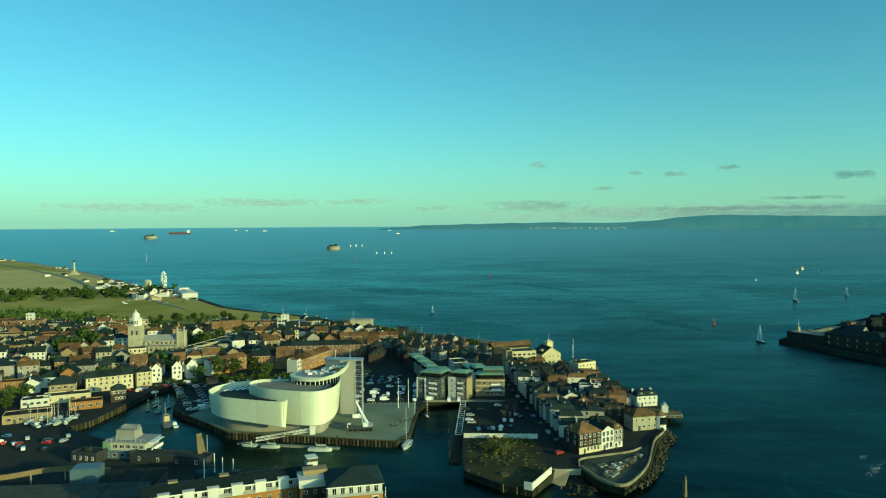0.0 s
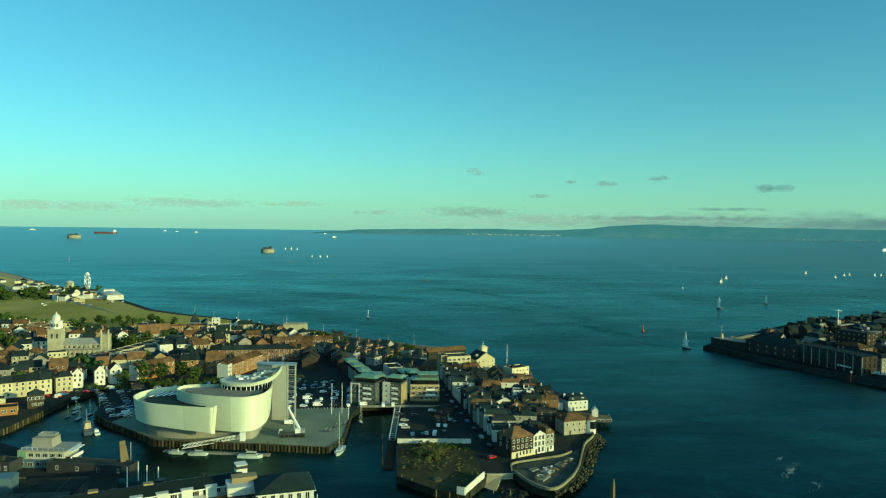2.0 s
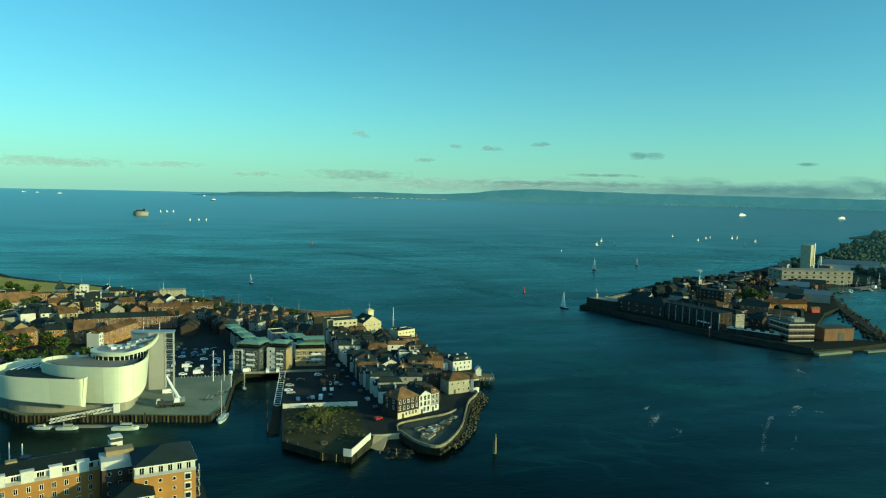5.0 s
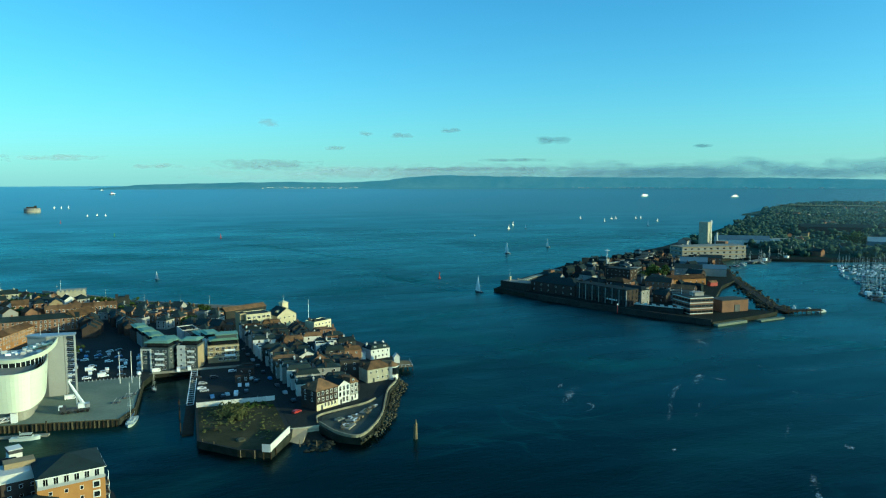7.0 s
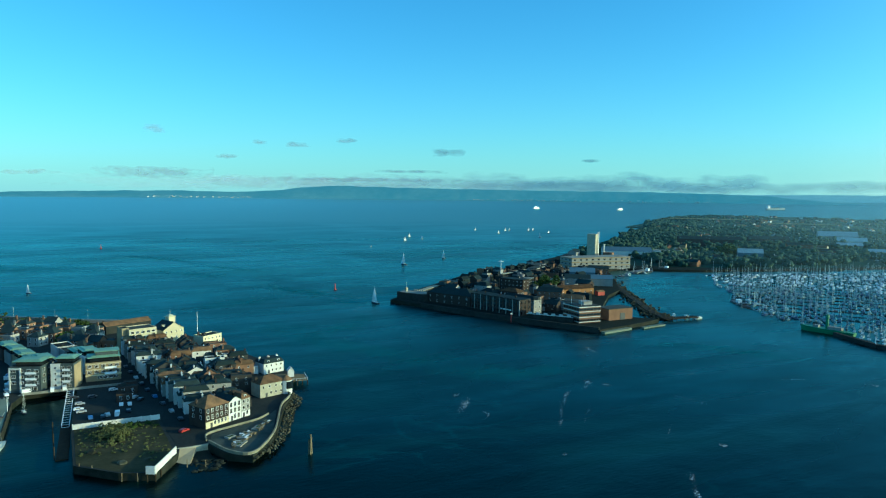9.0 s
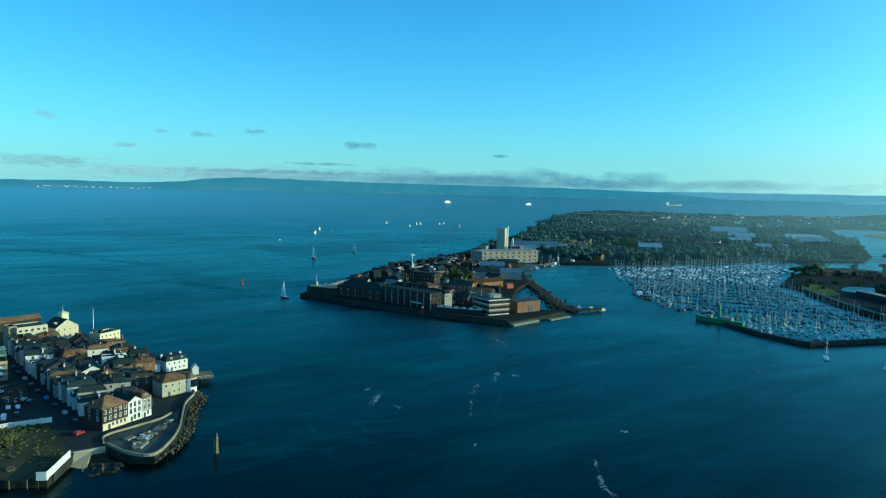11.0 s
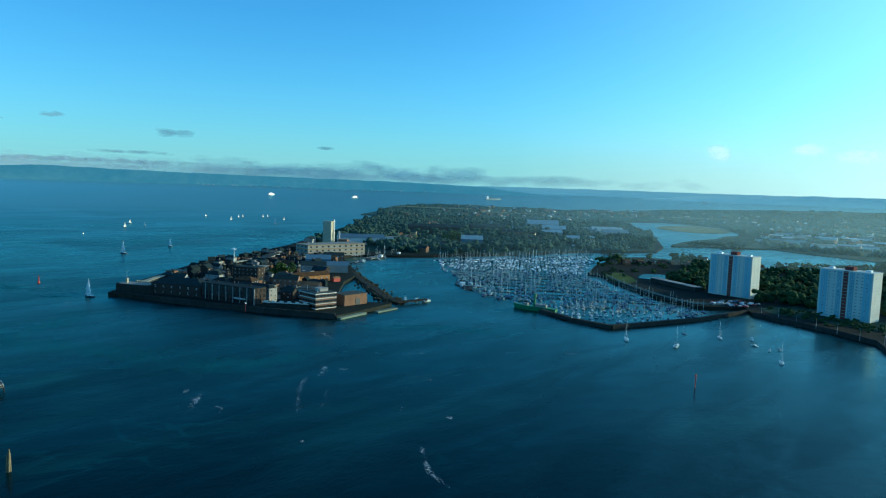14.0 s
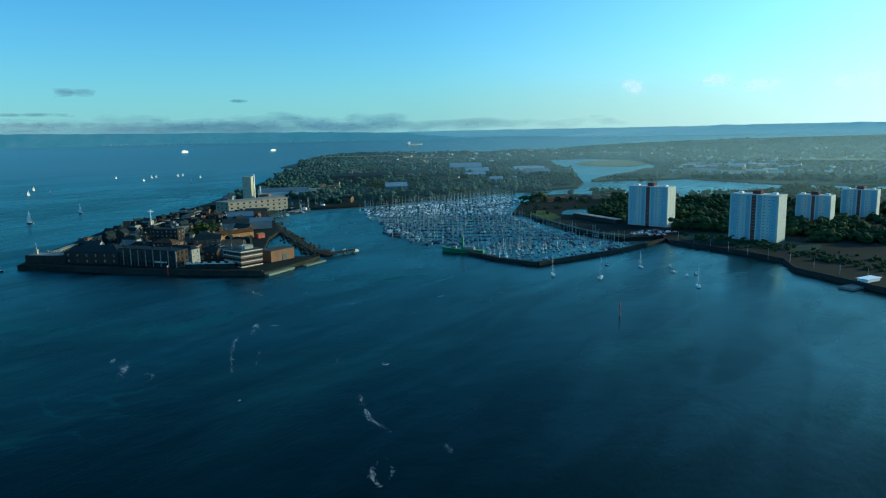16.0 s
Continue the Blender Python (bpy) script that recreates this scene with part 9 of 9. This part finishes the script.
for x, y, deg, size in ((-12, 818, 200, 0.6), (274, 612, 200, 0.95), (460, 926, 190, 1.05), (562, 988, 170, 0.8), (757, 1495, 10, 1.0), (738, 1396, 190, 0.9), (687, 1377, 80, 1.1), (549, 1246, 20, 0.4),
                        (1046, 1549, 10, 0.9), (1069, 1700, 40, 0.9), (1130, 1640, 70, 0.9), (1150, 1650, 60, 0.9), (1202, 1630, 50, 0.95), (1225, 1640, 60, 0.9), (1047, 1373, 185, 1.2), (1180, 1510, 60, 0.9),
                        (-404, 3111, 90, 1.1), (-380, 3116, 90, 1.15), (-355, 3120, 90, 1.1), (-221, 2372, 90, 0.85), (-195, 2375, 90, 0.85), (-172, 2377, 90, 0.85)):
    sail_at(x, y, math.degrees(math.atan2(y, x)) + (36 if deg > 100 else -40), size * (0.66 if math.hypot(x, y) > 1250 else 1.0))
for x, y, k, deg, sc in ((473, 215, 1, 30, 0.85), (480, 181, 1, 10, 0.9), (533, 169, 0, 30, 0.9), (546, 150, 3, 20, 0.8), (525, 142, 3, 70, 0.6), (517, 130, 3, 10, 0.6), (526, 126, 3, 30, 0.6), (484, 114, 0, 20, 0.95), (528, 194, 2, 60, 0.6)):
    copy_thing(YACHTS[k], pose(x, y, 0, 0, 0, deg) @ Matrix.Scale(sc, 4))


def buoy(x, y, h, mat, label):
    x, y, z, k = drawn_in(x, y)
    b = thing("buoy", x, y, z, 0, label, "buoy")
    part("float", Shape().tube((0, 0, -0.6), (0, 0, 1.2), 1.6, 1.3, 10), mat, b)
    part("cage", Shape().tube((0, 0, 1.2), (0, 0, h), 0.8, 0.3, 6), mat, b)
    part("topmark", Shape().box(0, 0, h, 0.9, 0.9, 0.9), mat, b)


buoy(273, 714, 6, REDPAINT, "red channel buoy riding in the tide")
buoy(92, 1376, 7, REDPAINT, "red navigation buoy on open water")
buoy(-250, 2019, 7, REDPAINT, "red lattice buoy off the harbour")
buoy(-95, 1500, 6, GREENPAINT, "green navigation buoy off the harbour")
mk = thing("channel_beacon", 384, 133, 0, 0, "tall red pile beacon with a cross-shaped topmark", "beacon")
part("support_post", Shape().tube((0, 0, -2), (0, 0, 6.6), 0.3, 0.25), REDPAINT, mk)
part("platform", Shape().box(0, 0, 4.4, 1.2, 1.2, 0.15), DARKMETAL, mk)
part("topmark", Shape().box(0, 0, 6.6, 0.9, 0.9, 0.9), REDPAINT, mk)
dp = thing("timber_dolphin", 91.5, 267, 0, 0, "weathered leaning timber dolphin standing in the harbour", "mooring post")
for x, y, lx, ly, h in ((0, 0, 0.2, 0.0, 8.2), (0.7, 0.2, -0.2, 0, 6.8), (-0.5, 0.5, 0.2, -0.1, 6.2)):
    part("support_post", Shape().tube((x, y, -2), (x + lx, y + ly, h), 0.36, 0.28, 7), PALEWOOD, dp)
pt = thing("fort_beacon", 331, 470, 0, 0, "thin white and red post off the fort wall", "beacon")
part("support_post", Shape().tube((0, 0, -2), (0, 0, 7), 0.3), REDPAINT, pt)
part("topmark", Shape().box(0, 0, 7, 0.9, 0.9, 0.9), WHITE, pt)
ap = thing("lattice_mast", -828, 1985, 0, 0, "thin grey sea mark on a lattice pile", "beacon")
part("support_post", Shape().tube((0, 0, -2), (0, 0, 18), 0.7, 0.4), METAL, ap)


def sea_fort(x, y, r, h, label):
    x, y, z, k = drawn_in(x, y)
    f = thing("sea_fort", x, y, z, 0, label, "sea fort", "sea forts")
    part("wall", Shape().tube((0, 0, -3), (0, 0, h * k), r * k, r * k, 28), GREYWALL, f)
    part("belt", Shape().tube((0, 0, h * 0.3 * k), (0, 0, h * 0.5 * k), r * 1.02 * k, r * 1.02 * k, 28), STONE, f)
    part("roof_buildings", Shape().box(-r * 0.2 * k, 0, h * k, r * 0.9 * k, r * 0.6 * k, 5 * k).box(r * 0.4 * k, 0, h * k, r * 0.3 * k, r * 0.3 * k, 9 * k), DARKSTONE, f)


sea_fort(-425, 2760, 25, 15, "round stone sea fort standing in open water")
sea_fort(-2043, 4976, 42, 22, "round stone sea fort far out at sea")


def ship(x, y, L, deg, hull, label, h=0.5, aft=False):
    x, y, z, k = drawn_in(x, y)
    L *= k
    b = thing("ship", x, y, z, radians(deg), label, "ship", "distant ships")
    part("hull", hull_shape(L, L * 0.16, L * 0.07, stern=0.95), hull, b)
    if aft:  # a tanker: a long low deck, the bridge at one end
        part("superstructure", Shape().box(-L * 0.4, 0, L * 0.06, L * 0.12, L * 0.13, L * 0.12), WHITEMETAL, b)
        part("deck_gear", Shape().box(L * 0.05, 0, L * 0.06, L * 0.6, L * 0.06, L * 0.02).tube((L * 0.1, 0, L * 0.06), (L * 0.1, 0, L * 0.14), L * 0.008, n=6), DARKMETAL, b)
        return
    part("superstructure", Shape().box(-L * 0.02, 0, L * 0.06, L * 0.72, L * 0.13, L * 0.1 * h * 2).box(-L * 0.1, 0, L * 0.06 + L * 0.2 * h, L * 0.4, L * 0.1, L * 0.06), WHITEMETAL, b)
    part("funnel", Shape().tube((-L * 0.2, 0, L * 0.1), (-L * 0.2, 0, L * 0.3), L * 0.03, n=8), REDPAINT, b)


DARKRED = material("dull_red_hull", (0.14, 0.05, 0.04), 0.6, 0.2)
ship(-397, 6300, 75, 60, HULLDARK, "dark ship far out on the strait", 0.35)
ship(-2700, 7300, 210, 200, DARKRED, "long dull red tanker at anchor far out", 0.25, True)
for x, y, L in ((-4500, 9700, 150), (-3000, 10300, 110), (-2300, 9200, 110), (-2700, 9800, 90), (-700, 9300, 90)):
    ship(x, y, 0.5 * L, 20, HULLWHITE, "pale ship on the horizon", 0.4)
ship(3000, 3980, 62, 5, WHITEMETAL, "white car ferry crossing the strait", 0.7)
ship(3377, 3564, 62, 185, WHITEMETAL, "white car ferry crossing the strait", 0.6)
ship(5000, 3560, 170, -15, HULLWHITE, "pale tanker with red waterline at anchor beyond the point", 0.25, True)
ship(9500, 3320, 110, -60, WHITEMETAL, "pale tanker on the far strait", 0.3)

FOAM = glow_free_foam()


def foam(points, width):
    """Broken flakes of foam strung along a line, thickest where the eddy turns."""
    s, g = Shape(), random.Random(int(points[0][0] * 7 + points[0][1]))
    line = smooth_line(points, 8)
    for i, (x, y) in enumerate(line):
        u = i / (len(line) - 1)
        dense = max(0.0, noise.noise((x * 0.11, y * 0.11, 2)) + 0.35) * (0.35 + 0.65 * math.sin(math.pi * u))
        for _ in range(int(1 + 22 * dense)):
            px, py, r, a0 = x + g.gauss(0, 0.75 * width), y + g.gauss(0, 0.75 * width), width * g.uniform(0.06, 0.30) * (0.4 + dense), g.uniform(0, 6.28)
            k = g.uniform(1.3, 3.0)
            ring = []
            for j in range(7):
                b, q = a0 + j * 0.8976, r * g.uniform(0.5, 1.2)
                cx, cy = q * k * math.cos(b - a0), q * math.sin(b - a0)
                ring.append((px + cx * math.cos(a0) - cy * math.sin(a0), py + cx * math.sin(a0) + cy * math.cos(a0), 0.10 + 0.03 * g.random()))
            m = len(s.v)
            s.v += ring
            s.f.append(tuple(range(m, m + 7)))
            s.m.append(0)
    solid("foam_streak", s, FOAM, "thin white foam curling on a tide eddy", "foam", "stuff")


for points, width in (([(328, 379), (323, 366), (318, 352)], 1.3), ([(264, 307), (264, 299), (253, 289)], 1.4), ([(244, 291), (234, 283), (216, 263), (204, 249)], 0.9), ([(193, 308), (184, 299), (173, 285)], 1.2),
                      ([(188, 314), (183, 309)], 0.7), ([(212, 181), (206, 175), (195, 162), (192, 155), (190, 149)], 0.75), ([(288, 260), (289, 250), (291, 237)], 0.8), ([(249, 198), (247, 194)], 0.9), ([(191, 126), (187, 121)], 0.8),
                      ([(183, 220), (181, 218)], 0.5), ([(250, 226), (233, 213)], 0.4), ([(402, 224), (405, 217)], 0.9), ([(324, 292), (336, 283)], 0.6), ([(311, 308), (312, 299)], 0.6), ([(368, 254), (381, 246)], 0.7),
                      ([(172, 136), (166, 137), (160, 133), (156, 127), (160, 126), (168, 131)], 0.7), ([(183, 282), (182, 275), (171, 268)], 0.7), ([(239, 269), (224, 254), (207, 238)], 0.5), ([(269, 294), (271, 289)], 0.7),
                      ([(262, 560), (240, 582), (268, 608)], 0.9), ([(278, 640), (262, 690), (225, 760)], 1.1)):
    foam(points, width)


def cloud(az0, az1, el0, el1, mat, label, d=4900.0, name="cloud"):
    """A thin sheet of cloud far off, bowed with the sky."""
    s, n = Shape(), 24
    mid = radians((az0 + az1) / 2)
    for i in range(n + 1):
        a = radians(az0 + (az1 - az0) * i / n)
        for el in (el0, el1):
            s.v.append((d * math.sin(a), d * math.cos(a), EYE + d * math.tan(radians(el))))
    s.f = [(2 * i, 2 * i + 2, 2 * i + 3, 2 * i + 1) for i in range(n)]
    s.m = [0] * n
    ob = solid(name, s, mat, label, "cloud", "structure")
    uv = ob.data.uv_layers.new(name="UVMap")
    for p in ob.data.polygons:
        for li, vi in zip(p.loop_indices, p.vertices):
            uv.data[li].uv = ((vi // 2) / n, vi % 2)


CL_GREY = cloud_material("grey_cloud", (0.26, 0.32, 0.42), 0.57, 1.02, 0.55, 0.012, 0.035)
CL_BANK = cloud_material("cloud_bank", (0.44, 0.52, 0.62), 0.60, 1.05, 0.62, 0.0026, 0.010)
CL_HEAP = cloud_material("cloud_heaps", (0.50, 0.58, 0.68), 0.60, 1.10, 0.42, 0.006, 0.018)
CL_WISP = cloud_material("thin_cloud", (0.30, 0.36, 0.44), 0.74, 1.02, 0.5, 0.010, 0.03)
# sunlight on these clouds is put in as emission
CL_LIT = cloud_material("lit_cloud", (0.95, 0.90, 0.84), 0.66, 1.06, 0.7, 0.006, 0.009, 0.62)
for az0, az1, el0, el1, m in ((3.0, 11.8, 0.80, 1.75, CL_GREY), (13, 34, 0.75, 1.15, CL_GREY), (28.4, 31.4, 2.85, 3.5, CL_GREY), (16.8, 19.2, 3.3, 3.9, CL_WISP), (14.3, 16, 3.4, 4.0, CL_WISP), (20.5, 23, 3.7, 4.3, CL_WISP),
                             (-19.5, -9.5, 1.2, 2.0, CL_GREY), (-30, -17, 0.8, 1.6, CL_GREY), (-11, -3, 1.4, 2.0, CL_WISP), (-3, 2, 0.9, 1.4, CL_WISP), (6.5, 9, 3.9, 5.0, CL_WISP), (11.5, 14, 2.3, 2.9, CL_WISP), (24, 30, 1.5, 1.8, CL_GREY),
                             (40, 42.5, 2.4, 2.8, CL_WISP), (70.2, 72.6, 2.4, 3.9, CL_LIT), (84.6, 86.6, 2.6, 3.6, CL_LIT), (86.2, 88.4, 2.6, 3.8, CL_LIT), (75.8, 79.2, 2.9, 4.0, CL_LIT), (78, 83, 2.5, 3.6, CL_LIT)):
    cloud(az0, az1, el0, el1, m, "small streak of evening cloud low over the sea")
# heaps of cloud lying on the island, lower and thinner to either side
g = random.Random(21)
for i in range(9):
    a = 15 + 4.6 * i + g.uniform(-0.8, 0.8)
    w, top = g.uniform(6.5, 9), (1.15 + 0.55 * math.sin(math.pi * min(1, max(0, (a - 12) / 52)))) * g.uniform(0.85, 1.15)
    cloud(a - w / 2, a + w / 2, 0.15, top, CL_HEAP, "heap of violet-grey cloud lying over the island", 4880.0 - 4 * i)
cloud(0, 72, -0.05, 1.15, CL_BANK, "long bank of violet-grey cloud over the island", name="cloud_bank")


def haze_sheet_material(name, color, most, crest):
    """A sheet that stands in for hazy lit air: clear at the first end, thicker along, thickest at the crest of its
    height.
    """
    m = bpy.data.materials.new(name)
    m.use_nodes = True
    n, l = m.node_tree.nodes, m.node_tree.links
    n.remove(n["Principled BSDF"])
    near, through_, air, both, veil = n.new("ShaderNodeBsdfDiffuse"), n.new("ShaderNodeBsdfTranslucent"), n.new("ShaderNodeBsdfTransparent"), n.new("ShaderNodeMixShader"), n.new("ShaderNodeMixShader")
    near.inputs["Color"].default_value = through_.inputs["Color"].default_value = (*color, 1)
    both.inputs[0].default_value = 0.5
    l.new(near.outputs[0], both.inputs[1])
    l.new(through_.outputs[0], both.inputs[2])
    uv, sep = n.new("ShaderNodeUVMap"), n.new("ShaderNodeSeparateXYZ")
    l.new(uv.outputs[0], sep.inputs[0])
    rise, along, thick = n.new("ShaderNodeFloatCurve"), n.new("ShaderNodeMapRange"), n.new("ShaderNodeMath")
    c = rise.mapping.curves[0]
    c.points[0].location, c.points[1].location = (0.0, 0.0), (1.0, 0.0)
    for p in crest:
        c.points.new(*p)
    rise.mapping.update()
    l.new(sep.outputs[1], rise.inputs["Value"])
    along.interpolation_type = "SMOOTHSTEP"
    for k, v in (("From Min", 0.0), ("From Max", 0.42), ("To Min", 0.0), ("To Max", most)):
        along.inputs[k].default_value = v
    l.new(sep.outputs[0], along.inputs["Value"])
    thick.operation = "MULTIPLY"
    l.new(rise.outputs[0], thick.inputs[0])
    l.new(along.outputs[0], thick.inputs[1])
    l.new(thick.outputs[0], veil.inputs[0])
    l.new(air.outputs[0], veil.inputs[1])
    l.new(both.outputs[0], veil.inputs[2])
    l.new(veil.outputs[0], n["Material Output"].inputs["Surface"])
    return m


HAZE_SHEET = haze_sheet_material("evening_haze", (0.54, 0.79, 0.82), 0.135, ((0.38, 1.0), (0.72, 0.85)))
VEIL = haze_sheet_material("high_haze", (0.80, 0.72, 0.60), 0.34, ((0.04, 0.9), (0.25, 0.9), (0.6, 0.3)))
cloud(44, 124, 0.0, 7.5, VEIL, "thin pale haze low in the evening sky", 4940.0, "high_haze")
# upright sheets added to stand in for the haze of distance
for d in (1080, 1600, 2300):
    cloud(35, 124, math.degrees(math.atan((1 - EYE) / d)), 0.12, HAZE_SHEET, "thin added sheet for the haze over the low shore", float(d), "mist_layer")


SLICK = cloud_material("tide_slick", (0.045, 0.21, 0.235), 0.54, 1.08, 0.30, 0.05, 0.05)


def eddy(points, width):
    """A long pale patch of ruffled water, fading out all round."""
    s, line = Shape(), smooth_line(points, 10)
    n = len(line) - 1
    for i, (x, y) in enumerate(line):
        p, q = line[max(0, i - 1)], line[min(n, i + 1)]
        d = Vector((q[0] - p[0], q[1] - p[1])).normalized()
        w = width * (1 + 0.5 * noise.noise((x * 0.02, y * 0.02, 4)))
        s.v += [(x - d.y * w, y + d.x * w, 0.06), (x + d.y * w, y - d.x * w, 0.06)]
    s.f = [(2 * i + 1, 2 * i + 3, 2 * i + 2, 2 * i) for i in range(n)]
    s.m = [0] * n
    ob = solid("ruffled_water", s, SLICK, "pale ruffled patch where the tide turns", "water", "stuff")
    uv = ob.data.uv_layers.new(name="UVMap")
    for p in ob.data.polygons:
        for li, vi in zip(p.loop_indices, p.vertices):
            uv.data[li].uv = ((vi // 2) / n, vi % 2)


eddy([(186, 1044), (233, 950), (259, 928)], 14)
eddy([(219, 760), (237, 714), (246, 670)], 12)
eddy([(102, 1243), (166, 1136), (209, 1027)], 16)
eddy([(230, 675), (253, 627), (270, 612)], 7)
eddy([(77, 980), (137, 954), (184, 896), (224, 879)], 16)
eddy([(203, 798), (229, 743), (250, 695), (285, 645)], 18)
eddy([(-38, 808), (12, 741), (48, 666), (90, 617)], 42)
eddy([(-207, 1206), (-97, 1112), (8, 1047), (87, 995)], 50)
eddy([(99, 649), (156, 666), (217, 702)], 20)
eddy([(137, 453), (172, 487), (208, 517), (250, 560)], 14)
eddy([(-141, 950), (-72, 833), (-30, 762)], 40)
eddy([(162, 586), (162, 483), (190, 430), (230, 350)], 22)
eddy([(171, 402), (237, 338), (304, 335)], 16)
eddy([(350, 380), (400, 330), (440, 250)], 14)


def remove_models():
    """The first of each kind served as a model for its copies."""
    for k in TREES + CARS + YACHTS + FARHOUSES + [SAILING]:
        for o in (*k.children_recursive, k):
            bpy.data.objects.remove(o, do_unlink=True)


remove_models()
